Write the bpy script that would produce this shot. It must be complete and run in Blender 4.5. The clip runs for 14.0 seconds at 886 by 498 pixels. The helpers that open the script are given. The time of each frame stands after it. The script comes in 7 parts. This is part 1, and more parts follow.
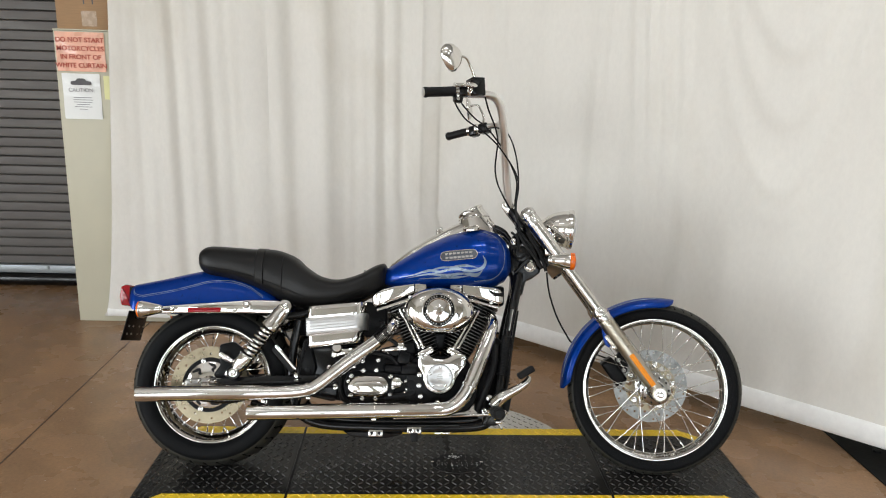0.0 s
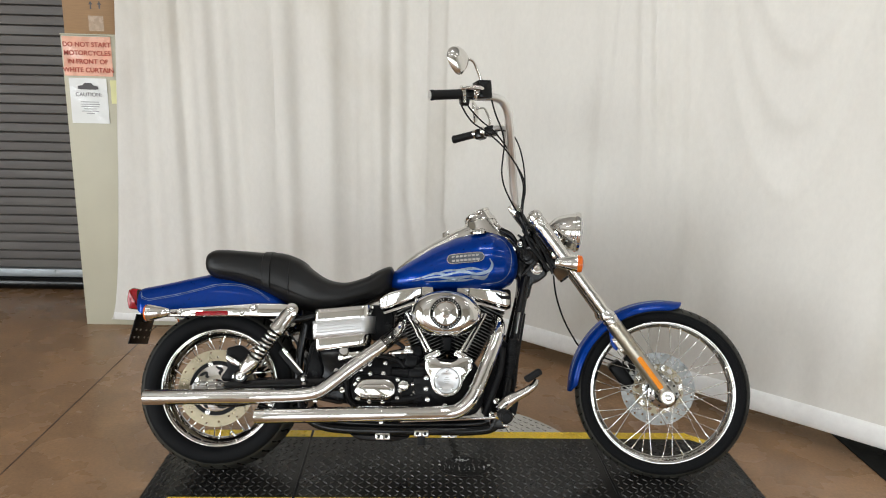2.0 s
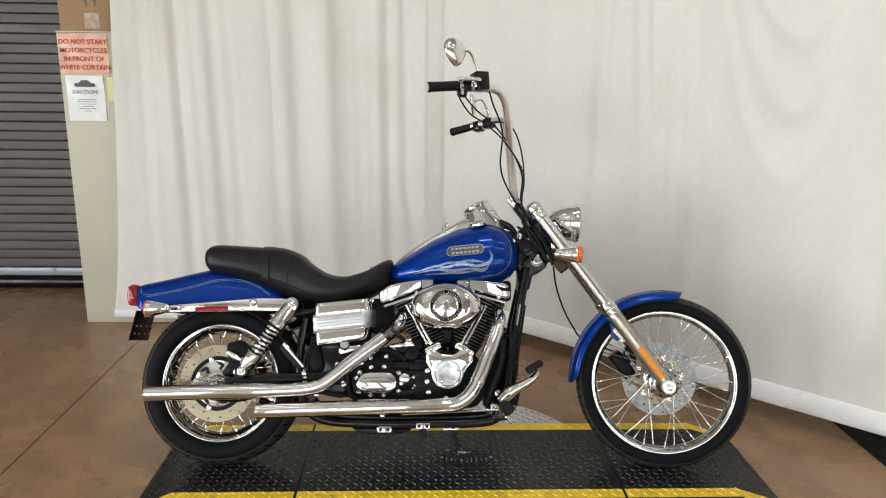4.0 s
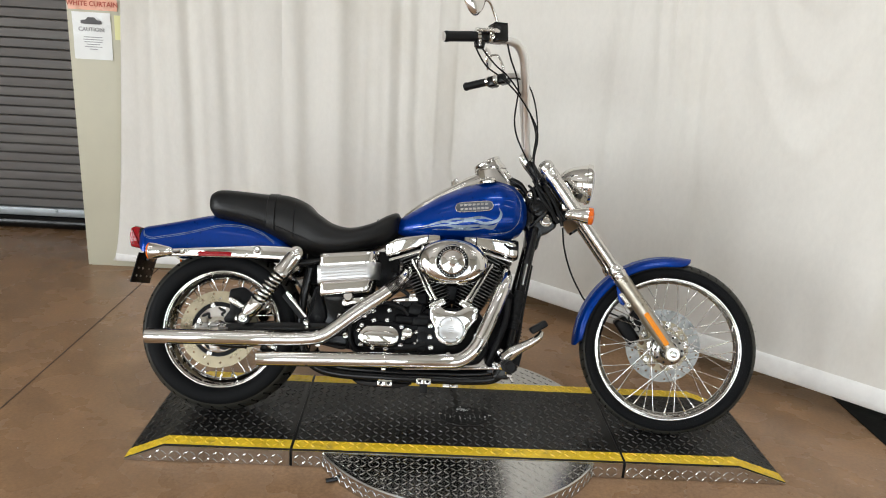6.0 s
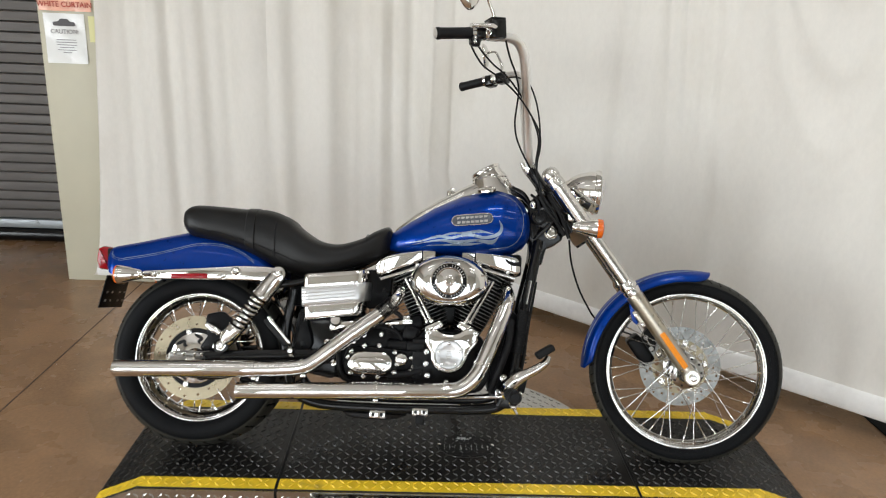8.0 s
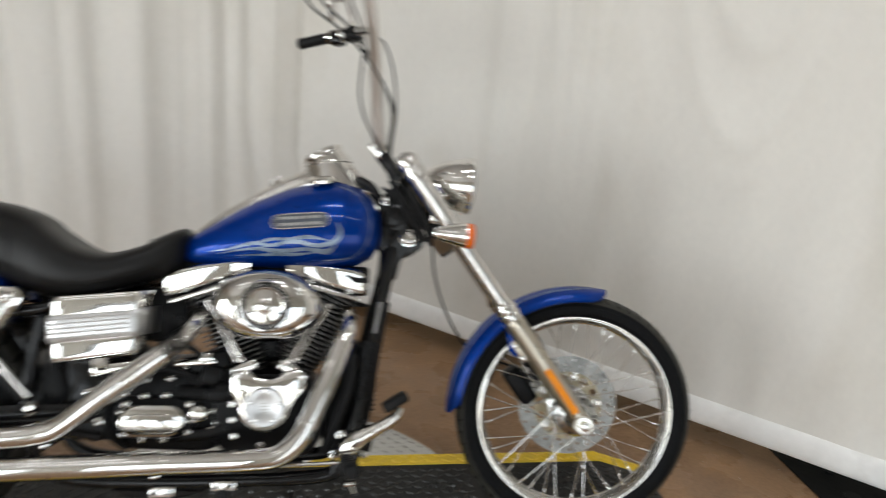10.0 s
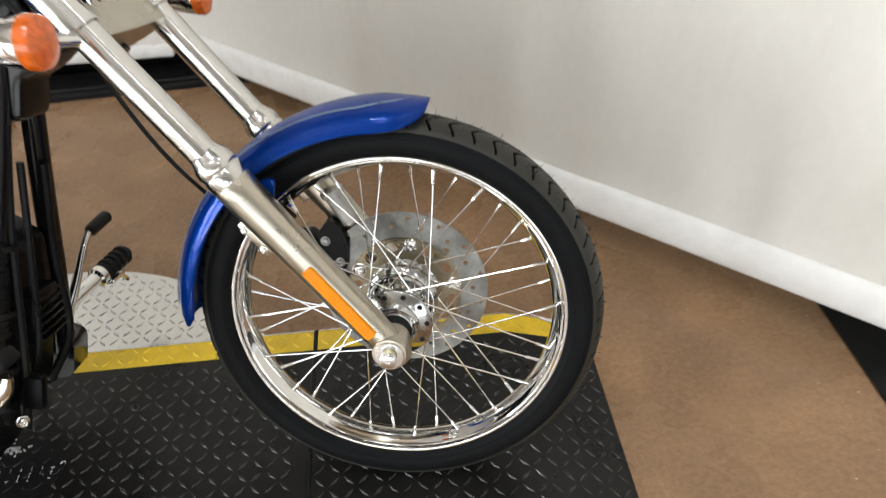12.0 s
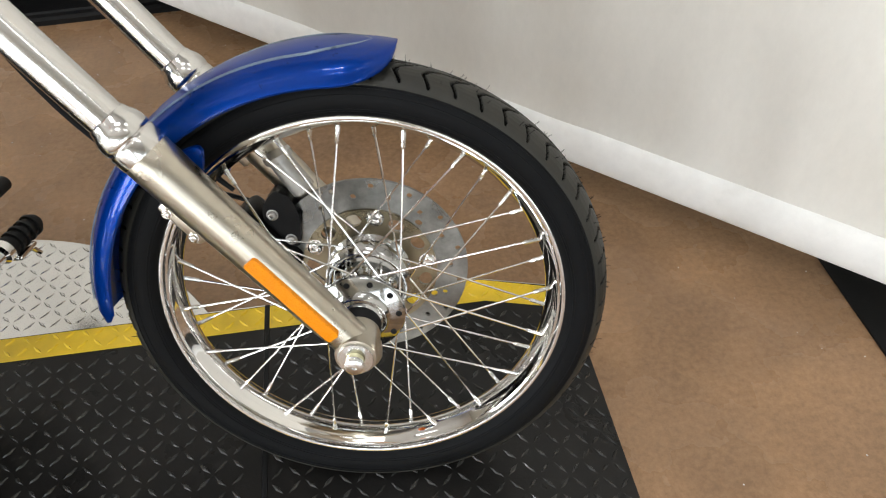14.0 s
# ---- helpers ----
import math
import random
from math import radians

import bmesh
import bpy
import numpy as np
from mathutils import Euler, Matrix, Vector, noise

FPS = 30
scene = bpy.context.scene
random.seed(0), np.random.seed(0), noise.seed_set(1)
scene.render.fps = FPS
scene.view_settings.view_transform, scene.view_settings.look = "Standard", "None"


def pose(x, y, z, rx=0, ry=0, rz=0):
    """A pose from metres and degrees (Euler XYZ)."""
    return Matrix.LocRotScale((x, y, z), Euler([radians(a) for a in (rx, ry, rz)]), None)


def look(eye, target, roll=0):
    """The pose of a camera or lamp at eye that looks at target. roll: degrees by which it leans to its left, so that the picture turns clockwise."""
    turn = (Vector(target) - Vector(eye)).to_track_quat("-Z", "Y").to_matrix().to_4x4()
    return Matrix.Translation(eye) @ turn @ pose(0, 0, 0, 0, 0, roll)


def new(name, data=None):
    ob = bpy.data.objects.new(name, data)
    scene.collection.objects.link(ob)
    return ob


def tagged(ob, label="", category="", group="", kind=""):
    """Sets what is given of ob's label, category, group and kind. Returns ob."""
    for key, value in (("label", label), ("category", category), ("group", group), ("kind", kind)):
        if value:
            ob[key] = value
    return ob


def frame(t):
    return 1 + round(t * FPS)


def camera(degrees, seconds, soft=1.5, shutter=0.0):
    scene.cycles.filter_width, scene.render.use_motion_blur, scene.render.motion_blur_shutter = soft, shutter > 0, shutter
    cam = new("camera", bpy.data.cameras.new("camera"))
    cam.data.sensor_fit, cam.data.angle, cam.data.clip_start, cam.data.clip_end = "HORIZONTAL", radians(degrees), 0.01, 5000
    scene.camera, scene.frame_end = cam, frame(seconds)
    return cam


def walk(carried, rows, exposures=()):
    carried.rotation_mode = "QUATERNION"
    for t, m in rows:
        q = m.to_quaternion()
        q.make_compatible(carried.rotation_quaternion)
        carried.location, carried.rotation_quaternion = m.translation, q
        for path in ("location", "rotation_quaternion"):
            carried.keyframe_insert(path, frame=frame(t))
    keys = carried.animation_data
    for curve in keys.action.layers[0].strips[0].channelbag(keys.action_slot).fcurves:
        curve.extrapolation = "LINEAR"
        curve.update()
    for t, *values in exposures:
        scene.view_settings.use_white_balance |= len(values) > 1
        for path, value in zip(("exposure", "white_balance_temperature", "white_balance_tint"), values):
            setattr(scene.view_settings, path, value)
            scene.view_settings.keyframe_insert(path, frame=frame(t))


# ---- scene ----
cam = camera(63.2, 14.0, soft=1.05, shutter=0.5)
PATH = [
    (0, (-0.167, -2.329, 1.595), (-0.078, -0.388, 1.122), 1.72),
    (0.5, (-0.166, -2.325, 1.591), (-0.077, -0.384, 1.121), 1.66),
    (1, (-0.17, -2.326, 1.594), (-0.084, -0.384, 1.122), 1.59),
    (1.5, (-0.174, -2.327, 1.593), (-0.095, -0.384, 1.126), 1.5),
    (2, (-0.175, -2.327, 1.592), (-0.099, -0.383, 1.128), 1.51),
    (4.5, (-0.172, -2.323, 1.572), (-0.096, -0.386, 1.082), 0.72),
    (5, (-0.175, -2.303, 1.549), (-0.06, -0.382, 1.004), 2.31),
    (5.5, (-0.193, -2.311, 1.544), (-0.096, -0.396, 0.978), 3.36),
    (6, (-0.196, -2.292, 1.54), (-0.12, -0.378, 0.965), 3.49),
    (6.5, (-0.198, -2.294, 1.551), (-0.119, -0.38, 0.978), 2.87),
    (7, (-0.192, -2.269, 1.537), (-0.123, -0.353, 0.967), 2.4),
    (7.2, (-0.193, -2.252, 1.536), (-0.13, -0.339, 0.959), 1.95),
    (9.3, (-0.113, -1.609, 1.571), (0.004, 0.299, 0.982), 4.6),
    (9.5, (-0.124, -1.57, 1.545), (0.03, 0.343, 0.983), 4.53),
    (9.7, (-0.12, -1.514, 1.529), (0.095, 0.382, 0.928), 5.48),
    (9.9, (-0.06, -1.459, 1.475), (0.263, 0.412, 0.847), 5.94),
    (10, (0.019, -1.419, 1.448), (0.411, 0.442, 0.829), 5.92),
    (10.2, (0.135, -1.35, 1.415), (0.556, 0.505, 0.798), 3.25),
    (10.5, (0.306, -1.218, 1.464), (0.581, 0.593, 0.661), -0.1),
    (10.8, (0.41, -1.119, 1.391), (0.646, 0.636, 0.46), -1.09),
    (11, (0.467, -1.021, 1.373), (0.74, 0.684, 0.365), -0.72),
    (11.4, (0.581, -0.794, 1.335), (0.888, 0.838, 0.22), -0.71),
    (11.5, (0.62, -0.755, 1.317), (0.914, 0.875, 0.196), -1.56),
    (11.7, (0.71, -0.681, 1.304), (0.967, 0.922, 0.136), -1.63),
    (12, (0.839, -0.558, 1.269), (0.929, 0.95, -0.041), -2.93),
    (12.5, (0.896, -0.454, 1.217), (0.848, 1.009, -0.146), -6.81),
    (13, (0.867, -0.399, 1.192), (0.933, 1.012, -0.224), -3.49),
    (13.5, (0.861, -0.378, 1.157), (1.022, 1.001, -0.282), -2.51),
    (14, (0.829, -0.362, 1.186), (1.024, 0.994, -0.272), -0.91),
]
walk(cam, [(t, look(eye, target, roll)) for t, eye, target, roll in PATH], [(0.0, -0.26), (4.3, -0.22), (7.2, -0.17), (9.3, -0.38), (10.5, -0.46), (11.0, -0.20), (11.5, 0.0), (12.0, 0.15), (12.5, 0.32), (13.5, 0.21), (14.0, 0.18)])
WINDOW_POWER, CEILING_POWER = 110.0, 14.0

# ---- world and light ----
world = bpy.data.worlds.new("sky")
scene.world = world
world.use_nodes = True
_n = world.node_tree.nodes
_sky = _n.new("ShaderNodeTexSky")
_sky.sky_type, _sky.sun_disc = "NISHITA", False
_sky.sun_elevation, _sky.sun_rotation = radians(48), radians(200)
world.node_tree.links.new(_sky.outputs[0], _n["Background"].inputs[0])
_n["Background"].inputs[1].default_value = 0.12


def hall_area_lamp(x, y, z, w, h, power, turn, colour=(0.925, 0.975, 1.0), tilt=0):
    """A rectangular area lamp for one window opening or ceiling light."""
    lamp = bpy.data.lights.new("hall_lamp", "AREA")
    lamp.shape, lamp.size, lamp.size_y, lamp.energy, lamp.color = "RECTANGLE", w, h, power, colour
    ob = new("hall_lamp", lamp)
    ob.matrix_world = pose(x, y, z, 90 + tilt, 0, turn)
    return ob


# ---- materials ----
def mat(name, base, rough=0.5, metal=0.0, var=0.12, scale=6.0, bump=0.0, bscale=120.0, rvar=0.08, coat=0.0, spec=0.5, stain=None, stain_scale=1.2, stain_lo=0.5, stain_hi=0.7, stretch=(1, 1, 1), trans=0.0, fine=0.0, fine_scale=60.0):
    m = bpy.data.materials.new(name)
    m.use_nodes = True
    t = m.node_tree
    b = t.nodes["Principled BSDF"]
    co = t.nodes.new("ShaderNodeTexCoord")
    mp = t.nodes.new("ShaderNodeMapping")
    mp.inputs["Scale"].default_value = stretch
    t.links.new(co.outputs["Object"], mp.inputs[0])
    n1 = t.nodes.new("ShaderNodeTexNoise")
    n1.inputs["Scale"].default_value, n1.inputs["Detail"].default_value = scale, 6
    t.links.new(mp.outputs[0], n1.inputs["Vector"])
    cr = t.nodes.new("ShaderNodeValToRGB")
    cr.color_ramp.elements[0].position, cr.color_ramp.elements[1].position = 0.3, 0.7
    cr.color_ramp.elements[0].color = tuple(c * (1 - var) for c in base) + (1,)
    cr.color_ramp.elements[1].color = tuple(min(1, c * (1 + var)) for c in base) + (1,)
    t.links.new(n1.outputs[0], cr.inputs[0])
    out = cr.outputs[0]
    if stain:
        n2 = t.nodes.new("ShaderNodeTexNoise")
        n2.inputs["Scale"].default_value, n2.inputs["Detail"].default_value = stain_scale, 8
        t.links.new(mp.outputs[0], n2.inputs["Vector"])
        r2 = t.nodes.new("ShaderNodeMapRange")
        r2.inputs[1].default_value, r2.inputs[2].default_value = stain_lo, stain_hi
        t.links.new(n2.outputs[0], r2.inputs[0])
        mx = t.nodes.new("ShaderNodeMix")
        mx.data_type = "RGBA"
        mx.inputs[7].default_value = (*stain, 1)
        t.links.new(r2.outputs[0], mx.inputs[0])
        t.links.new(out, mx.inputs[6])
        out = mx.outputs[2]
    if fine:
        n4 = t.nodes.new("ShaderNodeTexNoise")
        n4.inputs["Scale"].default_value, n4.inputs["Detail"].default_value = fine_scale, 5
        n4.inputs["Roughness"].default_value = 0.7
        t.links.new(mp.outputs[0], n4.inputs["Vector"])
        r4 = t.nodes.new("ShaderNodeMapRange")
        r4.inputs[1].default_value, r4.inputs[2].default_value = 0.3, 0.7
        r4.inputs[3].default_value, r4.inputs[4].default_value = 1 - fine, 1 + fine
        t.links.new(n4.outputs[0], r4.inputs[0])
        hs = t.nodes.new("ShaderNodeHueSaturation")
        t.links.new(r4.outputs[0], hs.inputs["Value"])
        t.links.new(out, hs.inputs["Color"])
        out = hs.outputs[0]
    t.links.new(out, b.inputs["Base Color"])
    rr = t.nodes.new("ShaderNodeMapRange")
    rr.inputs[1].default_value, rr.inputs[2].default_value = 0.3, 0.7
    rr.inputs[3].default_value, rr.inputs[4].default_value = max(0.02, rough - rvar), min(1, rough + rvar)
    t.links.new(n1.outputs[0], rr.inputs[0])
    t.links.new(rr.outputs[0], b.inputs["Roughness"])
    b.inputs["Metallic"].default_value = metal
    b.inputs["Specular IOR Level"].default_value = spec
    if coat:
        b.inputs["Coat Weight"].default_value, b.inputs["Coat Roughness"].default_value = coat, 0.03
    if trans:
        b.inputs["Transmission Weight"].default_value = trans
    if bump:
        n3 = t.nodes.new("ShaderNodeTexNoise")
        n3.inputs["Scale"].default_value, n3.inputs["Detail"].default_value = bscale, 4
        t.links.new(mp.outputs[0], n3.inputs["Vector"])
        bp = t.nodes.new("ShaderNodeBump")
        bp.inputs["Strength"].default_value, bp.inputs["Distance"].default_value = 1.0, bump
        t.links.new(n3.outputs[0], bp.inputs["Height"])
        t.links.new(bp.outputs[0], b.inputs["Normal"])
    return m


BARCHROME = mat("bar_chrome", (0.80, 0.79, 0.775), 0.30, 1, 0.04, 5, rvar=0.03)
SOFTCHROME = mat("satin_chrome", (0.66, 0.645, 0.62), 0.17, 1, 0.04, 5, rvar=0.03)
CHROME = mat("chrome", (0.74, 0.725, 0.70), 0.045, 1, 0.03, 4, rvar=0.02)
STEEL = mat("spoke_steel", (0.76, 0.755, 0.74), 0.2, 1, 0.05, 30, rvar=0.05)
SATIN = mat("satin_aluminium", (0.52, 0.475, 0.395), 0.29, 1, 0.04, 20, bump=0.00003, bscale=300, rvar=0.03)
BRUSHED = mat("brushed_aluminium", (0.66, 0.66, 0.66), 0.36, 1, 0.06, 8, rvar=0.06, stretch=(1, 1, 40))
CAST = mat("cast_metal", (0.42, 0.41, 0.39), 0.42, 0.8, 0.15, 25, bump=0.0004, bscale=180)
ROTOR = mat("rotor_steel", (0.25, 0.25, 0.24), 0.36, 1.0, 0.3, 9, rvar=0.12, fine=0.25, fine_scale=40)
# Bronze tint of the rear disc; on the front carrier it holds shade.
BRASSY = mat("worn_shaded_rotor_steel", (0.27, 0.228, 0.155), 0.30, 0.95, 0.25, 12, rvar=0.1)
BLUE = mat("blue_metallic_paint", (0.0002, 0.031, 0.235), 0.30, 0.45, 0.05, 60, coat=0.42, rvar=0.03, spec=0.0)
# Paler than the sidewall rubber: light from above is put into the colour.
TREAD = mat("tread_rubber", (0.026, 0.0250, 0.0205), 0.46, 0, 0.2, 14, bump=0.0003, bscale=260, spec=0.32, stain=(0.036, 0.033, 0.027), stain_scale=12, stain_lo=0.56, stain_hi=0.85)
# Tread rubber blackened for the shade down in the grooves.
GROOVE = mat("shaded_groove_rubber", (0.0035, 0.0035, 0.0034), 0.8, 0, 0.1, 20, spec=0.05)
FLAME = mat("silver_blue_graphic", (0.20, 0.265, 0.35), 0.3, 0.3, 0.2, 25, coat=0.7)
BLACK = mat("black_gloss_paint", (0.005, 0.005, 0.0055), 0.18, 0, 0.2, 12, spec=0.35)
CRINKLE = mat("black_powder_coat", (0.0035, 0.0035, 0.004), 0.34, 0, 0.2, 20, bump=0.0003, bscale=400, spec=0.14)
LEATHER = mat("black_vinyl", (0.0070, 0.0068, 0.0068), 0.40, 0, 0.2, 9, bump=0.0005, bscale=260, rvar=0.07, spec=0.25)
RUBBER = mat("tyre_rubber", (0.0042, 0.0046, 0.0054), 0.6, 0, 0.2, 14, bump=0.0003, bscale=220, spec=0.12, stain=(0.008, 0.0078, 0.0075), stain_scale=9, stain_lo=0.58, stain_hi=0.85)
GRIP = mat("black_rubber", (0.006, 0.006, 0.0065), 0.5, 0, 0.2, 20, bump=0.0004, bscale=300, spec=0.22)
AMBER = mat("amber_reflector", (0.80, 0.255, 0.002), 0.30, 0, 0.15, 500, spec=0.25, coat=0.1, bump=0.0005, bscale=700)
SIGNAL = mat("orange_lens", (0.72, 0.13, 0.006), 0.15, 0, 0.25, 120, coat=0.6, bump=0.0005, bscale=200)
ZINC = mat("zinc_plate", (0.58, 0.55, 0.36), 0.3, 1, 0.1, 60)
# Chrome with the dark reflections on the hub put into its base colour.
HUBM = mat("darkened_hub_chrome", (0.46, 0.46, 0.45), 0.10, 1, 0.12, 18, rvar=0.05)
RED = mat("red_lens", (0.27, 0.003, 0.008), 0.14, 0, 0.15, 60, coat=0.2, spec=0.3)
GLASSY = mat("headlamp_glass", (0.75, 0.76, 0.77), 0.06, 0.4, 0.05, 40)
FLOOR = mat("stained_concrete", (0.290, 0.174, 0.097), 0.27, 0, 0.14, 3.2, spec=0.32, bump=0.0003, bscale=90, rvar=0.09, stain=(0.385, 0.226, 0.120), stain_scale=5.5, stain_lo=0.46, stain_hi=0.80, fine=0.2, fine_scale=70)
JOINT = mat("joint_filler", (0.075, 0.045, 0.03), 0.7, 0, 0.2, 30)
CLOTH = mat("white_curtain_cloth", (0.76, 0.735, 0.69), 0.88, 0, 0.035, 1.8, bump=0.0015, bscale=14, spec=0.15, stain=(0.60, 0.56, 0.49), stain_scale=1.8, stain_lo=0.54, stain_hi=0.86, fine=0.025, fine_scale=45, stretch=(1, 1, 0.55))
HEM = mat("white_hem_cloth", (0.85, 0.84, 0.82), 0.75, 0, 0.03, 12, spec=0.25, stain=(0.50, 0.48, 0.45), stain_scale=6, stain_lo=0.62, stain_hi=0.88, bump=0.0012, bscale=22, fine=0.04, fine_scale=20)
DECK = mat("black_deck", (0.0115, 0.0108, 0.0102), 0.32, 0, 0.25, 10, bump=0.0003, bscale=200, spec=0.24, stain=(0.013, 0.0115, 0.010), stain_scale=5, stain_lo=0.5, stain_hi=0.75)
# Lug wear together with the lugs' highlights, both put into a paler colour.
LUG = mat("worn_glint_black_lug", (0.030, 0.029, 0.027), 0.25, 0, 0.3, 30, spec=0.5, stain=(0.065, 0.061, 0.056), stain_scale=20, stain_lo=0.52, stain_hi=0.78)
YELLOW = mat("yellow_safety_paint", (0.82, 0.56, 0.028), 0.40, 0, 0.12, 18, stain=(0.40, 0.27, 0.035), stain_scale=16, stain_lo=0.60, stain_hi=0.82)
DIAMOND = mat("tread_plate_aluminium", (0.60, 0.595, 0.58), 0.22, 1.0, 0.06, 9, rvar=0.04, bump=0.0001, bscale=250)
DOORGREY = mat("roller_door_grey", (0.125, 0.114, 0.108), 0.5, 0, 0.12, 5, stain=(0.17, 0.158, 0.148), stain_scale=3, stretch=(0.3, 1, 3), fine=0.06, fine_scale=25)
GALV = mat("galvanised_bar", (0.36, 0.39, 0.41), 0.42, 0.5, 0.1, 10)
BEIGE = mat("beige_painted_panel", (0.56, 0.53, 0.41), 0.5, 0, 0.04, 4, bump=0.0002, bscale=150)
CARDBOARD = mat("cardboard", (0.36, 0.22, 0.115), 0.75, 0, 0.08, 12, stretch=(1, 1, 12))
TAPE = mat("packing_tape", (0.42, 0.30, 0.20), 0.25, 0, 0.1, 40)
PAPER = mat("white_paper", (0.78, 0.79, 0.78), 0.3, 0, 0.03, 6, coat=0.5)
PINK = mat("orange_pink_paper", (0.80, 0.40, 0.27), 0.3, 0, 0.1, 14, coat=0.6)
YPAPER = mat("yellow_note_paper", (0.78, 0.76, 0.40), 0.6, 0, 0.04, 9)
INK = mat("dark_ink", (0.10, 0.095, 0.10), 0.6, 0, 0.1, 30)
# Ink paled to hold the glare that lies over the notice.
PALEINK = mat("glare_pale_ink", (0.30, 0.29, 0.30), 0.6, 0, 0.1, 30)
GUNMETAL = mat("dull_badge_metal", (0.10, 0.11, 0.13), 0.42, 0.7, 0.15, 60)
REDINK = mat("red_ink", (0.45, 0.06, 0.03), 0.5, 0, 0.1, 30)
WALLP = mat("beige_wall_paint", (0.57, 0.56, 0.505), 0.7, 0, 0.06, 2)
CEILP = mat("ceiling_paint", (0.66, 0.655, 0.64), 0.8, 0, 0.05, 2)
MATBLACK = mat("black_floor_mat", (0.006, 0.006, 0.006), 0.45, 0, 0.3, 12, bump=0.002, bscale=30, spec=0.2)


# ---- mesh helpers ----
def BM():
    return bmesh.new()


def V(*a):
    return Vector(a)


def curve(pts, n=6):
    """Catmull-Rom through the points, n steps to a span."""
    p = [Vector(q) for q in pts]
    p = [2 * p[0] - p[1], *p, 2 * p[-1] - p[-2]]
    out = []
    for i in range(1, len(p) - 2):
        a, b, c, d = p[i - 1], p[i], p[i + 1], p[i + 2]
        for k in range(n):
            u = k / n
            out.append(0.5 * (2 * b + (c - a) * u + (2 * a - 5 * b + 4 * c - d) * u * u + (3 * b - a - 3 * c + d) * u**3))
    out.append(p[-2])
    return out


def skin(bm, rings, closed=True, cap=True, loop=False):
    vs = [[bm.verts.new(q) for q in r] for r in rings]
    m = len(vs[0])
    for a, b in zip(vs, vs[1:] + vs[:1] if loop else vs[1:]):
        for i in range(m if closed else m - 1):
            j = (i + 1) % m
            bm.faces.new((a[i], a[j], b[j], b[i]))
    if cap and not loop:
        bm.faces.new(vs[0][::-1])
        bm.faces.new(vs[-1])
    return bm


def sweep(bm, pts, r, seg=10, cap=True):
    pts = [Vector(p) for p in pts]
    rs = list(r) if isinstance(r, (list, tuple)) else [r] * len(pts)
    if len(rs) != len(pts):
        rs = [float(np.interp(i / (len(pts) - 1) * (len(rs) - 1), range(len(rs)), rs)) for i in range(len(pts))]
    t0 = (pts[1] - pts[0]).normalized()
    n = t0.orthogonal().normalized()
    rings = []
    for i, p in enumerate(pts):
        t = (pts[min(i + 1, len(pts) - 1)] - pts[max(i - 1, 0)]).normalized()
        n = (n - t * n.dot(t)).normalized()
        b = t.cross(n)
        rings.append([p + rs[i] * (math.cos(a) * n + math.sin(a) * b) for a in (2 * math.pi * k / seg for k in range(seg))])
    return skin(bm, rings, cap=cap)


def axis(o, d):
    """The matrix that lays local z along d at o."""
    return Matrix.Translation(o) @ Vector(d).to_track_quat("Z", "Y").to_matrix().to_4x4()


def lathe(bm, prof, m=None, seg=32, loop=False):
    """Revolve (radius, height) points about local z."""
    m = m or Matrix()
    rings = [[m @ V(max(r, 1e-4) * math.cos(a), max(r, 1e-4) * math.sin(a), h) for a in (2 * math.pi * k / seg for k in range(seg))] for r, h in prof]
    return skin(bm, rings, cap=not loop, loop=loop)


def rbox(bm, size, m=None, bev=0.0, segs=2):
    got = bmesh.ops.create_cube(bm, size=1)["verts"]
    bmesh.ops.scale(bm, vec=size, verts=got)
    if bev:
        e = list({e for v in got for e in v.link_edges})
        res = bmesh.ops.bevel(bm, geom=e, offset=bev, segments=segs, affect="EDGES", profile=0.5)
        got = list({v for f in res["faces"] for v in f.verts} | {v for v in got if v.is_valid})
    if m:
        bmesh.ops.transform(bm, matrix=m, verts=got)
    return bm


def slab(bm, outline, y0, y1, bev=0.0, plane="xz"):
    """An outline in x, z pushed from y0 to y1, its rim rounded at y1."""
    f = (lambda a, b, y: V(a, y, b)) if plane == "xz" else (lambda a, b, y: V(a, b, y))
    cx = sum(p[0] for p in outline) / len(outline)
    cz = sum(p[1] for p in outline) / len(outline)

    def ring(y, k):
        out = []
        n = len(outline)
        for i, p in enumerate(outline):
            a, b = Vector(outline[i - 1]), Vector(outline[(i + 1) % n])
            t = (b - a).normalized()
            nn = V(t.y, -t.x)
            if (Vector(p) - Vector((cx, cz))).dot(nn) < 0:
                nn = -nn
            q = Vector(p) - nn * k
            out.append(f(q.x, q.y, y))
        return out

    s = 1 if y1 > y0 else -1
    rings = [ring(y0, 0)]
    if bev:
        rings += [ring(y1 - s * bev, 0), ring(y1 - s * bev * 0.3, bev * 0.3), ring(y1, bev)]
    else:
        rings += [ring(y1, 0)]
    return skin(bm, rings)


def rounded(pts, k=0.3, n=4):
    """A closed outline with rounded corners."""
    out = []
    m = len(pts)
    for i in range(m):
        a, p, b = Vector(pts[i - 1]), Vector(pts[i]), Vector(pts[(i + 1) % m])
        q, r = p.lerp(a, k), p.lerp(b, k)
        for j in range(n + 1):
            u = j / n
            out.append(tuple((1 - u) ** 2 * q + 2 * u * (1 - u) * p + u * u * r))
    return out


def mesh_of(name, bm, material, sharp=38):
    bmesh.ops.recalc_face_normals(bm, faces=bm.faces)
    lim = radians(sharp)
    for e in bm.edges:
        if len(e.link_faces) == 2 and e.calc_face_angle(0) > lim:
            e.smooth = False
    for f in bm.faces:
        f.smooth = True
    me = bpy.data.meshes.new(name)
    bm.to_mesh(me)
    bm.free()
    me.materials.append(material)
    return me


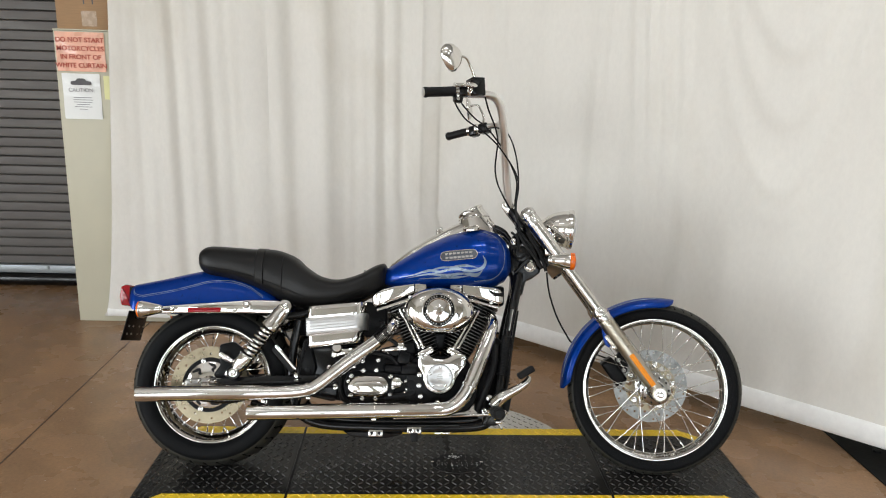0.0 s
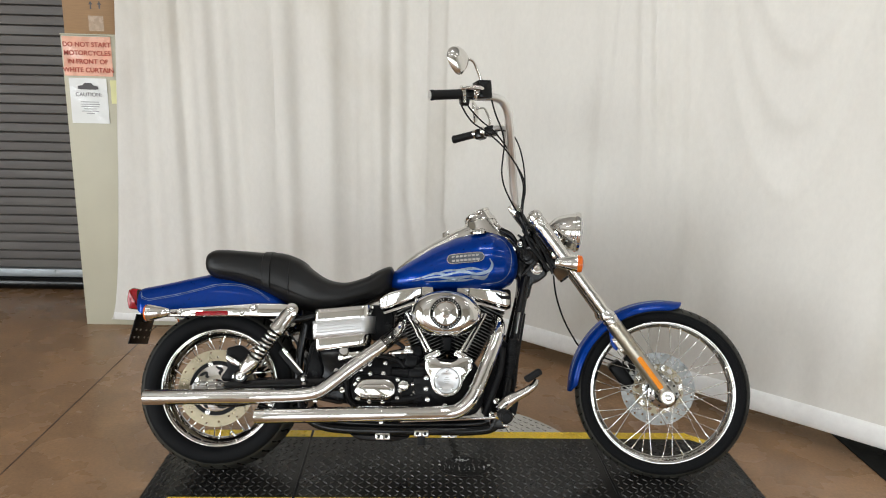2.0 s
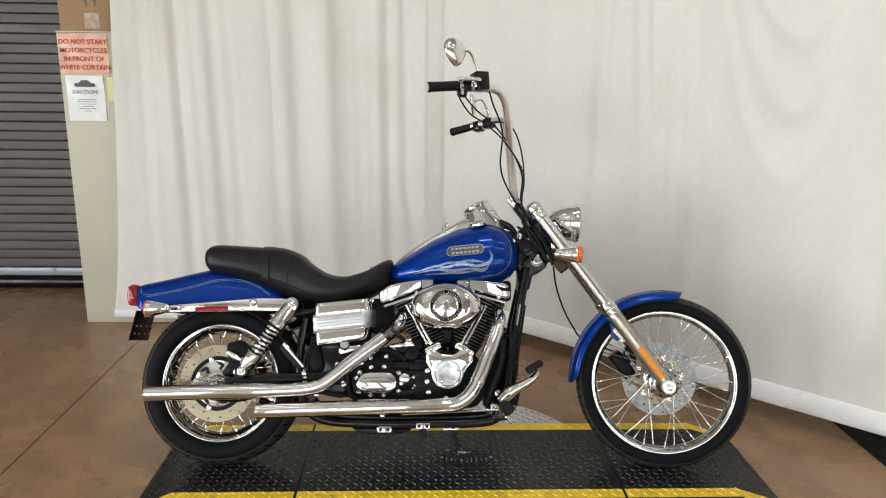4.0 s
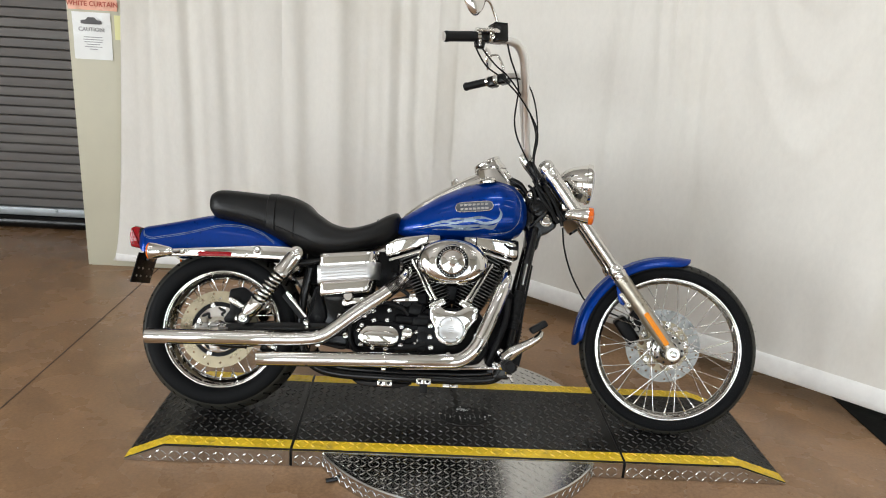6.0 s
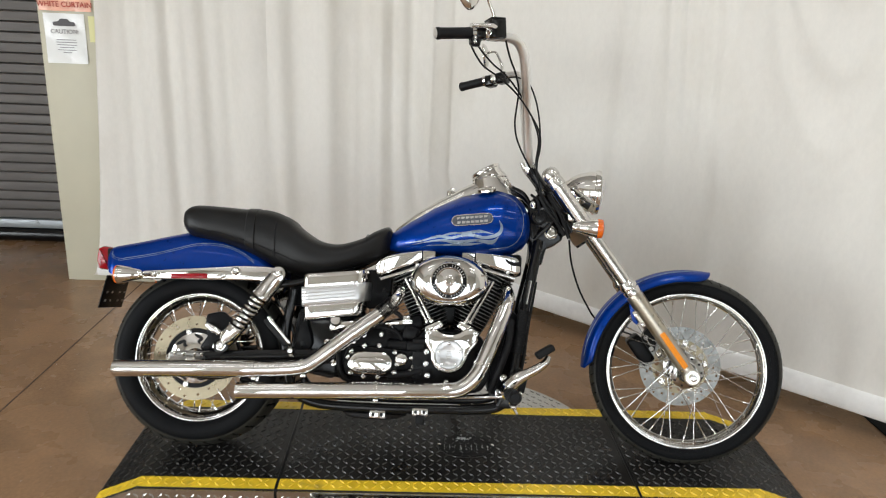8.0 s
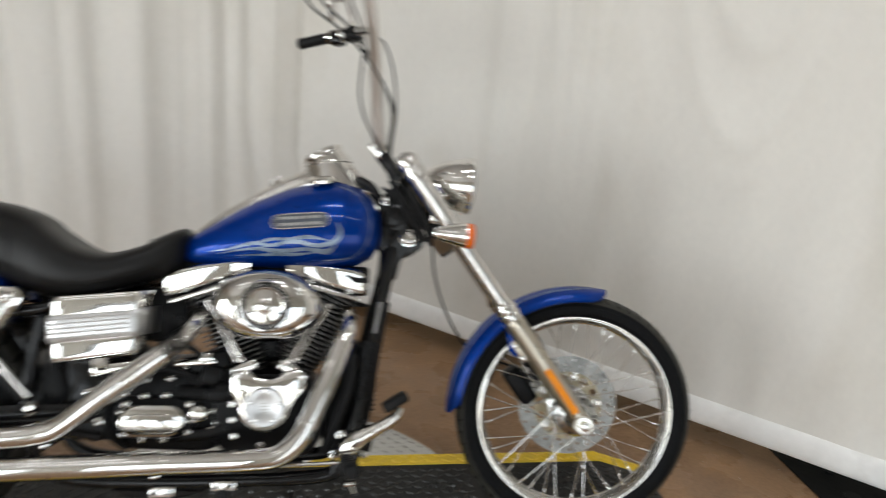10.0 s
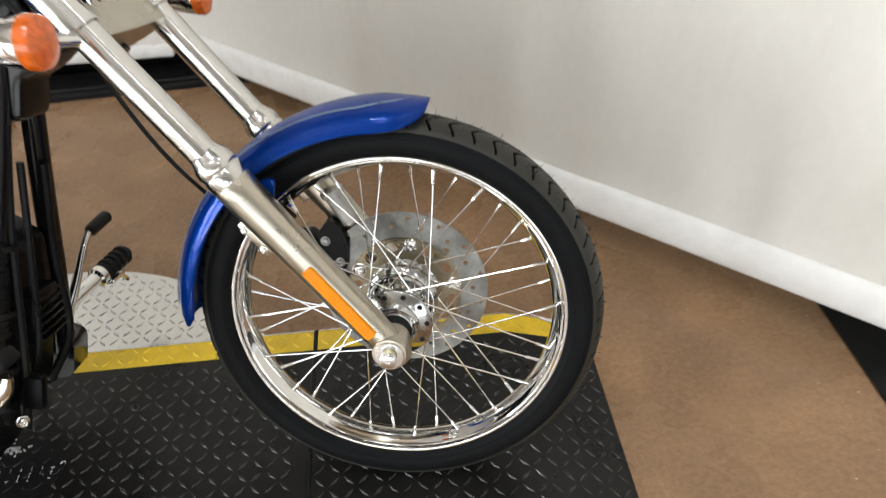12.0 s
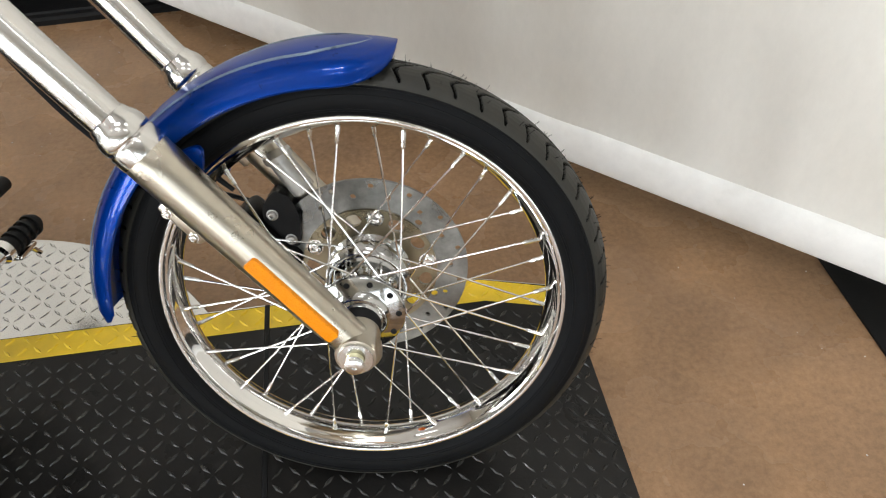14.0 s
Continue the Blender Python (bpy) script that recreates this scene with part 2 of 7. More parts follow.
def part(name, bm, material, parent, label="", m=None):
    ob = new(name, mesh_of(name, bm, material) if isinstance(bm, bmesh.types.BMesh) else bm)
    ob.parent = parent
    if m is not None:
        ob.matrix_basis = m
    return tagged(ob, label)


def thing(name, m, label, category, group="", kind=""):
    ob = new(name)
    ob.empty_display_size = 0.05
    ob.matrix_basis = m
    return tagged(ob, label, category, group, kind)


def solid(name, bm, material, label="", category="", kind="", group=""):
    return tagged(new(name, mesh_of(name, bm, material)), label, category, group, kind)


def block(bm, x0, x1, y0, y1, z0, z1, bev=0.0):
    return rbox(bm, (x1 - x0, y1 - y0, z1 - z0), Matrix.Translation(((x0 + x1) / 2, (y0 + y1) / 2, (z0 + z1) / 2)), bev)


# ---- the hall ----
HX0, HX1, HY0, HY1, HZ = -6.0, 5.0, -6.5, 3.2, 5.0
bm = BM()
block(bm, HX0 - 0.2, HX1 + 0.2, HY0 - 0.2, HY1 + 0.2, -0.2, 0.0)
solid("floor", bm, FLOOR, "brown stained and polished concrete floor", "floor", "structure")
for nm, (x0, y0, x1, y1) in {"along": (-1.823, HY0, -1.817, 2.85), "across": (HX0, -1.003, HX1, -0.997)}.items():
    bm = BM()
    block(bm, x0, x1, y0, y1, 0.0, 0.0012)
    solid("floor_joint", bm, JOINT, "thin dark saw-cut joint in concrete floor", "floor joint", "structure")
# Unseen ceiling, kept pale to brighten the chrome and the fill light.
bm = BM()
block(bm, HX0 - 0.2, HX1 + 0.2, HY0 - 0.2, HY1 + 0.2, HZ, HZ + 0.2)
solid("ceiling", bm, CEILP, "unseen pale ceiling added over the hall", "ceiling", "structure")
bm = BM()
block(bm, HX0 - 0.2, HX1 + 0.2, HY1, HY1 + 0.2, 0, HZ)
solid("wall_north", bm, WALLP, "beige painted wall behind the curtain", "wall", "structure")
SILL, HEAD = 0.05, 3.05
# Unseen west windows, added to brighten the right curtain panel.
WEST = [(-6.0, -4.0), (-3.4, -1.4)]
bm = BM()
for a, b in zip([HY0, *[v for o in WEST for v in o][1::2]], [*[v for o in WEST for v in o][::2], HY1]):
    block(bm, HX0 - 0.2, HX0, a, b, 0, HZ)
for a, b in WEST:
    block(bm, HX0 - 0.2, HX0, a, b, 0, SILL)
    block(bm, HX0 - 0.2, HX0, a, b, HEAD, HZ)
    hall_area_lamp(HX0 - 0.25, (a + b) / 2, (SILL + HEAD) / 2, b - a, HEAD - SILL, WINDOW_POWER * 2.3, -90)
solid("wall_west", bm, WALLP, "unseen side wall with window openings added to light the curtain", "wall", "structure")
# Unseen east wall that closes the hall for bounce light and reflections.
bm = BM()
block(bm, HX1, HX1 + 0.2, HY0, HY1, 0, HZ)
solid("wall_east", bm, WALLP, "unseen beige side wall added to close the hall", "wall", "structure")
# The unseen wall behind the camera has tall openings that let the daylight in.
OPEN = [(-5.2, -3.2), (-2.6, -0.6), (0.2, 2.2), (2.8, 4.8)]
bm = BM()
edges = [HX0 - 0.2, *[v for o in OPEN for v in o], HX1 + 0.2]
for a, b in zip(edges[::2], edges[1::2]):
    block(bm, a, b, HY0 - 0.2, HY0, 0, HZ)
for a, b in OPEN:
    block(bm, a, b, HY0 - 0.2, HY0, 0, SILL)
    block(bm, a, b, HY0 - 0.2, HY0, HEAD, HZ)
solid("wall_south", bm, WALLP, "unseen beige wall behind the camera with tall window openings", "wall", "structure")
# Frames for the added west openings, out of view.
for a, b in WEST:
    bm = BM()
    for y in (a, (a + b) / 2 - 0.03, b - 0.06):
        block(bm, HX0 - 0.14, HX0 - 0.06, y, y + 0.06, SILL, HEAD)
    for z in (SILL, SILL + 0.98, SILL + 1.96, HEAD - 0.06):
        block(bm, HX0 - 0.135, HX0 - 0.065, a + 0.061, b - 0.061, z, z + 0.06)
    solid("window_frame", bm, BLACK, "dark metal frame in a tall window opening", "window", "structure")
for a, b in OPEN:
    bm = BM()
    for x in (a, (a + b) / 2 - 0.03, b - 0.06):
        block(bm, x, x + 0.06, HY0 - 0.14, HY0 - 0.06, SILL, HEAD)
    for z in (SILL, SILL + 0.98, SILL + 1.96, HEAD - 0.06):
        block(bm, a + 0.061, b - 0.061, HY0 - 0.135, HY0 - 0.065, z, z + 0.06)
    solid("window_frame", bm, BLACK, "dark metal frame in a tall window opening", "window", "structure")
    hall_area_lamp((a + b) / 2, HY0 - 0.25, (SILL + HEAD) / 2, b - a, HEAD - SILL, WINDOW_POWER * (0.75 if a < -1 else 0.5), 0)
for x in (-2.2, 0.4, 3.0):
    for y in (-2.6, -0.5):
        t = thing("ceiling_light", Matrix.Translation((x, y, HZ)), "white rectangular ceiling light with a frosted diffuser", "ceiling light", "ceiling lights")
        bm = BM()
        rbox(bm, (1.24, 0.34, 0.06), Matrix.Translation((0, 0, -0.03)), 0.008)
        part("housing", bm, PAPER, t)
        # The x = 0.4 pair is strongest, to brighten the right curtain panel.
        hall_area_lamp(x, y, HZ - 0.075, 1.16, 0.26, CEILING_POWER * (0.25 if x < -1 else 1.9 if x < 2 else 0.6), 0, (0.945, 0.975, 1.0), -90)

# roller door with its slats and bottom bar
bm = BM()
DOORY = 2.862
slats = int((HZ - 0.16) / 0.0655)
for i in range(slats):
    z = 0.16 + i * 0.0655
    rings = []
    for dy, dz in ((0.03, 0.0), (0.002, 0.0025), (-0.003, 0.006), (-0.005, 0.030), (-0.003, 0.057), (0.002, 0.0615), (0.03, 0.0645)):
        rings.append([V(x, DOORY + dy, z + dz) for x in (-5.6, -1.3)])
    skin(bm, rings, closed=False, cap=False)
door = solid("door_1", bm, DOORGREY, "dark grey slatted steel roller door, closed", "roller door", "structure")
bm = BM()
block(bm, -5.6, -1.3, DOORY - 0.03, DOORY + 0.03, 0.10, 0.158, 0.004)
part("bottom_bar", bm, GALV, door, "grey galvanised bottom bar")
bm = BM()
sweep(bm, [(-5.6, DOORY - 0.005, 0.05), (-1.3, DOORY - 0.005, 0.05)], 0.048, 14)
part("bottom_seal", bm, BLACK, door, "black rubber bottom seal")
for x in (-4.4, -3.6, -2.80):
    bm = BM()
    lathe(bm, [(0.0, 0.008), (0.010, 0.006), (0.012, 0.0), (0.012, -0.006)], axis((x, DOORY - 0.032, 0.145), (0, -1, 0)), 12)
    part("bolt", bm, GALV, door)
bm = BM()
block(bm, HX0, -5.6, DOORY - 0.04, HY1, 0, HZ)
block(bm, -1.3, HX1, DOORY + 0.0, HY1, 0, HZ)
solid("wall_door", bm, WALLP, "beige wall beside the roller door", "wall", "structure")

# ---- curtain ----
# stations along the rail: x, y at the hem, x, y at the top
RUN = [(-2.090, 2.065, -1.85, 2.045), (-1.6, 2.035, -1.55, 2.045), (-1.0, 2.025, -1.0, 2.05), (-0.4, 2.010, -0.4, 2.035), (0.080, 2.010, -0.09, 2.035), (0.105, 1.995, 0.17, 1.965), (0.571, 1.567, 0.60, 1.615), (1.0, 1.173, 1.04, 1.225), (1.5, 0.714, 1.55, 0.765), (2.0, 0.255, 2.05, 0.29), (2.035, 0.20, 2.08, 0.22), (2.09, -0.05, 2.14, -0.05), (2.2, -0.9, 2.25, -0.95)]
low = curve([(a, b, 0) for a, b, c, d in RUN], 40)
top = curve([(c, d, 0) for a, b, c, d in RUN], 40)
NS, NZ, CZ = len(low), 120, 3.3
ARC = [0.0]
for p, q in zip(low, low[1:]):
    ARC.append(ARC[-1] + (q - p).length)


def swags(x, z):
    """Pleats that run out below the rail, and slack that sags in hanging bows beside them."""
    out = 0.0
    for at, deep in ((0.930, 0.018), (0.985, 0.026), (1.035, 0.022), (1.100, 0.016)):
        out += deep * math.exp(-((x - at - 0.05 * (1.7 - z)) / 0.020) ** 2) * max(0, min(1, (z - 0.75) / 0.9))
    for low_z, deep in ((1.00, 0.010), (1.123, 0.020), (1.438, 0.018), (1.734, 0.022), (2.08, 0.024)):
        off = x - 1.465
        d = z - low_z - (11 if off < 0 else 18) * off * off
        out += 0.75 * deep * math.exp(-(d / (0.11 if d > 0 else 0.045)) ** 2) * max(0, 1 - (off / 0.34) ** 2)
    return out


def cloth(first, last, z0):
    bm = BM()
    rows = []
    for j in range(NZ + 1):
        u = j / NZ
        row = []
        for i in range(first, last + 1):
            near = max(0, min(1, (i - 90) / 60, (270 - i) / 60))
            p = low[i].lerp(top[i], u ** 0.55 if i < 80 else min(1, u * (1 + 4 * near)))
            tan = (low[min(i + 1, NS - 1)] - low[max(i - 1, 0)]).normalized()
            nrm = V(tan.y, -tan.x, 0)
            s = ARC[i]
            zb = z0 + 0.065 * min(1, max(0, (i - 60) / 50)) if z0 < 0.1 else z0
            z = zb + (CZ - zb) * u
            full = 0.9 * min(1, 0.15 + i / 50) if i < 140 else max(0.20, 0.9 - (i - 140) / 60)
            sl = s + 0.05 * noise.noise((s * 0.8, 1.7, u * 0.9)) + 0.14 * u * max(0, 1 - i / 150)
            fold = (0.092 * noise.noise((sl * 5.2, 0.2, u * 0.22)) + 0.048 * noise.noise((sl * 11.0, 6.2, u * 0.3))) * full
            fold += 0.012 * noise.noise((sl * 24, 9.1, u * 0.6)) * max(0, 0.4 + noise.noise((s * 1.7, 9, u))) * full
            fold += 0.020 * noise.noise((s * 1.5, 5.0, u * 1.0)) + 0.010 * noise.noise((s * 4.5, 2.0, u * 1.2)) * (0.5 + 0.5 * u)
            if i > 200:
                fold += swags(p.x, z)
            if i > 170:
                fold += (0.012 * noise.noise((s * 3.1 + 1.1 * u, 7.7, u * 1.9)) + 0.009 * noise.noise((s * 7.5 - 2.0 * u, 3.1, u * 3.2))) * min(1, (i - 170) / 40)
            if i > 260:
                fold += 0.030 * noise.noise((s * 2.2 - 3 * u, u * 2.5, 4))
            fold += 0.010 * (math.exp(-((p.x + 0.122) / 0.010) ** 2) + 0.6 * math.exp(-((p.x + 1.65) / 0.008) ** 2)) * (0.3 + 0.7 * u) if i < 200 else 0
            rest = 0.30 if i < 150 else 0.04
            fold *= rest + (1 - rest) * min(1, u * (3 if i < 150 else 4.5))
            row.append(p + nrm * fold + V(0, 0, z))
        rows.append(row)
    skin(bm, rows, closed=False, cap=False)
    return bm


curtain = thing("curtain", Matrix(), "white cloth curtain hanging in soft folds to the floor", "curtain")
for first, last, z0, nm in ((0, 361, 0.05, "main_panel"), (359, NS - 1, 0.12, "end_panel")):
    ob = part(nm, cloth(first, last, z0), CLOTH, curtain)
    sd = ob.modifiers.new("thickness", "SOLIDIFY")
    sd.thickness, sd.offset = 0.003, 0
for first, last in ((200, 358), (362, NS - 1)):
    bm = BM()
    rings = []
    for i in range(first, last + 1, 3):
        tan = (low[min(i + 1, NS - 1)] - low[max(i - 1, 0)]).normalized()
        nrm = V(tan.y, -tan.x, 0)
        c = low[i] + V(0, 0, 0.145 + 0.003 * noise.noise((i * 0.03, 0, 0)))
        rings.append([c + nrm * (0.016 * math.cos(a)) + V(0, 0, 0.052 * math.sin(a)) for a in (2 * math.pi * k / 16 for k in range(16))])
    skin(bm, rings)
    part("hem", bm, HEM, curtain, "white stuffed hem sleeve with grey scuffs")
bm = BM()
rings = []
for i in range(2, 158, 4):
    tan = (low[i + 1] - low[i - 1]).normalized()
    nrm = V(tan.y, -tan.x, 0)
    c = low[i] + V(0, 0, 0.075 + 0.050 * min(1, max(0, (i - 60) / 50)))
    rings.append([c + nrm * (0.008 * math.cos(a)) + V(0, 0, 0.026 * math.sin(a)) for a in (2 * math.pi * k / 12 for k in range(12))])
skin(bm, rings)
part("hem", bm, HEM, curtain, "flat white sewn hem")
bm = BM()
sweep(bm, [p + V(0, 0, CZ + 0.02) for p in top[::8]], 0.018, 8)
part("rail", bm, GALV, curtain, "round metal curtain rail")
bm = BM()
block(bm, -1.7, 0.55, 2.12, 2.16, 0, 0.14)
solid("baseboard", bm, BLACK, "black rubber base strip along the wall", "baseboard", "structure")
bm = BM()
slab(bm, [(1.935, 0.0), (1.935, 0.016), (1.945, 0.024), (1.968, 0.024), (1.973, 0.030), (2.10, 0.030), (2.10, 0.0)], -0.95, 0.62)
for v in bm.verts:
    v.co = V(v.co.y, v.co.x + 0.06 * v.co.y, v.co.z)
solid("floor_strip", bm, GRIP, "low black rubber strip on the floor under the curtain", "floor strip", "structure")
bm = BM()
block(bm, 1.80, 3.6, -1.4, 2.4, 0.0, 0.008, 0.003)
solid("floor_mat", bm, MATBLACK, "black rubber mat on the floor by the curtain", "floor mat")

# ---- cabinet with its notices and box ----
CABY = 2.105
cab = thing("cabinet", Matrix.Translation((-2.263, CABY, 0)), "tall beige painted steel cabinet standing beside the curtain", "cabinet")
bm = BM()
block(bm, 0, 0.62, 0, 0.5, 0, 1.775, 0.004)
part("body", bm, BEIGE, cab)
bm = BM()
block(bm, -0.002, 0.622, -0.004, 0.504, 1.776, 1.784, 0.002)
part("top_edge", bm, BEIGE, cab, "grey worn top edge")


def sheet(name, x0, x1, z0, z1, material, label, category, y=CABY, sag=0.004):
    t = thing(name, Matrix.Translation(((x0 + x1) / 2, y, (z0 + z1) / 2)), label, category)
    bm = BM()
    w, h = (x1 - x0) / 2, (z1 - z0) / 2
    rows = [[V(w * (i / 4 - 1), -0.003 - sag * (0.5 + 0.5 * math.sin(i * 0.9 + j)), h * (j / 4 - 1)) for i in range(9)] for j in range(9)]
    back = [[V(p.x, p.y + 0.0012, p.z) for p in r] for r in rows]
    skin(bm, rows, closed=False, cap=False)
    skin(bm, back, closed=False, cap=False)
    part("paper", bm, material, t)
    return t


def words(parent, text, size, x, z, material, y, bold=0.0):
    cu = bpy.data.curves.new("lettering", "FONT")
    cu.body, cu.size, cu.align_x, cu.align_y, cu.extrude, cu.offset = text, size, "CENTER", "CENTER", 0.0004, bold
    ob = new("lettering", cu)
    ob.matrix_basis = pose(x, y, z, 90, 0, 0)
    ob.parent = parent
    cu.materials.append(material)
    return ob


s = sheet("warning_sign", -2.252, -1.973, 1.545, 1.768, PINK, "orange-pink warning notice in a clear plastic sleeve", "sign")
for i, line in enumerate(("DO NOT START", "MOTORCYCLES", "IN FRONT OF", "WHITE CURTAIN")):
    words(s, line, 0.038, 0.0, 0.066 - i * 0.048, REDINK, -0.009, 0.0006)
s = sheet("caution_notice", -2.233, -2.015, 1.270, 1.533, PAPER, "white caution notice in a clear plastic sleeve", "sign")
words(s, "CAUTION:", 0.032, 0.0, 0.036, PALEINK, -0.009, 0.0002)
for i, w in enumerate((0.105, 0.112, 0.105, 0.075, 0.10, 0.045)):
    bm = BM()
    rbox(bm, (w, 0.0008, 0.0040), Matrix.Translation((0.004, -0.0085, -0.006 - i * 0.0135)))
    part("text_line", bm, PALEINK, s)
bm = BM()
slab(bm, rounded([(-0.06, 0.066), (0.06, 0.066), (0.058, 0.086), (0.03, 0.09), (0.02, 0.104), (-0.02, 0.104), (-0.03, 0.09), (-0.06, 0.086)], 0.25), -0.0078, -0.0090)
part("pictogram", bm, INK, s, "dark vehicle pictogram")
sheet("sticky_note", -1.995, -1.915, 1.388, 1.524, YPAPER, "pale yellow paper note stuck on cabinet", "note", sag=0.001)
bx = thing("cardboard_box", Matrix.Translation((-2.048, CABY + 0.17, 1.784)), "brown cardboard box with tape lying on the cabinet", "box")
bm = BM()
rbox(bm, (0.385, 0.32, 0.36), Matrix.Translation((0, 0, 0.18)), 0.004)
part("carton", bm, CARDBOARD, bx)
for x, z, w, h in ((-0.005, 0.06, 0.085, 0.085),):
    bm = BM()
    rows = [[V(x + w * (i / 6 - 0.5), -0.1615 - 0.0006 * math.sin(3 * i + j), z + h * (j / 6 - 0.5)) for i in range(7)] for j in range(7)]
    skin(bm, rows, closed=False, cap=False)
    part("tape", bm, TAPE, bx, "torn strip of packing tape")
for x in (-0.03, 0.02):
    bm = BM()
    slab(bm, [(x - 0.012, 0.165), (x, 0.185), (x + 0.012, 0.165), (x + 0.004, 0.165), (x + 0.004, 0.14), (x - 0.004, 0.14), (x - 0.004, 0.165)], -0.1602, -0.1612)
    part("printed_arrow", bm, INK, bx)

# ---- turntable platform ----
TOP = 0.0684
plat = thing("turntable_platform", Matrix(), "black tread-plate motorcycle turntable with yellow edges on an aluminium disc", "platform")


def lugs(bm, spots, top, length=0.027, width=0.0075, high=0.0029, yaw0=45):
    """Raised lozenges of a tread plate at (x, y, z, tilt, odd)."""
    for x, y, z, slope, odd in spots:
        a = radians(yaw0 if odd else -yaw0)
        d = V(math.cos(a), math.sin(a), 0)
        n = V(-d.y, d.x, 0)
        base = [d * length / 2, n * width / 2, -d * length / 2, -n * width / 2]
        up = [d * length * 0.30, n * width * 0.22, -d * length * 0.30, -n * width * 0.22]
        lift = lambda q, h: bm.verts.new((x + q.x, y + q.y, z + slope * q.x + h))
        lo = [lift(q, 0.0) for q in base]
        hi = [lift(q, high) for q in up]
        for i in range(4):
            bm.faces.new((lo[i], lo[(i + 1) % 4], hi[(i + 1) % 4], hi[i]))
        bm.faces.new(hi)


DY0, DY1, STRIPE = 0.0, 0.584, 0.066
BEND0, BEND1, TIP0, TIP1 = -1.063, 1.039, -1.209, 1.227


def deck_z(x):
    fall = (BEND0 - x) / (BEND0 - TIP0) if x < BEND0 else (x - BEND1) / (TIP1 - BEND1)
    return TOP - (TOP - 0.006) * min(1, max(0, fall))


def deck_slope(x):
    return (TOP - 0.006) / (BEND0 - TIP0) if x < BEND0 else -(TOP - 0.006) / (TIP1 - BEND1) if x > BEND1 else 0.0


PITCH = 0.0275
for nm, x0, x1 in (("ramp_section", TIP0, -0.615), ("centre_section", -0.605, 0.605), ("ramp_section", 0.615, TIP1)):
    xs = sorted({x0, x1, *[b for b in (BEND0, BEND1) if x0 < b < x1]})
    bm = BM()
    rings = []
    for x in xs:
        z = deck_z(x)
        rings.append([V(x, DY0 + 0.004, 0.0), V(x, DY1 - 0.004, 0.0), V(x, DY1 - 0.002, z - 0.004), V(x, DY1 - 0.006, z), V(x, DY0 + 0.006, z), V(x, DY0 + 0.002, z - 0.004)])
    skin(bm, rings)
    sec = part(nm, bm, DECK, plat, "black diamond tread deck")
    bm = BM()
    n = 0
    for i in range(int((x1 - x0) / PITCH)):
        for j in range(int((DY1 - DY0 - 2 * STRIPE) / PITCH)):
            x, y = x0 + 0.016 + i * PITCH, DY0 + STRIPE + 0.016 + j * PITCH
            if x > x1 - 0.014:
                continue
            slope = deck_slope(x)
            lugs(bm, [(x, y, deck_z(x), slope, (i + j) % 2)], TOP)
    tagged(part("tread_lug", bm, LUG, sec), kind="stuff")
    for y0, y1 in ((DY0, DY0 + STRIPE), (DY1 - STRIPE, DY1)):
        bm = BM()
        skin(bm, [[V(x, y0 + 0.0055, deck_z(x) + 0.0006), V(x, y1 - 0.0055, deck_z(x) + 0.0006), V(x, y1 - 0.0055, deck_z(x) + 0.0016), V(x, y0 + 0.0055, deck_z(x) + 0.0016)] for x in xs])
        st = part("yellow_stripe", bm, YELLOW, sec, "worn yellow safety stripe")
    bm = BM()
    for y0 in (DY0, DY1 - STRIPE):
        for i in range(int((x1 - x0) / PITCH)):
            for j in range(2):
                x, y = x0 + 0.016 + i * PITCH, y0 + 0.024 + j * PITCH
                slope = deck_slope(x)
                lugs(bm, [(x, y, deck_z(x) + 0.0012, slope, (i + j) % 2)], TOP, high=0.0036)
    tagged(part("stripe_lug", bm, YELLOW, sec), kind="stuff")
    # bright tread plate along both long sides
    for y, s in ((DY0, -1), (DY1, 1)):
        bm = BM()
        skin(bm, [[V(x, y + s * 0.0005, 0.002), V(x, y + s * 0.003, 0.002), V(x, y + s * 0.003, max(0.004, deck_z(x) - 0.004)), V(x, y + s * 0.0005, max(0.004, deck_z(x) - 0.004))] for x in xs])
        part("side_plate", bm, DIAMOND, sec, "bright aluminium tread plate edge")
    bm = BM()
    for i in range(int((x1 - x0) / 0.026)):
        for j in range(3):
            x, z = x0 + 0.014 + i * 0.026, 0.014 + j * 0.024
            if z > deck_z(x) - 0.016:
                continue
            a = radians(45 if (i + j) % 2 else -45)
            d, nn = V(math.cos(a), 0, math.sin(a)), V(-math.sin(a), 0, math.cos(a))
            q = [d * 0.013, nn * 0.0035, -d * 0.013, -nn * 0.0035]
            lo = [bm.verts.new((x + e.x, DY0 - 0.003, z + e.z)) for e in q]
            hi = [bm.verts.new((x + e.x * 0.6, DY0 - 0.0046, z + e.z * 0.5)) for e in q]
            for k in range(4):
                bm.faces.new((lo[k], lo[(k + 1) % 4], hi[(k + 1) % 4], hi[k]))
            bm.faces.new(hi)
    tagged(part("side_lug", bm, DIAMOND, sec), kind="stuff")
for x in (-0.61, 0.61):
    bm = BM()
    block(bm, x - 0.0045, x + 0.0045, DY0 + 0.001, DY1 - 0.001, 0.0, TOP + 0.001, 0.001)
    part("joint_strip", bm, GRIP, plat, "black rubber joint strip")
CXD, CYD, RD = 0.0, 0.292, 0.578
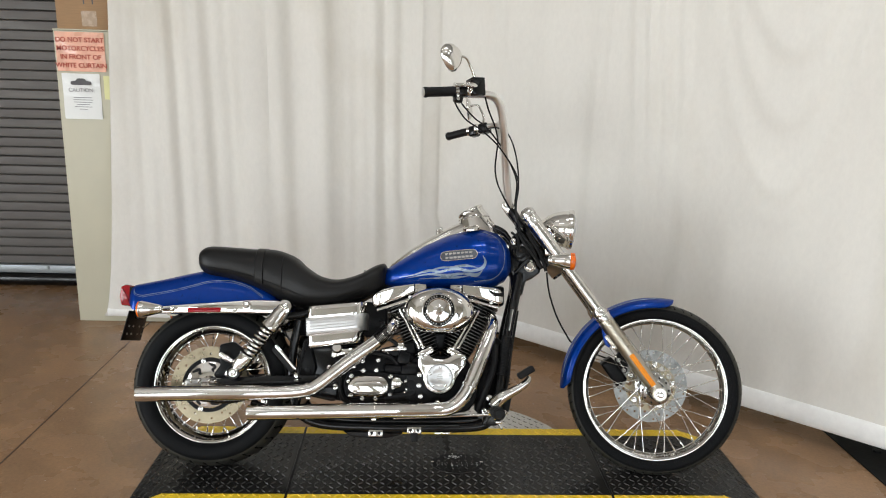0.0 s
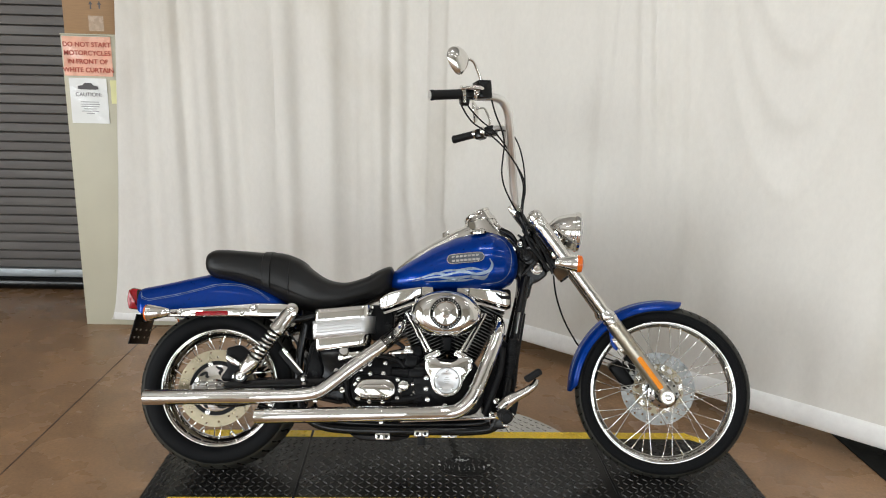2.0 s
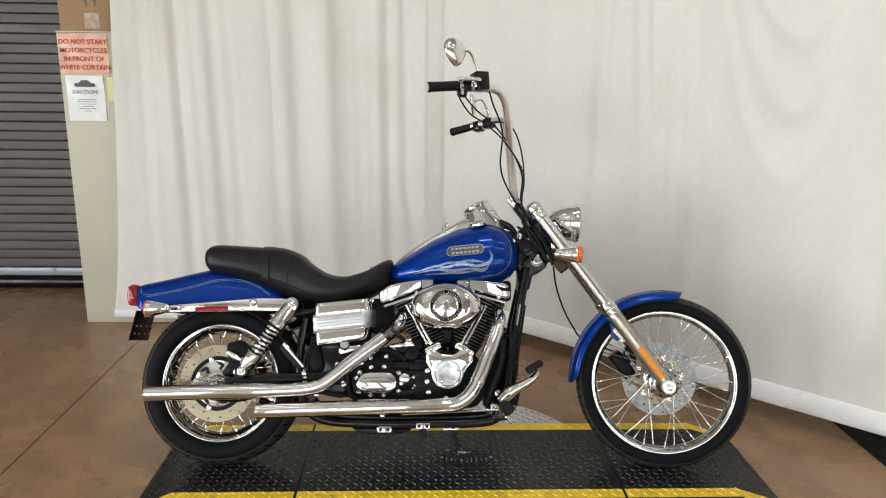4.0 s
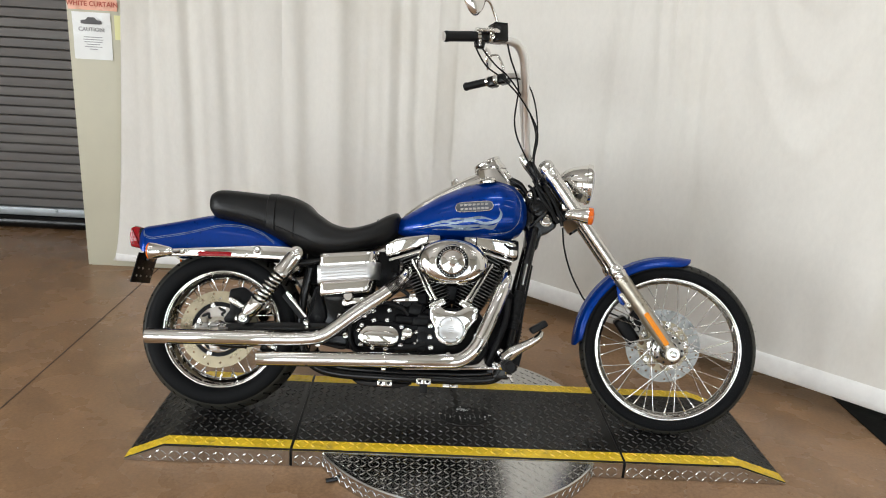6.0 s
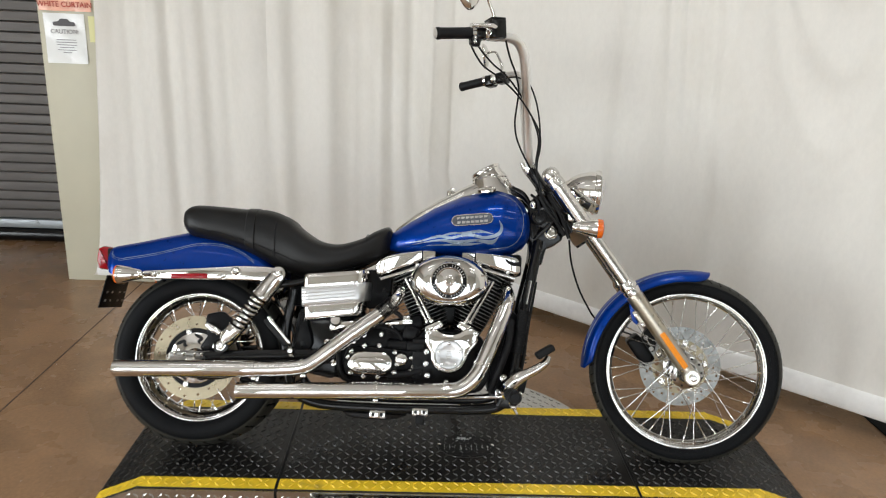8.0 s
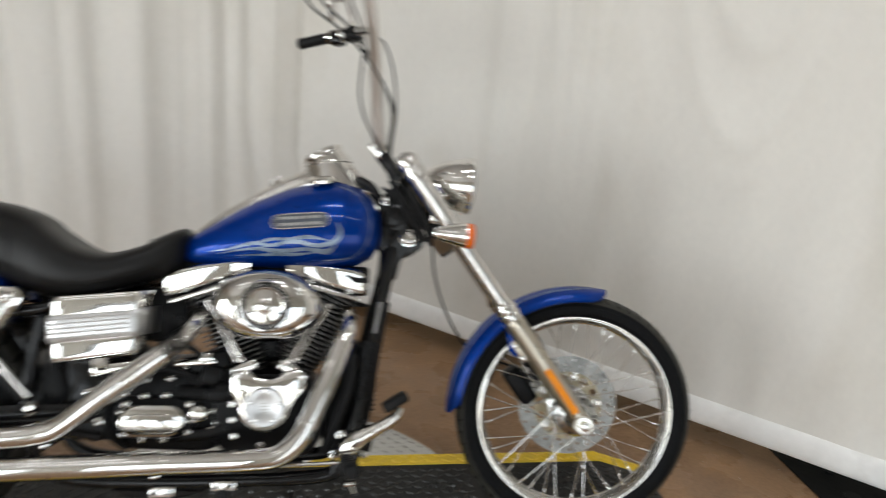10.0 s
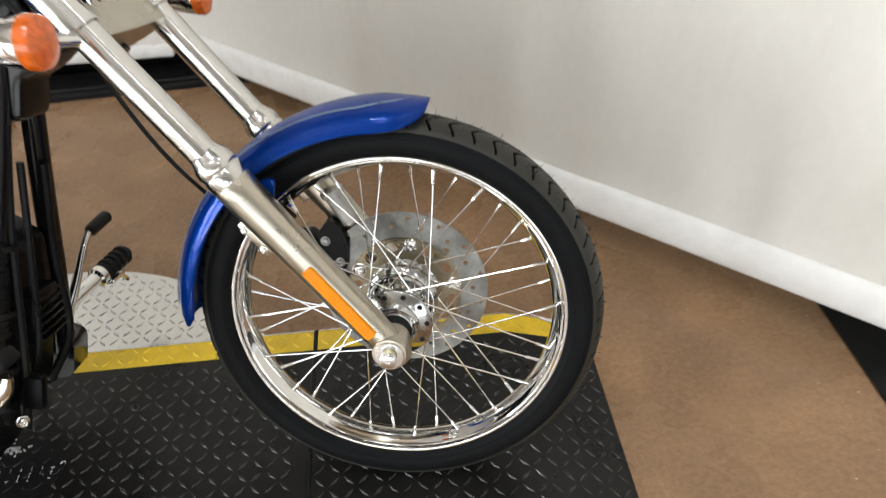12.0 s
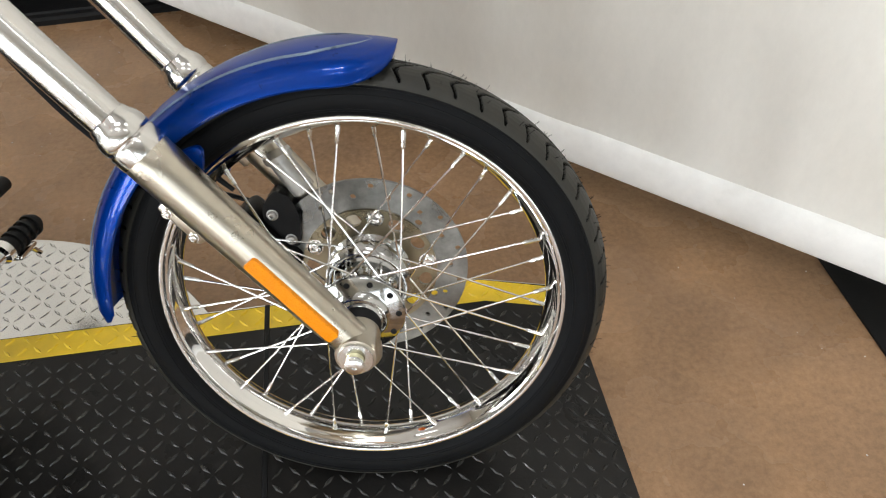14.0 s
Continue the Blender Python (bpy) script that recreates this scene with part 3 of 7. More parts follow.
for s in (-1, 1):
    bm = BM()
    a0 = math.asin(0.294 / RD)
    arc = [(CXD + RD * math.cos(a), CYD + s * RD * math.sin(a)) for a in np.linspace(a0, math.pi - a0, 40)]
    skin(bm, [[V(x, y, z) for x, y in arc] for z in (0.0, 0.058)] + [[V(CXD + (x - CXD) * 0.993, CYD + (y - CYD) * 0.993, 0.0625) for x, y in arc]])
    disc = part("turntable_disc", bm, DIAMOND, plat, "bright aluminium tread-plate turntable disc")
    bm = BM()
    for i in range(-24, 25):
        for j in range(-24, 25):
            x, y = CXD + i * 0.0245, CYD + j * 0.0245
            if (x - CXD) ** 2 + (y - CYD) ** 2 > (RD - 0.018) ** 2 or s * (y - CYD) < 0.308:
                continue
            lugs(bm, [(x, y, 0.0625, 0, (i + j) % 2)], 0, 0.026, 0.0065, 0.0018)
    tagged(part("disc_lug", bm, DIAMOND, disc), kind="stuff")
    bm = BM()
    for k in range(64):
        a = a0 + (math.pi - 2 * a0) * (k + 0.5) / 64
        for j in range(2):
            c = V(CXD + (RD + 0.0004) * math.cos(a), CYD + s * (RD + 0.0004) * math.sin(a), 0.018 + 0.025 * j)
            t, o = V(-math.sin(a), s * math.cos(a), 0), V(math.cos(a), s * math.sin(a), 0)
            e = radians(45 if (k + j) % 2 else -45)
            d, nn = t * math.cos(e) + V(0, 0, math.sin(e)), t * -math.sin(e) + V(0, 0, math.cos(e))
            q = [d * 0.013, nn * 0.0035, -d * 0.013, -nn * 0.0035]
            lo = [bm.verts.new(c + g) for g in q]
            hi = [bm.verts.new(c + g * 0.55 + o * 0.0016) for g in q]
            for i in range(4):
                bm.faces.new((lo[i], lo[(i + 1) % 4], hi[(i + 1) % 4], hi[i]))
            bm.faces.new(hi)
    tagged(part("rim_lug", bm, DIAMOND, disc), kind="stuff")

# ---- motorcycle ----
# local x ahead, y to its left, z up; it leans on its side stand with the bars turned right
bike = thing("motorcycle", Matrix.Translation((0, 0.2186, TOP)) @ pose(0, 0, 0, 0, 0, -1.28) @ pose(0, 0, 0, -21.14, 0, 0), "blue cruiser motorcycle with chrome engine, high handlebars and spoked wheels", "motorcycle")
NECK = V(0.33, 0, 0.80)
STEER = Matrix.Translation(NECK) @ Matrix.Rotation(radians(-9.11), 4, V(-math.sin(radians(34)), 0, math.cos(radians(34)))) @ Matrix.Translation(-NECK)
YAX = Matrix.Rotation(radians(-90), 4, "X")  # local z laid along y


def bolt(parent, o, d=(0, -1, 0), r=0.008, h=0.006, material=None, m=None, name="bolt"):
    bm = BM()
    lathe(bm, [(r * 1.25, -0.004), (r * 1.25, h * 0.12), (r, h * 0.16), (r, h * 0.62), (r * 0.86, h * 0.88), (r * 0.62, h), (r * 0.44, h * 0.96), (r * 0.40, h * 0.35), (0, h * 0.3)], axis(o, d), 14)
    return part(name, bm, material or CHROME, parent, m=m)


# -- wheels --
SECTION = [(-0.62, 0.0), (-0.86, 0.10), (-0.97, 0.25), (-1.0, 0.42), (-0.975, 0.55), (-0.91, 0.67), (-0.82, 0.77), (-0.70, 0.853), (-0.56, 0.913), (-0.42, 0.953), (-0.28, 0.980), (-0.14, 0.995), (0, 1.0)]


def section(u):
    return float(np.interp(abs(u), [-q[0] for q in SECTION[3:]][::-1], [q[1] for q in SECTION[3:]][::-1]))


def tyre_mesh(R, half, r0):
    """Smooth tyre carcass in wheel space: axis along y."""
    prof = SECTION[:6] + [(-0.78, 0.74), (-0.5, 0.86), (0.5, 0.86), (0.78, 0.74)] + [(-u, v) for u, v in SECTION[:6]][::-1]
    rows = [[V((r0 + (R - r0) * v) * math.cos(t), u * half, (r0 + (R - r0) * v) * math.sin(t)) for u, v in prof] for t in (2 * math.pi * k / 160 for k in range(160))]
    return skin(BM(), rows, closed=False, cap=False, loop=True)


def tread_mesh(R, half, r0, pitch, seg, deep, wide, lanes):
    """Tread band with hooked grooves cut into both halves, long and short by turns."""
    cell = 2 * math.pi * R / pitch
    us = np.linspace(-0.90, 0.90, lanes)
    base = np.array([r0 + (R - r0) * section(u) + 0.0006 for u in us])
    base[0] -= 0.003
    base[-1] -= 0.003
    t = np.linspace(0, 2 * math.pi, seg, endpoint=False)[:, None]
    run = t / (2 * math.pi) * pitch + np.where(us > 0, 0.5, 0.0)[None, :]
    y = np.broadcast_to(np.abs(us) * half, run.shape)
    cut = np.zeros(run.shape)
    for span, hooks in ((0, (((0.0, 0.42), (-0.27, 0.76), 1.0), ((0.0, 0.42), (-0.20, 0.22), 1.0), ((-0.20, 0.22), (-0.55, 0.11), 0.85), ((-0.55, 0.11), (-1.30, 0.03), 0.6))), (1, (((0.0, 0.43), (-0.25, 0.75), 1.0), ((0.0, 0.43), (-0.20, 0.24), 1.0), ((-0.20, 0.24), (-0.60, 0.08), 0.7)))):
        x = (run % 2 - span) * cell
        for wrap in (-2 * cell, 0, 2 * cell):
            for (x0, y0), (x1, y1), narrow in hooks:
                ax, ay, bx, by = x0 * cell + wrap, y0 * half, x1 * cell + wrap, y1 * half
                ln = (bx - ax) ** 2 + (by - ay) ** 2
                k = np.clip(((x - ax) * (bx - ax) + (y - ay) * (by - ay)) / ln, 0, 1)
                d = np.hypot(x - ax - k * (bx - ax), y - ay - k * (by - ay))
                cut = np.maximum(cut, np.clip((wide * narrow - d) / 0.0009 + 0.5, 0, 1))
    r = base[None, :] - deep * cut
    co = np.stack([r * np.cos(t), np.broadcast_to(us * half, r.shape), r * np.sin(t)], -1).reshape(-1, 3)
    a, b = np.meshgrid(np.arange(seg), np.arange(lanes - 1), indexing="ij")
    nx = (a + 1) % seg
    faces = np.stack([a * lanes + b, a * lanes + b + 1, nx * lanes + b + 1, nx * lanes + b], -1).reshape(-1, 4)
    me = bpy.data.meshes.new("tread")
    me.from_pydata(co.tolist(), [], faces.tolist())
    me.polygons.foreach_set("use_smooth", [True] * len(me.polygons))
    me.materials.append(TREAD)
    me.materials.append(GROOVE)
    # Faces sunk in the grooves, not worn ones, take the darkened rubber.
    worn = (cut + np.roll(cut, -1, 0))[:, :-1] + (cut + np.roll(cut, -1, 0))[:, 1:]
    me.polygons.foreach_set("material_index", (worn.reshape(-1) > 1.6).astype(np.int32))
    return me


def rim_mesh(ro, ri, half):
    out = [(ro, -half), (ro - 0.002, -half - 0.0022), (ro - 0.005, -half - 0.003), (ro - 0.008, -half - 0.002), (ro - 0.0095, -half + 0.001), (ro - 0.0098, -half + 0.004), (ro - 0.0105, -half + 0.006), (ro - 0.0125, -half + 0.0055), (ro - 0.0140, -half + 0.008), (ro - 0.0165, -half * 0.62), (ro - 0.0200, -half * 0.46), (ri + 0.0005, -half * 0.33), (ri - 0.003, -half * 0.16), (ri - 0.004, 0)]
    inn = [(ri + 0.001, 0), (ri + 0.003, half * 0.40), (ro - 0.008, half * 0.66), (ro - 0.008, half - 0.006), (ro - 0.001, half - 0.003)]
    prof = out + [(r, -h) for r, h in out[-2::-1]] + [(r, h) for r, h in inn[::-1]] + [(r, -h) for r, h in inn[1:]]
    return lathe(BM(), prof, YAX, 128, loop=True)


def spokes(parent, rr, rh, yh, yr, count, swing, phase=0.0):
    """Crossed wire spokes with their nipples, in four alike rounds."""
    step = 2 * math.pi / count
    for side in (-1, 1):
        for way in (-1, 1):
            bm = BM()
            ar = phase + (0 if side < 0 else step) + (0 if way < 0 else 2 * step)
            ah = ar + way * swing
            h = V(rh * math.cos(ah), side * yh, rh * math.sin(ah))
            e = V(rr * math.cos(ar), side * yr, rr * math.sin(ar))
            d = (e - h).normalized()
            sweep(bm, [h - d * 0.004, h, e - d * 0.02], 0.0015, 6)
            sweep(bm, [e - d * 0.022, e - d * 0.020, e - d * 0.006, e + d * 0.002], [0.0018, 0.0030, 0.0030, 0.0036], 8)
            me = mesh_of("spoke", bm, STEEL)
            for k in range(count // 4):
                part("spoke", me, STEEL, parent, m=Matrix.Rotation(-4 * step * k, 4, "Y"))


def rotor(ro, ri, y, thick, cuts, material, parent, label):
    """A drilled brake disc: a fine ring of cells with round cuts (angle, radius, half length, half height) left out."""
    na, nr = 480, int((ro - ri) / 0.0014)
    spots = [(V(r * math.cos(a), r * math.sin(a)), V(-math.sin(a), math.cos(a)), V(math.cos(a), math.sin(a)), l, h) for a, r, l, h in cuts]

    def inside(p):
        for c, t, n, l, h in spots:
            d = p - c
            u, v = d.dot(t) / l, d.dot(n) / h
            if u * u + v * v < 1:
                return (c, t, n, l, h, u, v)
        return None

    grid = {}
    for a in range(na):
        for b in range(nr + 1):
            r, t = ri + (ro - ri) * b / nr, 2 * math.pi * a / na
            p = V(r * math.cos(t), r * math.sin(t))
            grid[a, b] = (p, inside(p))
    bm = BM()
    sides = []
    for yy in (y - thick / 2, y + thick / 2):
        vs = {}

        def at(key):
            if key not in vs:
                p, hit = grid[key]
                if hit:
                    c, t, n, l, h, u, v = hit
                    k = 1 / max(0.05, math.hypot(u, v))
                    p = c + t * (u * k * l) + n * (v * k * h)
                vs[key] = bm.verts.new((p.x, yy, p.y))
            return vs[key]

        for a in range(na):
            for b in range(nr):
                keys = [(a, b), ((a + 1) % na, b), ((a + 1) % na, b + 1), (a, b + 1)]
                if sum(1 for q in keys if grid[q][1]) > 2:
                    continue
                f = [at(q) for q in keys]
                bm.faces.new(f if yy > y else f[::-1])
        sides.append(vs)
    near = {v: key for key, v in sides[0].items()}
    for e in [e for e in bm.edges if len(e.link_faces) == 1 and e.verts[0] in near]:
        a, b = e.verts
        bm.faces.new((a, b, sides[1][near[b]], sides[1][near[a]]))
    return part("brake_disc", bm, material, parent, label)


FW = STEER @ Matrix.Translation((0.8117, 0, 0.3433))
fwheel = part("front_wheel", rim_mesh(0.2815, 0.259, 0.030), CHROME, bike, "tall narrow chrome spoked front wheel", FW)
part("tyre", tyre_mesh(0.3387, 0.0425, 0.276), RUBBER, fwheel, "narrow black tyre with chevron tread")
for side in (-1, 1):
    for r in (0.2885, 0.2915, 0.3085, 0.3165):
        y = float(np.interp((r - 0.276) / 0.0627, [q[1] for q in SECTION], [-q[0] for q in SECTION])) * 0.0425
        bm = BM()
        lathe(bm, [(r - 0.0009, side * (y - 0.0004)), (r - 0.0004, side * (y + 0.0005)), (r + 0.0004, side * (y + 0.0005)), (r + 0.0009, side * (y - 0.0004))], YAX, 128, loop=True)
        part("sidewall_ridge", bm, RUBBER, fwheel)
part("tread", tread_mesh(0.3387, 0.0425, 0.276, 60, 2600, 0.005, 0.0019, 101), TREAD, fwheel, "tread band with hooked grooves")
bm = BM()
lathe(bm, [(0.013, -0.074), (0.0175, -0.074), (0.0185, -0.070), (0.0265, -0.070), (0.0290, -0.068), (0.0310, -0.062), (0.0340, -0.054), (0.0400, -0.050), (0.0575, -0.0475), (0.0595, -0.0455), (0.0595, -0.0415), (0.057, -0.0395), (0.050, -0.036), (0.046, -0.028), (0.0455, 0.0), (0.047, 0.022), (0.054, 0.032), (0.062, 0.036), (0.062, 0.044), (0.050, 0.048), (0.046, 0.058), (0.062, 0.066), (0.062, 0.0785), (0.03, 0.081), (0.013, 0.10)], YAX, 56)
part("hub", bm, HUBM, fwheel, "polished chrome hub")
bm = BM()
lathe(bm, [(0.014, -0.081), (0.022, -0.080), (0.0275, -0.0735), (0.0285, -0.0705), (0.0285, -0.069), (0.014, -0.069)], YAX, 32, loop=True)
part("bearing_seal", bm, GRIP, fwheel)
# Raised black discs give the dark of the flange holes; nothing is cut.
for k in range(10):
    a = 2 * math.pi * k / 10
    bm = BM()
    lathe(bm, [(0.0044, -0.0470), (0.0044, -0.0490), (0.0040, -0.0492), (0, -0.0492)], Matrix.Translation((0.0505 * math.cos(a), 0, 0.0505 * math.sin(a))) @ YAX, 12)
    part("flange_hole_shade", bm, GRIP, fwheel)
bm = BM()
lathe(bm, [(0.0125, -0.082), (0.0125, -0.074), (0.011, -0.073)], YAX, 20)
part("axle_spacer", bm, STEEL, fwheel)
spokes(fwheel, 0.2575, 0.0505, 0.041, 0.009, 40, radians(75), radians(1.2))
cuts = [(2 * math.pi * k / 30, 0.147 - (0.011 if k % 2 else 0.026), 0.0042, 0.0042) for k in range(30)]
cuts += [(2 * math.pi * (k + w) / 5, 0.086, 0.014, 0.0115) for k in range(5) for w in (0.40, 0.80)] + [(2 * math.pi * (k + 0.6) / 5, 0.107, 0.006, 0.005) for k in range(5)]
d = rotor(0.147, 0.058, 0.074, 0.005, cuts, ROTOR, fwheel, "drilled steel brake disc")
# The carrier's shaded side is put into its brown colour.
cuts = [(2 * math.pi * (k + w) / 5, 0.085, 0.012, 0.0095) for k in range(5) for w in (0.40, 0.80)]
cr = rotor(0.101, 0.050, 0.0695, 0.004, cuts, BRASSY, fwheel, "carrier ring of the brake disc, its shade in the dull brown")
for k in range(5):
    a = 2 * math.pi * (k + 0.1) / 5
    bolt(cr, (0.088 * math.cos(a), 0.0675, 0.088 * math.sin(a)), r=0.0105)
# moulding hairs left on the tread
rnd = random.Random(4)
bm = BM()
for k in range(300):
    a, u = rnd.uniform(0, 2 * math.pi), rnd.choice((-0.55, -0.3, -0.1, 0.05, 0.25, 0.45)) + rnd.uniform(-0.05, 0.05)
    c = V(math.cos(a), 0, math.sin(a))
    p = c * (0.3367 - 0.012 * u * u) + V(0, u * 0.0425, 0)
    q = p + c * rnd.uniform(0.004, 0.009) + V(rnd.uniform(-0.003, 0.003), rnd.uniform(-0.003, 0.003), rnd.uniform(-0.003, 0.003))
    sweep(bm, [p, q], [0.0005, 0.0003], 4)
tagged(part("moulding_hair", bm, RUBBER, fwheel), kind="stuff")
bm = BM()
sweep(bm, [(-0.17, -0.004, 0.193), (-0.152, -0.006, 0.176)], [0.004, 0.003], 8)
part("valve_stem", bm, GRIP, fwheel)

RW = Matrix.Translation((-0.9306, 0, 0.3270))
rwheel = part("rear_wheel", rim_mesh(0.228, 0.196, 0.056), CHROME, bike, "chrome spoked rear wheel", RW)
part("tyre", tyre_mesh(0.316, 0.080, 0.222), RUBBER, rwheel, "wide black rear tyre")
part("tread", tread_mesh(0.316, 0.080, 0.222, 36, 900, 0.006, 0.0040, 71), TREAD, rwheel, "tread band with hooked grooves")
bm = BM()
lathe(bm, [(0.013, -0.12), (0.026, -0.118), (0.034, -0.10), (0.050, -0.085), (0.062, -0.080), (0.062, -0.07), (0.045, -0.062), (0.032, -0.03), (0.032, 0.03), (0.045, 0.05), (0.075, 0.06), (0.075, 0.075), (0.03, 0.09), (0.013, 0.12)], YAX, 36)
part("hub", bm, CHROME, rwheel, "chrome rear hub")
spokes(rwheel, 0.1965, 0.050, 0.062, 0.02, 40, radians(58))
cuts = [(2 * math.pi * (k + 0.5 * (k % 3) / 3) / 21, 0.146 - (0.010, 0.019, 0.029)[k % 3], 0.0042, 0.0042) for k in range(21)]
rd = rotor(0.146, 0.104, -0.094, 0.006, cuts, BRASSY, rwheel, "drilled brake disc with bronze tint")
# Black ring added where the gap between disc and carrier looks dark.
bm = BM()
lathe(bm, [(0.030, -0.0955), (0.103, -0.0945), (0.104, -0.0925), (0.103, -0.088), (0.030, -0.086)], YAX, 60, loop=True)
part("carrier_gap_shade", bm, CRINKLE, rd, "black plate added to darken the gap round the disc carrier")
for k in range(5):
    a = 2 * math.pi * (k + 0.5) / 5
    bolt(rd, (0.0955 * math.cos(a), -0.0965, 0.0955 * math.sin(a)), r=0.0075)
bm = BM()
lathe(bm, [(0.030, -0.0995), (0.086, -0.0980), (0.088, -0.0965), (0.088, -0.092), (0.030, -0.090)], YAX, 60, loop=True)
part("disc_carrier", bm, CHROME, rd, "bright disc carrier")
# Flattened black strips paint the dark of the curved carrier slots.
for k in range(7):
    a = 2 * math.pi * (k + 0.2) / 7
    pts = curve([V(r * math.cos(a + w), -0.0985, r * math.sin(a + w)) for r, w in ((0.046, 0.10), (0.058, 0.34), (0.070, 0.22), (0.076, 0.42), (0.082, 0.58))], 5)
    bm = BM()
    sweep(bm, pts, [0.003, 0.0062, 0.0048, 0.0062, 0.003], 10)
    bmesh.ops.transform(bm, matrix=Matrix.Translation((0, -0.0985, 0)) @ Matrix.Diagonal((1, 0.12, 1, 1)) @ Matrix.Translation((0, 0.0985, 0)), verts=bm.verts)
    part("carrier_slot_shade", bm, GRIP, rd)
bm = BM()
lathe(bm, [(0.05, 0.085), (0.105, 0.085), (0.105, 0.115), (0.05, 0.115)], YAX, 48, loop=True)
part("belt_pulley", bm, CRINKLE, rwheel)

# -- front fork --
AXLE, CROWN = V(0.8125, 0, 0.3405), V(0.318, 0, 1.010)
FD = (CROWN - AXLE).normalized()
FN = V(FD.z, 0, -FD.x)  # ahead, square to the fork
FL = (CROWN - AXLE).length
for s in (-1, 1):
    o = V(0, s * 0.110, 0)
    m = axis(AXLE + o, FD)
    bm = BM()
    lathe(bm, [(0.0, -0.034), (0.014, -0.032), (0.024, -0.020), (0.0255, 0.0), (0.0245, 0.03), (0.0262, 0.07), (0.0270, 0.16), (0.0285, 0.26), (0.0298, 0.322), (0.0300, 0.346), (0.0288, 0.349)], m, 36)
    leg = part("fork_slider", bm, SATIN, bike, "satin aluminium fork slider", STEER)
    bm = BM()
    lathe(bm, [(0.0250, 0.344), (0.0304, 0.345), (0.0309, 0.348), (0.0309, 0.362), (0.0304, 0.3645), (0.0294, 0.3655), (0.0294, 0.3670), (0.0306, 0.3685), (0.0310, 0.372), (0.0308, 0.377), (0.0298, 0.383), (0.0280, 0.388), (0.0258, 0.391), (0.0246, 0.396), (0.0236, 0.398), (0.0216, 0.399)], m, 36)
    part("dust_collar", bm, SOFTCHROME, leg, "chrome collar")
    bm = BM()
    lathe(bm, [(0.0226, 0.345), (0.0226, FL - 0.22), (0.0268, FL - 0.218), (0.0268, FL + 0.01), (0.018, FL + 0.012)], m, 32)
    part("fork_tube", bm, SOFTCHROME, leg, "chrome fork tube")
    bm = BM()
    lathe(bm, [(0.0272, FL - 0.03), (0.0300, FL - 0.028), (0.0300, FL - 0.006), (0.0285, FL - 0.004), (0.0285, FL + 0.010), (0.0312, FL + 0.013), (0.0312, FL + 0.028), (0.027, FL + 0.038), (0.016, FL + 0.047), (0, FL + 0.050)], m, 32)
    part("fork_cap", bm, SOFTCHROME, leg, "domed cap")
    # axle clamp and nut
    bm = BM()
    lathe(bm, [(0.012, -0.028), (0.0262, -0.026), (0.0275, -0.022), (0.0275, 0.024), (0.024, 0.028), (0.012, 0.029)], axis(AXLE + o, (0, 1, 0)), 32)
    part("axle_clamp", bm, SATIN, leg)
    bm = BM()
    lathe(bm, [(0.013, 0.026), (0.0225, 0.027), (0.0230, 0.0285), (0.0225, 0.0300), (0.013, 0.0305)], axis(AXLE + o, (0, s, 0)), 32)
    part("axle_washer", bm, STEEL, leg, "bright flat washer")
    bm = BM()
    prof = [(0.0118, 0.028)]
    for k in range(5):
        prof += [(0.0118, 0.0302 + k * 0.0015), (0.0108, 0.0310 + k * 0.0015)]
    lathe(bm, prof + [(0.0118, 0.0378), (0.0112, 0.0381)], axis(AXLE + o, (0, s, 0)), 24)
    part("axle_thread", bm, ZINC, leg, "zinc-plated axle thread")
    bm = BM()
    lathe(bm, [(0.0105, 0.037), (0.0122, 0.0385), (0.0126, 0.0405), (0.0122, 0.0450), (0.0105, 0.0462), (0.0034, 0.0464), (0.0030, 0.0445), (0, 0.0445)], axis(AXLE + o, (0, s, 0)), 28)
    part("axle_end", bm, STEEL, leg, "machined steel axle end")
    # fender mounting lugs with two bolts
    bm = BM()
    c = AXLE + o + FD * 0.262 - FN * 0.031
    rbox(bm, (0.016, 0.020, 0.066), axis(c, FD), 0.005)
    part("fender_mount", bm, SATIN, leg)
    for k in (-0.02, 0.02):
        bolt(leg, c + FD * k + V(0, s * 0.010, 0) - FN * 0.004, (0, s, 0), 0.0050, 0.004)
    # reflector
    bm = BM()
    c = AXLE + o + FD * 0.112 + V(0, s * 0.0270, 0) + FN * 0.001
    skin(bm, [[c + FD * h + FN * (a * k) + V(0, s * y, 0) for a, y in ((-0.0100, -0.005), (0.0100, -0.005), (0.0100, 0.0012), (0.0086, 0.0028), (-0.0086, 0.0028), (-0.0100, 0.0012))] for h, k in ((-0.072, 0.7), (-0.0705, 0.9), (-0.068, 1), (0.068, 1), (0.0705, 0.9), (0.072, 0.7))])
    part("reflector", bm, AMBER, leg, "long amber reflector")

bm = BM()
sweep(bm, [AXLE + V(0, -0.125, 0), AXLE + V(0, 0.125, 0)], 0.0095, 16)
part("front_axle", bm, STEEL, bike, m=STEER)
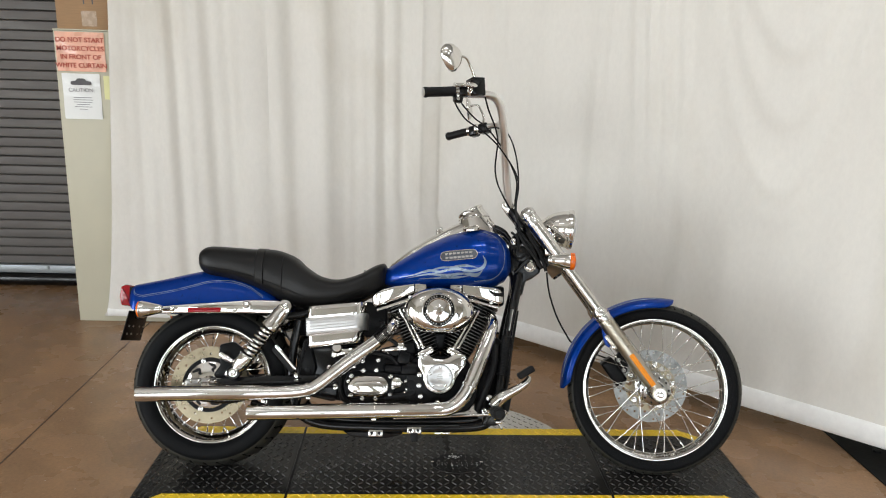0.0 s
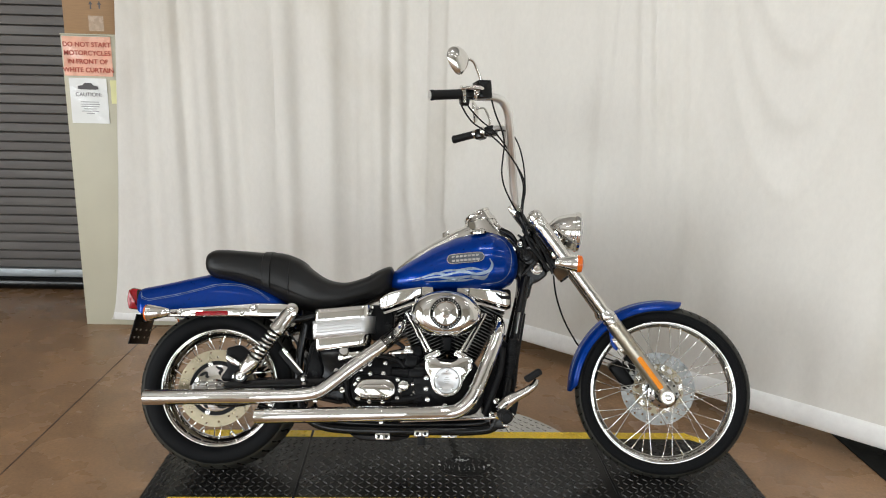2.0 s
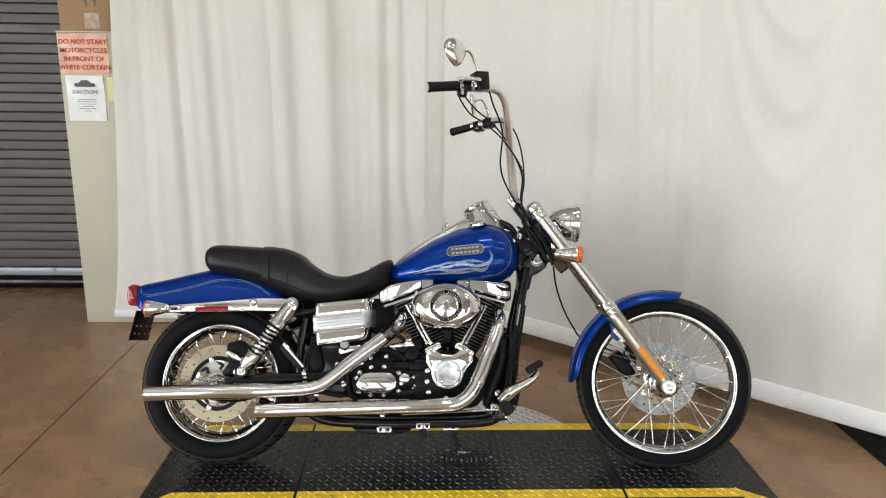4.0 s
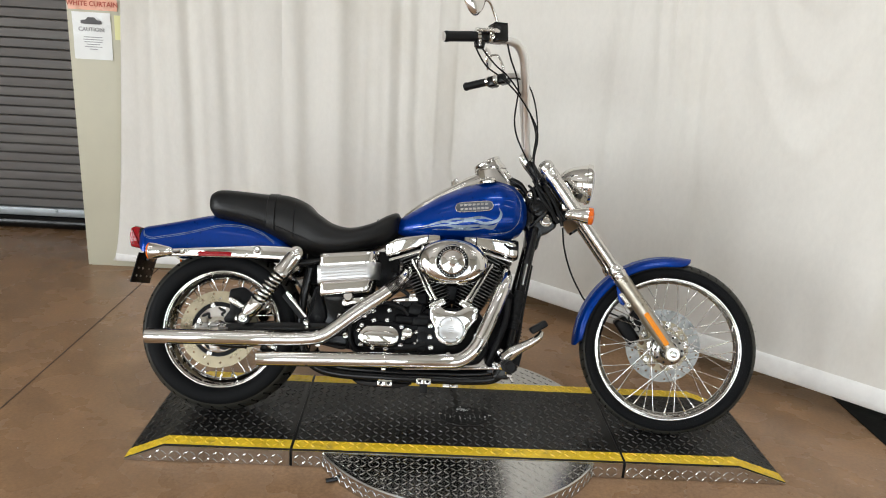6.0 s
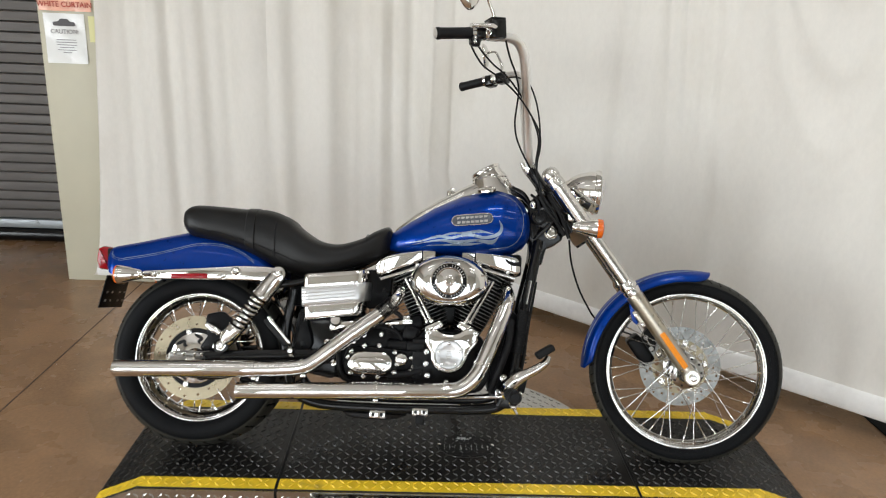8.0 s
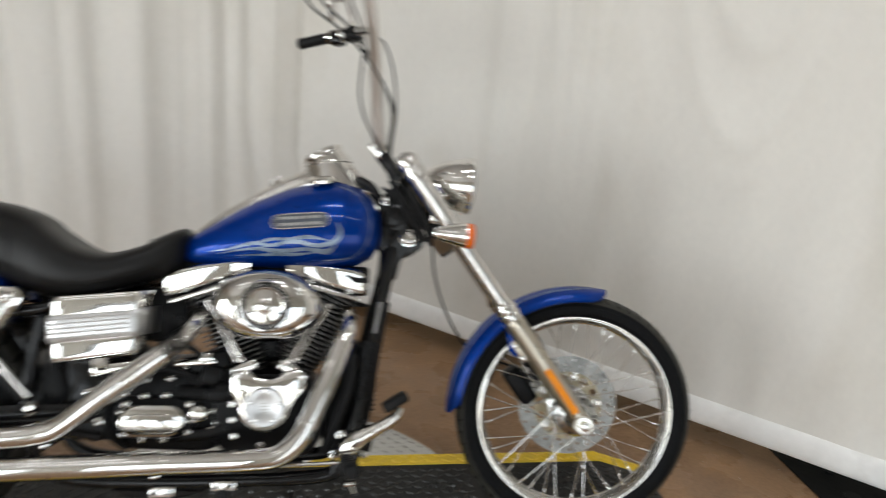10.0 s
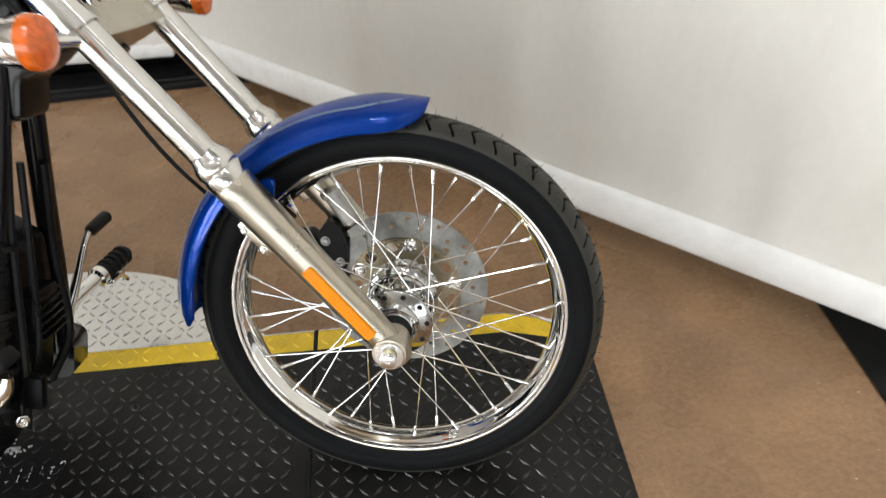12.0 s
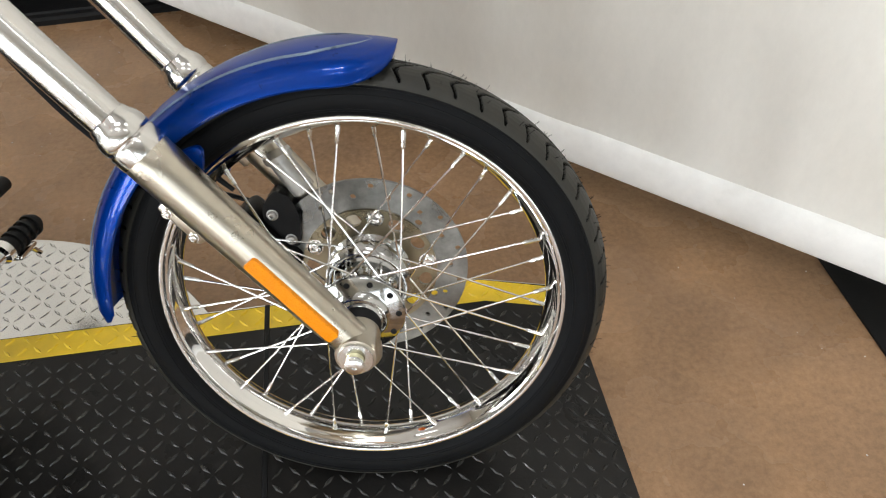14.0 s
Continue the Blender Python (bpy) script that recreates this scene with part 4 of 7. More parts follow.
# yokes
for z, nm, mt, th in ((0.215, "lower_yoke", SATIN, 0.050), (0.012, "upper_yoke", CHROME, 0.030)):
    c = CROWN - FD * z
    bm = BM()
    out = [(-0.104, -0.019), (-0.075, -0.036), (0, -0.075), (0.075, -0.036), (0.104, -0.019), (0.104, 0.014), (0.06, 0.012), (0, 0.010), (-0.06, 0.012), (-0.104, 0.014)]
    m = axis(c, FD)
    side = (m.to_3x3() @ V(1, 0, 0))
    skin(bm, [[c + V(0, y, 0) + FN * x + FD * h for y, x in rounded(out, 0.3, 3)] for h in (-th / 2, -th / 2 + 0.004, th / 2 - 0.004, th / 2)])
    part(nm, bm, mt, bike, "cast fork yoke", STEER)
bm = BM()
sweep(bm, [CROWN - FD * 0.250 - FN * 0.045, CROWN + FD * 0.03 - FN * 0.045], 0.020, 16)
part("steering_stem", bm, BLACK, bike, m=STEER)

# -- front fender --
FC = V(0.8117, 0, 0.3433)


def fender(bm, centre, stations, thick=0.0025, n=14):
    """stations: angle, crown radius, edge radius, half width."""
    outer, rings = None, []
    for ang, rc, re, hw in stations:
        a = radians(ang)
        d = V(math.cos(a), 0, math.sin(a))
        o, i = [], []
        for k in range(n + 1):
            u = -1 + 2 * k / n
            y = hw * math.sin(u * math.pi / 2 * 0.98)
            r = re + (rc - re) * max(0, math.cos(u * math.pi / 2)) ** 0.8
            o.append(centre + d * r + V(0, y, 0))
            i.append(centre + d * (r - thick) + V(0, y * 0.965, 0))
        rings.append(o + i[::-1])
    return skin(bm, rings)


st = []
for k in range(33):
    u = k / 32
    u = u ** 1.6
    ang = 78 + (181 - 78) * u
    tip = math.sqrt(1 - (1 - min(1, u / 0.12)) ** 2)
    tail = min(1, (1 - u) / 0.06) ** 0.5
    w = 0.066 * (0.20 + 0.80 * tip) * (0.55 + 0.45 * tail)
    rc = 0.362 + 0.008 * u
    st.append((ang, rc + 0.003 * (1 - tip), rc - (0.036 * tip * (0.3 + 0.7 * tail)) - 0.001, w))
bm = fender(BM(), FC, st)
ff = part("front_fender", bm, BLUE, bike, "glossy blue front fender", STEER)
for s in (-1, 1):
    pts = []
    for u in np.linspace(0.045, 0.93, 60):
        a = radians(78 + 103 * u)
        hw = 0.066 * (0.20 + 0.80 * math.sqrt(1 - (1 - min(1, u / 0.12)) ** 2)) * (0.55 + 0.45 * min(1, (1 - u) / 0.06) ** 0.5)
        y = min(0.040, hw * 0.6) * math.sqrt(min(1, max(0.0, (u - 0.045) / 0.11)))
        drop = 0.030 * (1 - max(0, 1 - (y / hw) ** 2) ** 0.4)
        pts.append((V(math.cos(a), 0, math.sin(a)) * (0.362 + 0.008 * u - drop), V(0, s * y, 0)))
    for shift, thin in ((0.0, 0.0009), (0.0045, 0.0006)):
        bm2 = BM()
        sweep(bm2, [FC + q * (1 - shift * 0.32) + w * (1 + shift / 0.04) for q, w in pts], thin, 5)
        part("pinstripe", bm2, FLAME, ff, "thin silver pinstripe")
    bm = BM()
    a = AXLE + FD * 0.262 - FN * 0.02
    slab(bm, rounded([(a.x - 0.045, a.z + 0.05), (a.x + 0.02, a.z + 0.075), (a.x + 0.005, a.z + 0.01), (a.x - 0.01, a.z - 0.035), (a.x - 0.03, a.z - 0.02)], 0.3), s * 0.068, s * 0.076, 0.002)
    part("fender_tab", bm, BLUE, ff)

# -- front caliper, far side --
bm = BM()
c = AXLE + FD * 0.135 - FN * 0.085 + V(0, 0.078, 0)
rbox(bm, (0.075, 0.055, 0.115), axis(c, FD), 0.012, 3)
cal = part("front_caliper", bm, CRINKLE, bike, "black brake caliper", STEER)
bm = BM()
slab(bm, rounded([(0.690, 0.484), (0.712, 0.474), (0.722, 0.440), (0.716, 0.392), (0.694, 0.396), (0.668, 0.440), (0.672, 0.462)], 0.25), 0.060, 0.090, 0.006)
part("caliper_bracket", bm, CRINKLE, cal)
for q in ((0.683, 0.446), (0.704, 0.405)):
    bolt(cal, (q[0], 0.060, q[1]), r=0.007, material=CAST)
bm = BM()
sweep(bm, [(0.703, 0.066, 0.538), (0.706, 0.066, 0.530), (0.7065, 0.066, 0.528), (0.733, 0.066, 0.482)], [0.021, 0.021, 0.0165, 0.0175], 18)
part("caliper_slide", bm, CAST, cal)

# -- headlamp --
bm = BM()
HL = axis((0.353, 0, 0.986), (1, 0, -0.07))
lathe(bm, [(0, -0.006), (0.012, -0.004), (0.030, 0.008), (0.050, 0.030), (0.064, 0.058), (0.073, 0.090), (0.076, 0.112), (0.076, 0.118)], HL, 40)
hl = part("headlamp", bm, CHROME, bike, "chrome bullet headlamp", STEER)
bm = BM()
lathe(bm, [(0.074, 0.112), (0.080, 0.114), (0.082, 0.124), (0.080, 0.134), (0.073, 0.136), (0.071, 0.128)], HL, 40, loop=True)
part("trim_ring", bm, CHROME, hl)
bm = BM()
lathe(bm, [(0.074, 0.126), (0.070, 0.134), (0.055, 0.141), (0.03, 0.146), (0, 0.148)], HL, 36)
part("lens", bm, GLASSY, hl, "clear ribbed headlamp lens")
bm = BM()
sweep(bm, curve([(0.40, 0, 0.905), (0.405, 0, 0.875), (0.425, 0, 0.835)], 4), 0.014, 12)
part("lamp_bracket", bm, CHROME, hl)
# mouth under the lamp, between the fork legs
bm = BM()
block(bm, 0.372, 0.40, -0.08, 0.08, 0.865, 0.93, 0.01)
part("lamp_mount", bm, CHROME, hl, m=Matrix())


def signal(parent, o, fwd, m, stalk):
    """A bullet turn signal: chrome shell, amber lens, stalk."""
    a = axis(o, (fwd, 0, -0.04))
    bm = BM()
    lathe(bm, [(0, -0.068), (0.011, -0.066), (0.017, -0.055), (0.022, -0.033), (0.0290, -0.004), (0.0312, 0.012), (0.0312, 0.016)], a, 28)
    sg = part("turn_signal", bm, CHROME, parent, "chrome bullet turn signal", m)
    bm = BM()
    lathe(bm, [(0.0312, 0.0155), (0.0325, 0.017), (0.0325, 0.027), (0.030, 0.033), (0.017, 0.038), (0, 0.039)] if fwd > 0 else [(0.0305, 0.0155), (0.0312, 0.0165), (0.0305, 0.021), (0.024, 0.026), (0, 0.028)], a, 28)
    part("lens", bm, SIGNAL, sg, "amber lens")
    bm = BM()
    sweep(bm, stalk, 0.009, 12)
    part("stalk", bm, CHROME, sg)
    return sg


c = CROWN - FD * 0.232
for s in (-1, 1):
    signal(bike, (0.446, s * 0.248, 0.842), 1, STEER, [(c.x, s * 0.11, c.z), (0.405, s * 0.235, 0.842), (0.418, s * 0.238, 0.842)])

# -- handlebar --
BARS = {
    -1: [(0.228, -0.045, 1.064), (0.225, -0.066, 1.084), (0.222, -0.085, 1.12), (0.217, -0.112, 1.175), (0.212, -0.165, 1.268), (0.204, -0.220, 1.358), (0.196, -0.252, 1.414), (0.179, -0.277, 1.447), (0.154, -0.300, 1.458), (0.101, -0.335, 1.456), (0.026, -0.372, 1.455), (-0.0815, -0.425, 1.439)],
    1: [(0.228, 0.045, 1.064), (0.225, 0.066, 1.084), (0.220, 0.085, 1.12), (0.212, 0.112, 1.178), (0.202, 0.165, 1.278), (0.192, 0.220, 1.372), (0.183, 0.252, 1.430), (0.167, 0.277, 1.464), (0.142, 0.300, 1.474), (0.092, 0.335, 1.468), (0.022, 0.372, 1.460), (-0.0815, 0.425, 1.446)],
}
bm = BM()
full = [V(*p) for p in BARS[1][::-1]] + [V(0.229, 0, 1.060)] + [V(*p) for p in BARS[-1]]
sweep(bm, curve(full, 6), 0.0158, 20)
bar = part("handlebar", bm, BARCHROME, bike, "tall chrome ape-hanger handlebar", STEER)
for s in (-1, 1):
    g0, g1 = V(*BARS[s][-2]), V(*BARS[s][-1])
    d = (g1 - g0).normalized()
    up = (V(0, 0, 1) - d * d.z).normalized()
    fw = d.cross(up) * s
    drop = 0.018 if s > 0 else 0.0
    at = lambda along, ahead=0.0, above=0.0: g0 + d * along + fw * ahead + up * (above - drop * min(1, ahead / 0.03))
    bm = BM()
    m = axis(g1 - d * 0.124, d)
    lathe(bm, [(0.0155, 0), (0.0205, 0.001), (0.0195, 0.006), (0.0180, 0.012), (0.0180, 0.105), (0.0195, 0.110), (0.0195, 0.117), (0.0178, 0.121), (0.010, 0.1235), (0, 0.124)], m, 24)
    part("grip", bm, GRIP, bar, "black rubber grip")
    q = (g1 - g0).length - 0.124
    bm = BM()
    rbox(bm, (0.050, 0.048, 0.044) if s > 0 else (0.044, 0.040, 0.036), axis(at(q - 0.026, 0.004, -0.004), d), 0.010, 3)
    part("switch_housing", bm, BLACK, bar, "black switch housing")
    bm = BM()
    lathe(bm, [(0.017, -0.008), (0.023, -0.007), (0.023, 0.006), (0.017, 0.007)], axis(at(q - 0.004), d), 20)
    part("collar", bm, CHROME, bar)
    bm = BM()
    lathe(bm, [(0.018, -0.005), (0.025, -0.004), (0.026, 0.0), (0.025, 0.004), (0.018, 0.005)], axis(at(q - 0.045), d), 20)
    part("collar", bm, CHROME, bar)
    bm = BM()
    rbox(bm, (0.028, 0.026, 0.044), axis(at(q - 0.068, 0.008, 0.004), d), 0.008, 3)
    part("lever_perch", bm, CHROME, bar, "chrome lever perch")
    bm = BM()
    lev = curve([at(q - 0.085, 0.022, 0.010), at(q - 0.060, 0.032, 0.013), at(q - 0.030, 0.040, 0.013), at(q - 0.005, 0.044, 0.012), at(q + 0.018, 0.045, 0.012)], 5)
    sweep(bm, lev, [0.008, 0.011, 0.008, 0.007, 0.009], 10)
    part("lever", bm, CHROME, bar, "chrome hand lever")
    if s == -1:
        bm = BM()
        rbox(bm, (0.052, 0.060, 0.060), pose(0.104, -0.338, 1.474, 0, -4, 30), 0.004)
        mc = part("brake_reservoir", bm, BLACK, bar, "square black brake fluid reservoir")
        bm = BM()
        rbox(bm, (0.0505, 0.0585, 0.006), pose(0.1018, -0.338, 1.5065, 0, -4, 30), 0.002)
        part("lid", bm, BLACK, mc)
        bm = BM()
        rbox(bm, (0.034, 0.030, 0.034), pose(0.042, -0.372, 1.430, 0, 8, 26), 0.008, 3)
        th = part("throttle_housing", bm, BLACK, bar, "black throttle and switch housing")
        for z in (1.436, 1.424):
            bolt(th, (0.044, -0.389, z), (0.4, -0.9, 0), 0.005, 0.006)
        bolt(mc, (0.088, -0.366, 1.462), (-0.5, -0.8, 0), 0.009, 0.012)
    else:
        bm = BM()
        rbox(bm, (0.050, 0.046, 0.050), axis(at(q - 0.085, 0.0, -0.006), d), 0.010, 3)
        part("clutch_housing", bm, BLACK, bar, "black clutch lever housing")
    e = at(q - 0.080, 0.0, 0.018)
    out = V(0, s, 0)
    st = [e, e + V(0.002, 0, 0.03), e + V(-0.014, 0, 0.070) + out * 0.016, e + V(-0.028, 0, 0.094) + out * 0.034, e + V(-0.052, 0, 0.098) + out * 0.050, e + V(-0.074, 0, 0.092) + out * 0.066]
    bm = BM()
    sweep(bm, curve(st, 5), [0.0065, 0.006, 0.005, 0.005, 0.006], 10)
    mir = part("mirror", bm, CHROME, bar, "chrome teardrop mirror on a curved stem")
    mm = Matrix.Translation(e + V(-0.077, 0, 0.086) + out * 0.072) @ pose(0, 0, 0, 0, 0, -42 if s < 0 else 4) @ pose(0, 0, 0, 0, -6, 0) @ Matrix.Rotation(radians(-90), 4, "Y")
    bm = BM()
    rings = []
    for h, k in ((-0.020, 0.05), (-0.019, 0.45), (-0.012, 0.80), (-0.002, 0.97), (0.003, 1.0), (0.006, 0.98), (0.0062, 0.93), (0.004, 0.91), (0.004, 0.05)):
        rings.append([mm @ V(0.050 * k * math.cos(t) * (1 + 0.08 * math.cos(2 * t)), 0.050 * k * math.sin(t) * (1 + 0.22 * math.cos(t)), h) for t in (2 * math.pi * n / 32 for n in range(32))])
    skin(bm, rings)
    part("mirror_head", bm, CHROME, mir, "polished mirror head")
for y in (-0.045, 0.045):
    bm = BM()
    lathe(bm, [(0.020, 0), (0.018, 0.03), (0.020, 0.07), (0.023, 0.085)], axis(CROWN - FN * 0.045 + V(0, y, 0), V(-0.056, 0, 0.079)), 20)
    part("riser", bm, BLACK, bar)
    bm = BM()
    rbox(bm, (0.046, 0.038, 0.052), pose(0.226, y, 1.064, 0, -34, 0), 0.008, 3)
    rs = part("riser_clamp", bm, CHROME, bar, "chrome riser clamp")

CABLES = [
    [(0.034, -0.372, 1.450), (0.026, -0.368, 1.425), (0.064, -0.328, 1.365), (0.121, -0.286, 1.331), (0.179, -0.229, 1.288), (0.226, -0.177, 1.231), (0.258, -0.131, 1.178), (0.265, -0.099, 1.131), (0.255, -0.075, 1.05), (0.275, -0.06, 0.96)],
    [(0.056, -0.360, 1.446), (0.052, -0.357, 1.418), (0.096, -0.305, 1.374), (0.144, -0.247, 1.344), (0.193, -0.180, 1.291), (0.232, -0.127, 1.228), (0.258, -0.087, 1.155), (0.252, -0.060, 1.06), (0.275, -0.05, 0.95)],
    [(0.138, -0.320, 1.446), (0.152, -0.285, 1.400), (0.174, -0.250, 1.349), (0.184, -0.215, 1.302), (0.178, -0.180, 1.253), (0.173, -0.150, 1.202), (0.182, -0.120, 1.150), (0.209, -0.090, 1.093), (0.246, -0.060, 1.028), (0.265, -0.05, 0.96)],
    [(0.070, 0.345, 1.455), (0.120, 0.250, 1.448), (0.168, 0.185, 1.437), (0.212, 0.120, 1.401), (0.240, 0.080, 1.339), (0.258, 0.040, 1.255), (0.264, 0.010, 1.168), (0.256, -0.020, 1.059), (0.265, -0.03, 0.96)],
]
for p in CABLES:
    bm = BM()
    sweep(bm, curve(p, 7), 0.0032, 8)
    part("control_cable", bm, GRIP, bike, "black control cable", STEER)
bm = BM()
sweep(bm, curve([(0.384, 0.0, 0.80), (0.392, 0.020, 0.737), (0.407, 0.040, 0.679), (0.432, 0.060, 0.613), (0.467, 0.080, 0.549), (0.505, 0.100, 0.500), (0.60, 0.11, 0.46), (0.70, 0.10, 0.43)], 6), 0.0036, 8)
part("brake_hose", bm, GRIP, bike, "black brake hose", STEER)

# -- frame --
def frame_tube(name, pts, r, material=BLACK, n=5, seg=14, label=""):
    bm = BM()
    sweep(bm, curve(pts, n) if len(pts) > 2 else pts, r, seg)
    return part(name, bm, material, bike, label)


bm = BM()
slab(bm, rounded([(0.225, 0.93), (0.285, 0.985), (0.315, 0.93), (0.358, 0.83), (0.352, 0.795), (0.322, 0.772), (0.294, 0.760), (0.280, 0.70), (0.232, 0.70), (0.238, 0.78), (0.222, 0.80)], 0.22, 3), 0.045, -0.045, 0.012)
neck = part("steering_head", bm, BLACK, bike, "black steering head casting")
for s in (-1, 1):
    bm = BM()
    slab(bm, rounded([(0.24, 0.90), (0.29, 0.92), (0.325, 0.87), (0.30, 0.83), (0.255, 0.835)], 0.3, 3), s * 0.05, s * 0.068, 0.008)
    part("gusset", bm, BLACK, neck)
    bolt(neck, (0.309, s * 0.045, 0.820), (0, s, 0), 0.020, 0.010)
    bolt(neck, (0.240, s * 0.058, 0.918), (0, s, 0), 0.010, 0.010)
bm = BM()
lathe(bm, [(0.030, -0.02), (0.030, 0.006), (0.026, 0.010), (0.020, 0.010), (0.018, 0.002), (0, 0.002)], axis((0.262, -0.060, 0.872), (0, -1, 0)), 24)
part("lock_boss", bm, BLACK, neck, "round black lock boss")
bm = BM()
sweep(bm, [(0.245, -0.066, 0.79), (0.300, -0.070, 0.845)], [0.006, 0.008], 8)
part("web_rib", bm, BLACK, neck)
for p in (((0.232, -0.055, 0.955), (0.255, -0.068, 0.93), (0.262, -0.066, 0.88)), ((0.25, -0.05, 0.975), (0.29, -0.07, 0.925), (0.325, -0.07, 0.87), (0.34, -0.06, 0.82)), ((0.30, -0.06, 0.95), (0.335, -0.07, 0.89), (0.352, -0.066, 0.845))):
    bm = BM()
    sweep(bm, curve(p, 5), 0.005, 8)
    part("wiring_loom", bm, GRIP, neck)
bm = BM()
sweep(bm, curve([(0.262, -0.064, 0.95), (0.29, -0.067, 0.90), (0.33, -0.066, 0.85), (0.355, -0.062, 0.81)], 5), 0.008, 8)
part("wiring_loom", bm, GRIP, neck)
bm = BM()
sweep(bm, curve([(0.285, -0.05, 0.98), (0.31, -0.068, 0.93), (0.35, -0.066, 0.86), (0.372, -0.06, 0.80)], 5), 0.007, 8)
part("wiring_loom", bm, GRIP, neck)
for s in (-1, 1):
    frame_tube("down_tube", [(0.265, s * 0.04, 0.79), (0.247, s * 0.055, 0.69), (0.220, s * 0.080, 0.56), (0.196, s * 0.100, 0.42), (0.172, s * 0.115, 0.28), (0.150, s * 0.12, 0.222), (0.11, s * 0.125, 0.195), (0.0, s * 0.125, 0.185)], 0.0185, label="black frame down tube")
    frame_tube("lower_rail", [(0.0, s * 0.125, 0.185), (-0.3, s * 0.125, 0.182), (-0.52, s * 0.12, 0.195), (-0.60, s * 0.11, 0.27), (-0.62, s * 0.10, 0.42), (-0.60, s * 0.10, 0.58)], 0.0165)
    frame_tube("seat_rail", [(-0.27, s * 0.04, 0.73), (-0.42, s * 0.09, 0.66), (-0.60, s * 0.12, 0.60), (-0.68, s * 0.125, 0.60)], 0.015)
frame_tube("backbone", [(0.27, 0, 0.85), (0.0, 0, 0.80), (-0.27, 0, 0.74)], 0.03)
bm = BM()
sweep(bm, [(0.214, -0.086, 0.535), (0.191, -0.105, 0.385)], 0.0195, 14)
part("ribbed_sleeve", bm, GRIP, bike, "ribbed black loom sleeve on down tube")
for k in range(14):
    bm = BM()
    p = V(0.214, -0.086, 0.535).lerp(V(0.191, -0.105, 0.385), (k + 0.5) / 14)
    lathe(bm, [(0.0190, -0.003), (0.0215, -0.002), (0.0215, 0.002), (0.0190, 0.003)], axis(p, (-0.027, -0.018, -0.15)), 12, loop=True)
    part("sleeve_rib", bm, GRIP, bike)
bm = BM()
rbox(bm, (0.006, 0.018, 0.085), pose(0.226, -0.0915, 0.60, 0, 11, 25), 0.002)
part("frame_label", bm, BRUSHED, bike, "silver label strip on down tube")
bm = BM()
rbox(bm, (0.040, 0.085, 0.085), pose(0.206, -0.01, 0.385, 0, 10, 0), 0.008)
reg = part("regulator", bm, CRINKLE, bike, "finned black voltage regulator")
for k in range(6):
    bm = BM()
    rbox(bm, (0.052, 0.080, 0.004), pose(0.208, -0.01, 0.352 + k * 0.013, 0, 10, 0), 0.001)
    part("cooling_fin", bm, CRINKLE, reg)

# -- tank --
TANK = [(-0.300, 0.742, 0.765, 0.030), (-0.285, 0.728, 0.786, 0.062), (-0.25, 0.723, 0.810, 0.092), (-0.18, 0.721, 0.856, 0.124), (-0.11, 0.720, 0.899, 0.147), (-0.02, 0.720, 0.940, 0.164), (0.07, 0.722, 0.965, 0.172), (0.125, 0.727, 0.968, 0.170), (0.175, 0.738, 0.950, 0.158), (0.207, 0.756, 0.922, 0.134), (0.224, 0.782, 0.887, 0.100), (0.231, 0.81, 0.855, 0.050)]
tx = [q[0] for q in TANK]


def tank_at(x):
    return [float(np.interp(x, tx, [q[k] for q in TANK])) for k in (1, 2, 3)]


def tank_ring(x, n=40):
    lo, hi, hw = tank_at(x)
    zc = lo + (hi - lo) * 0.40
    out = []
    for k in range(n):
        a = 2 * math.pi * k / n
        c, s = math.cos(a), math.sin(a)
        e = 2 / 2.5
        y = hw * math.copysign(abs(c) ** e, c)
        z = zc + ((hi - zc) if s > 0 else (zc - lo)) * math.copysign(abs(s) ** (2 / 2.1 if s > 0 else 2 / 3.0), s)
        out.append(V(x, y, z))
    return out


def tank_y(x, z):
    """Half breadth of the tank at x, z."""
    lo, hi, hw = tank_at(x)
    zc = lo + (hi - lo) * 0.40
    s = (z - zc) / ((hi - zc) if z > zc else (zc - lo))
    s = min(0.999, abs(s)) ** (2.1 / 2 if z > zc else 3.0 / 2)
    c = math.sqrt(max(0, 1 - s * s))
    return hw * c ** (2 / 2.5)


bm = BM()
xs = curve([(q, 0, 0) for q in tx], 4)
skin(bm, [tank_ring(p.x) for p in xs])
tank = part("fuel_tank", bm, BLUE, bike, "glossy blue fuel tank with silver flames")


def on_tank(outline, lift, side):
    """Lay a flat x, z outline onto the tank's side as a thin skin, strip by strip."""
    bm = BM()
    outer = [[V(x, side * (tank_y(x, z) + lift), z) for x, z in row] for row in outline]
    inner = [[V(x, side * (tank_y(x, z) - 0.002), z) for x, z in row] for row in outline]
    rings = [a + b[::-1] for a, b in zip(outer, inner)]
    return skin(bm, rings)


def ribbon(mid, widths, n=8):
    pts = curve([(a, 0, b) for a, b in mid], n)
    rows = []
    for i, p in enumerate(pts):
        t = (pts[min(i + 1, len(pts) - 1)] - pts[max(i - 1, 0)]).normalized()
        nn = V(-t.z, 0, t.x)
        w = float(np.interp(i / (len(pts) - 1) * (len(widths) - 1), range(len(widths)), widths)) / 2
        rows.append([((p + nn * w * k).x, (p + nn * w * k).z) for k in (-1, -0.5, 0, 0.5, 1)])
    return rows


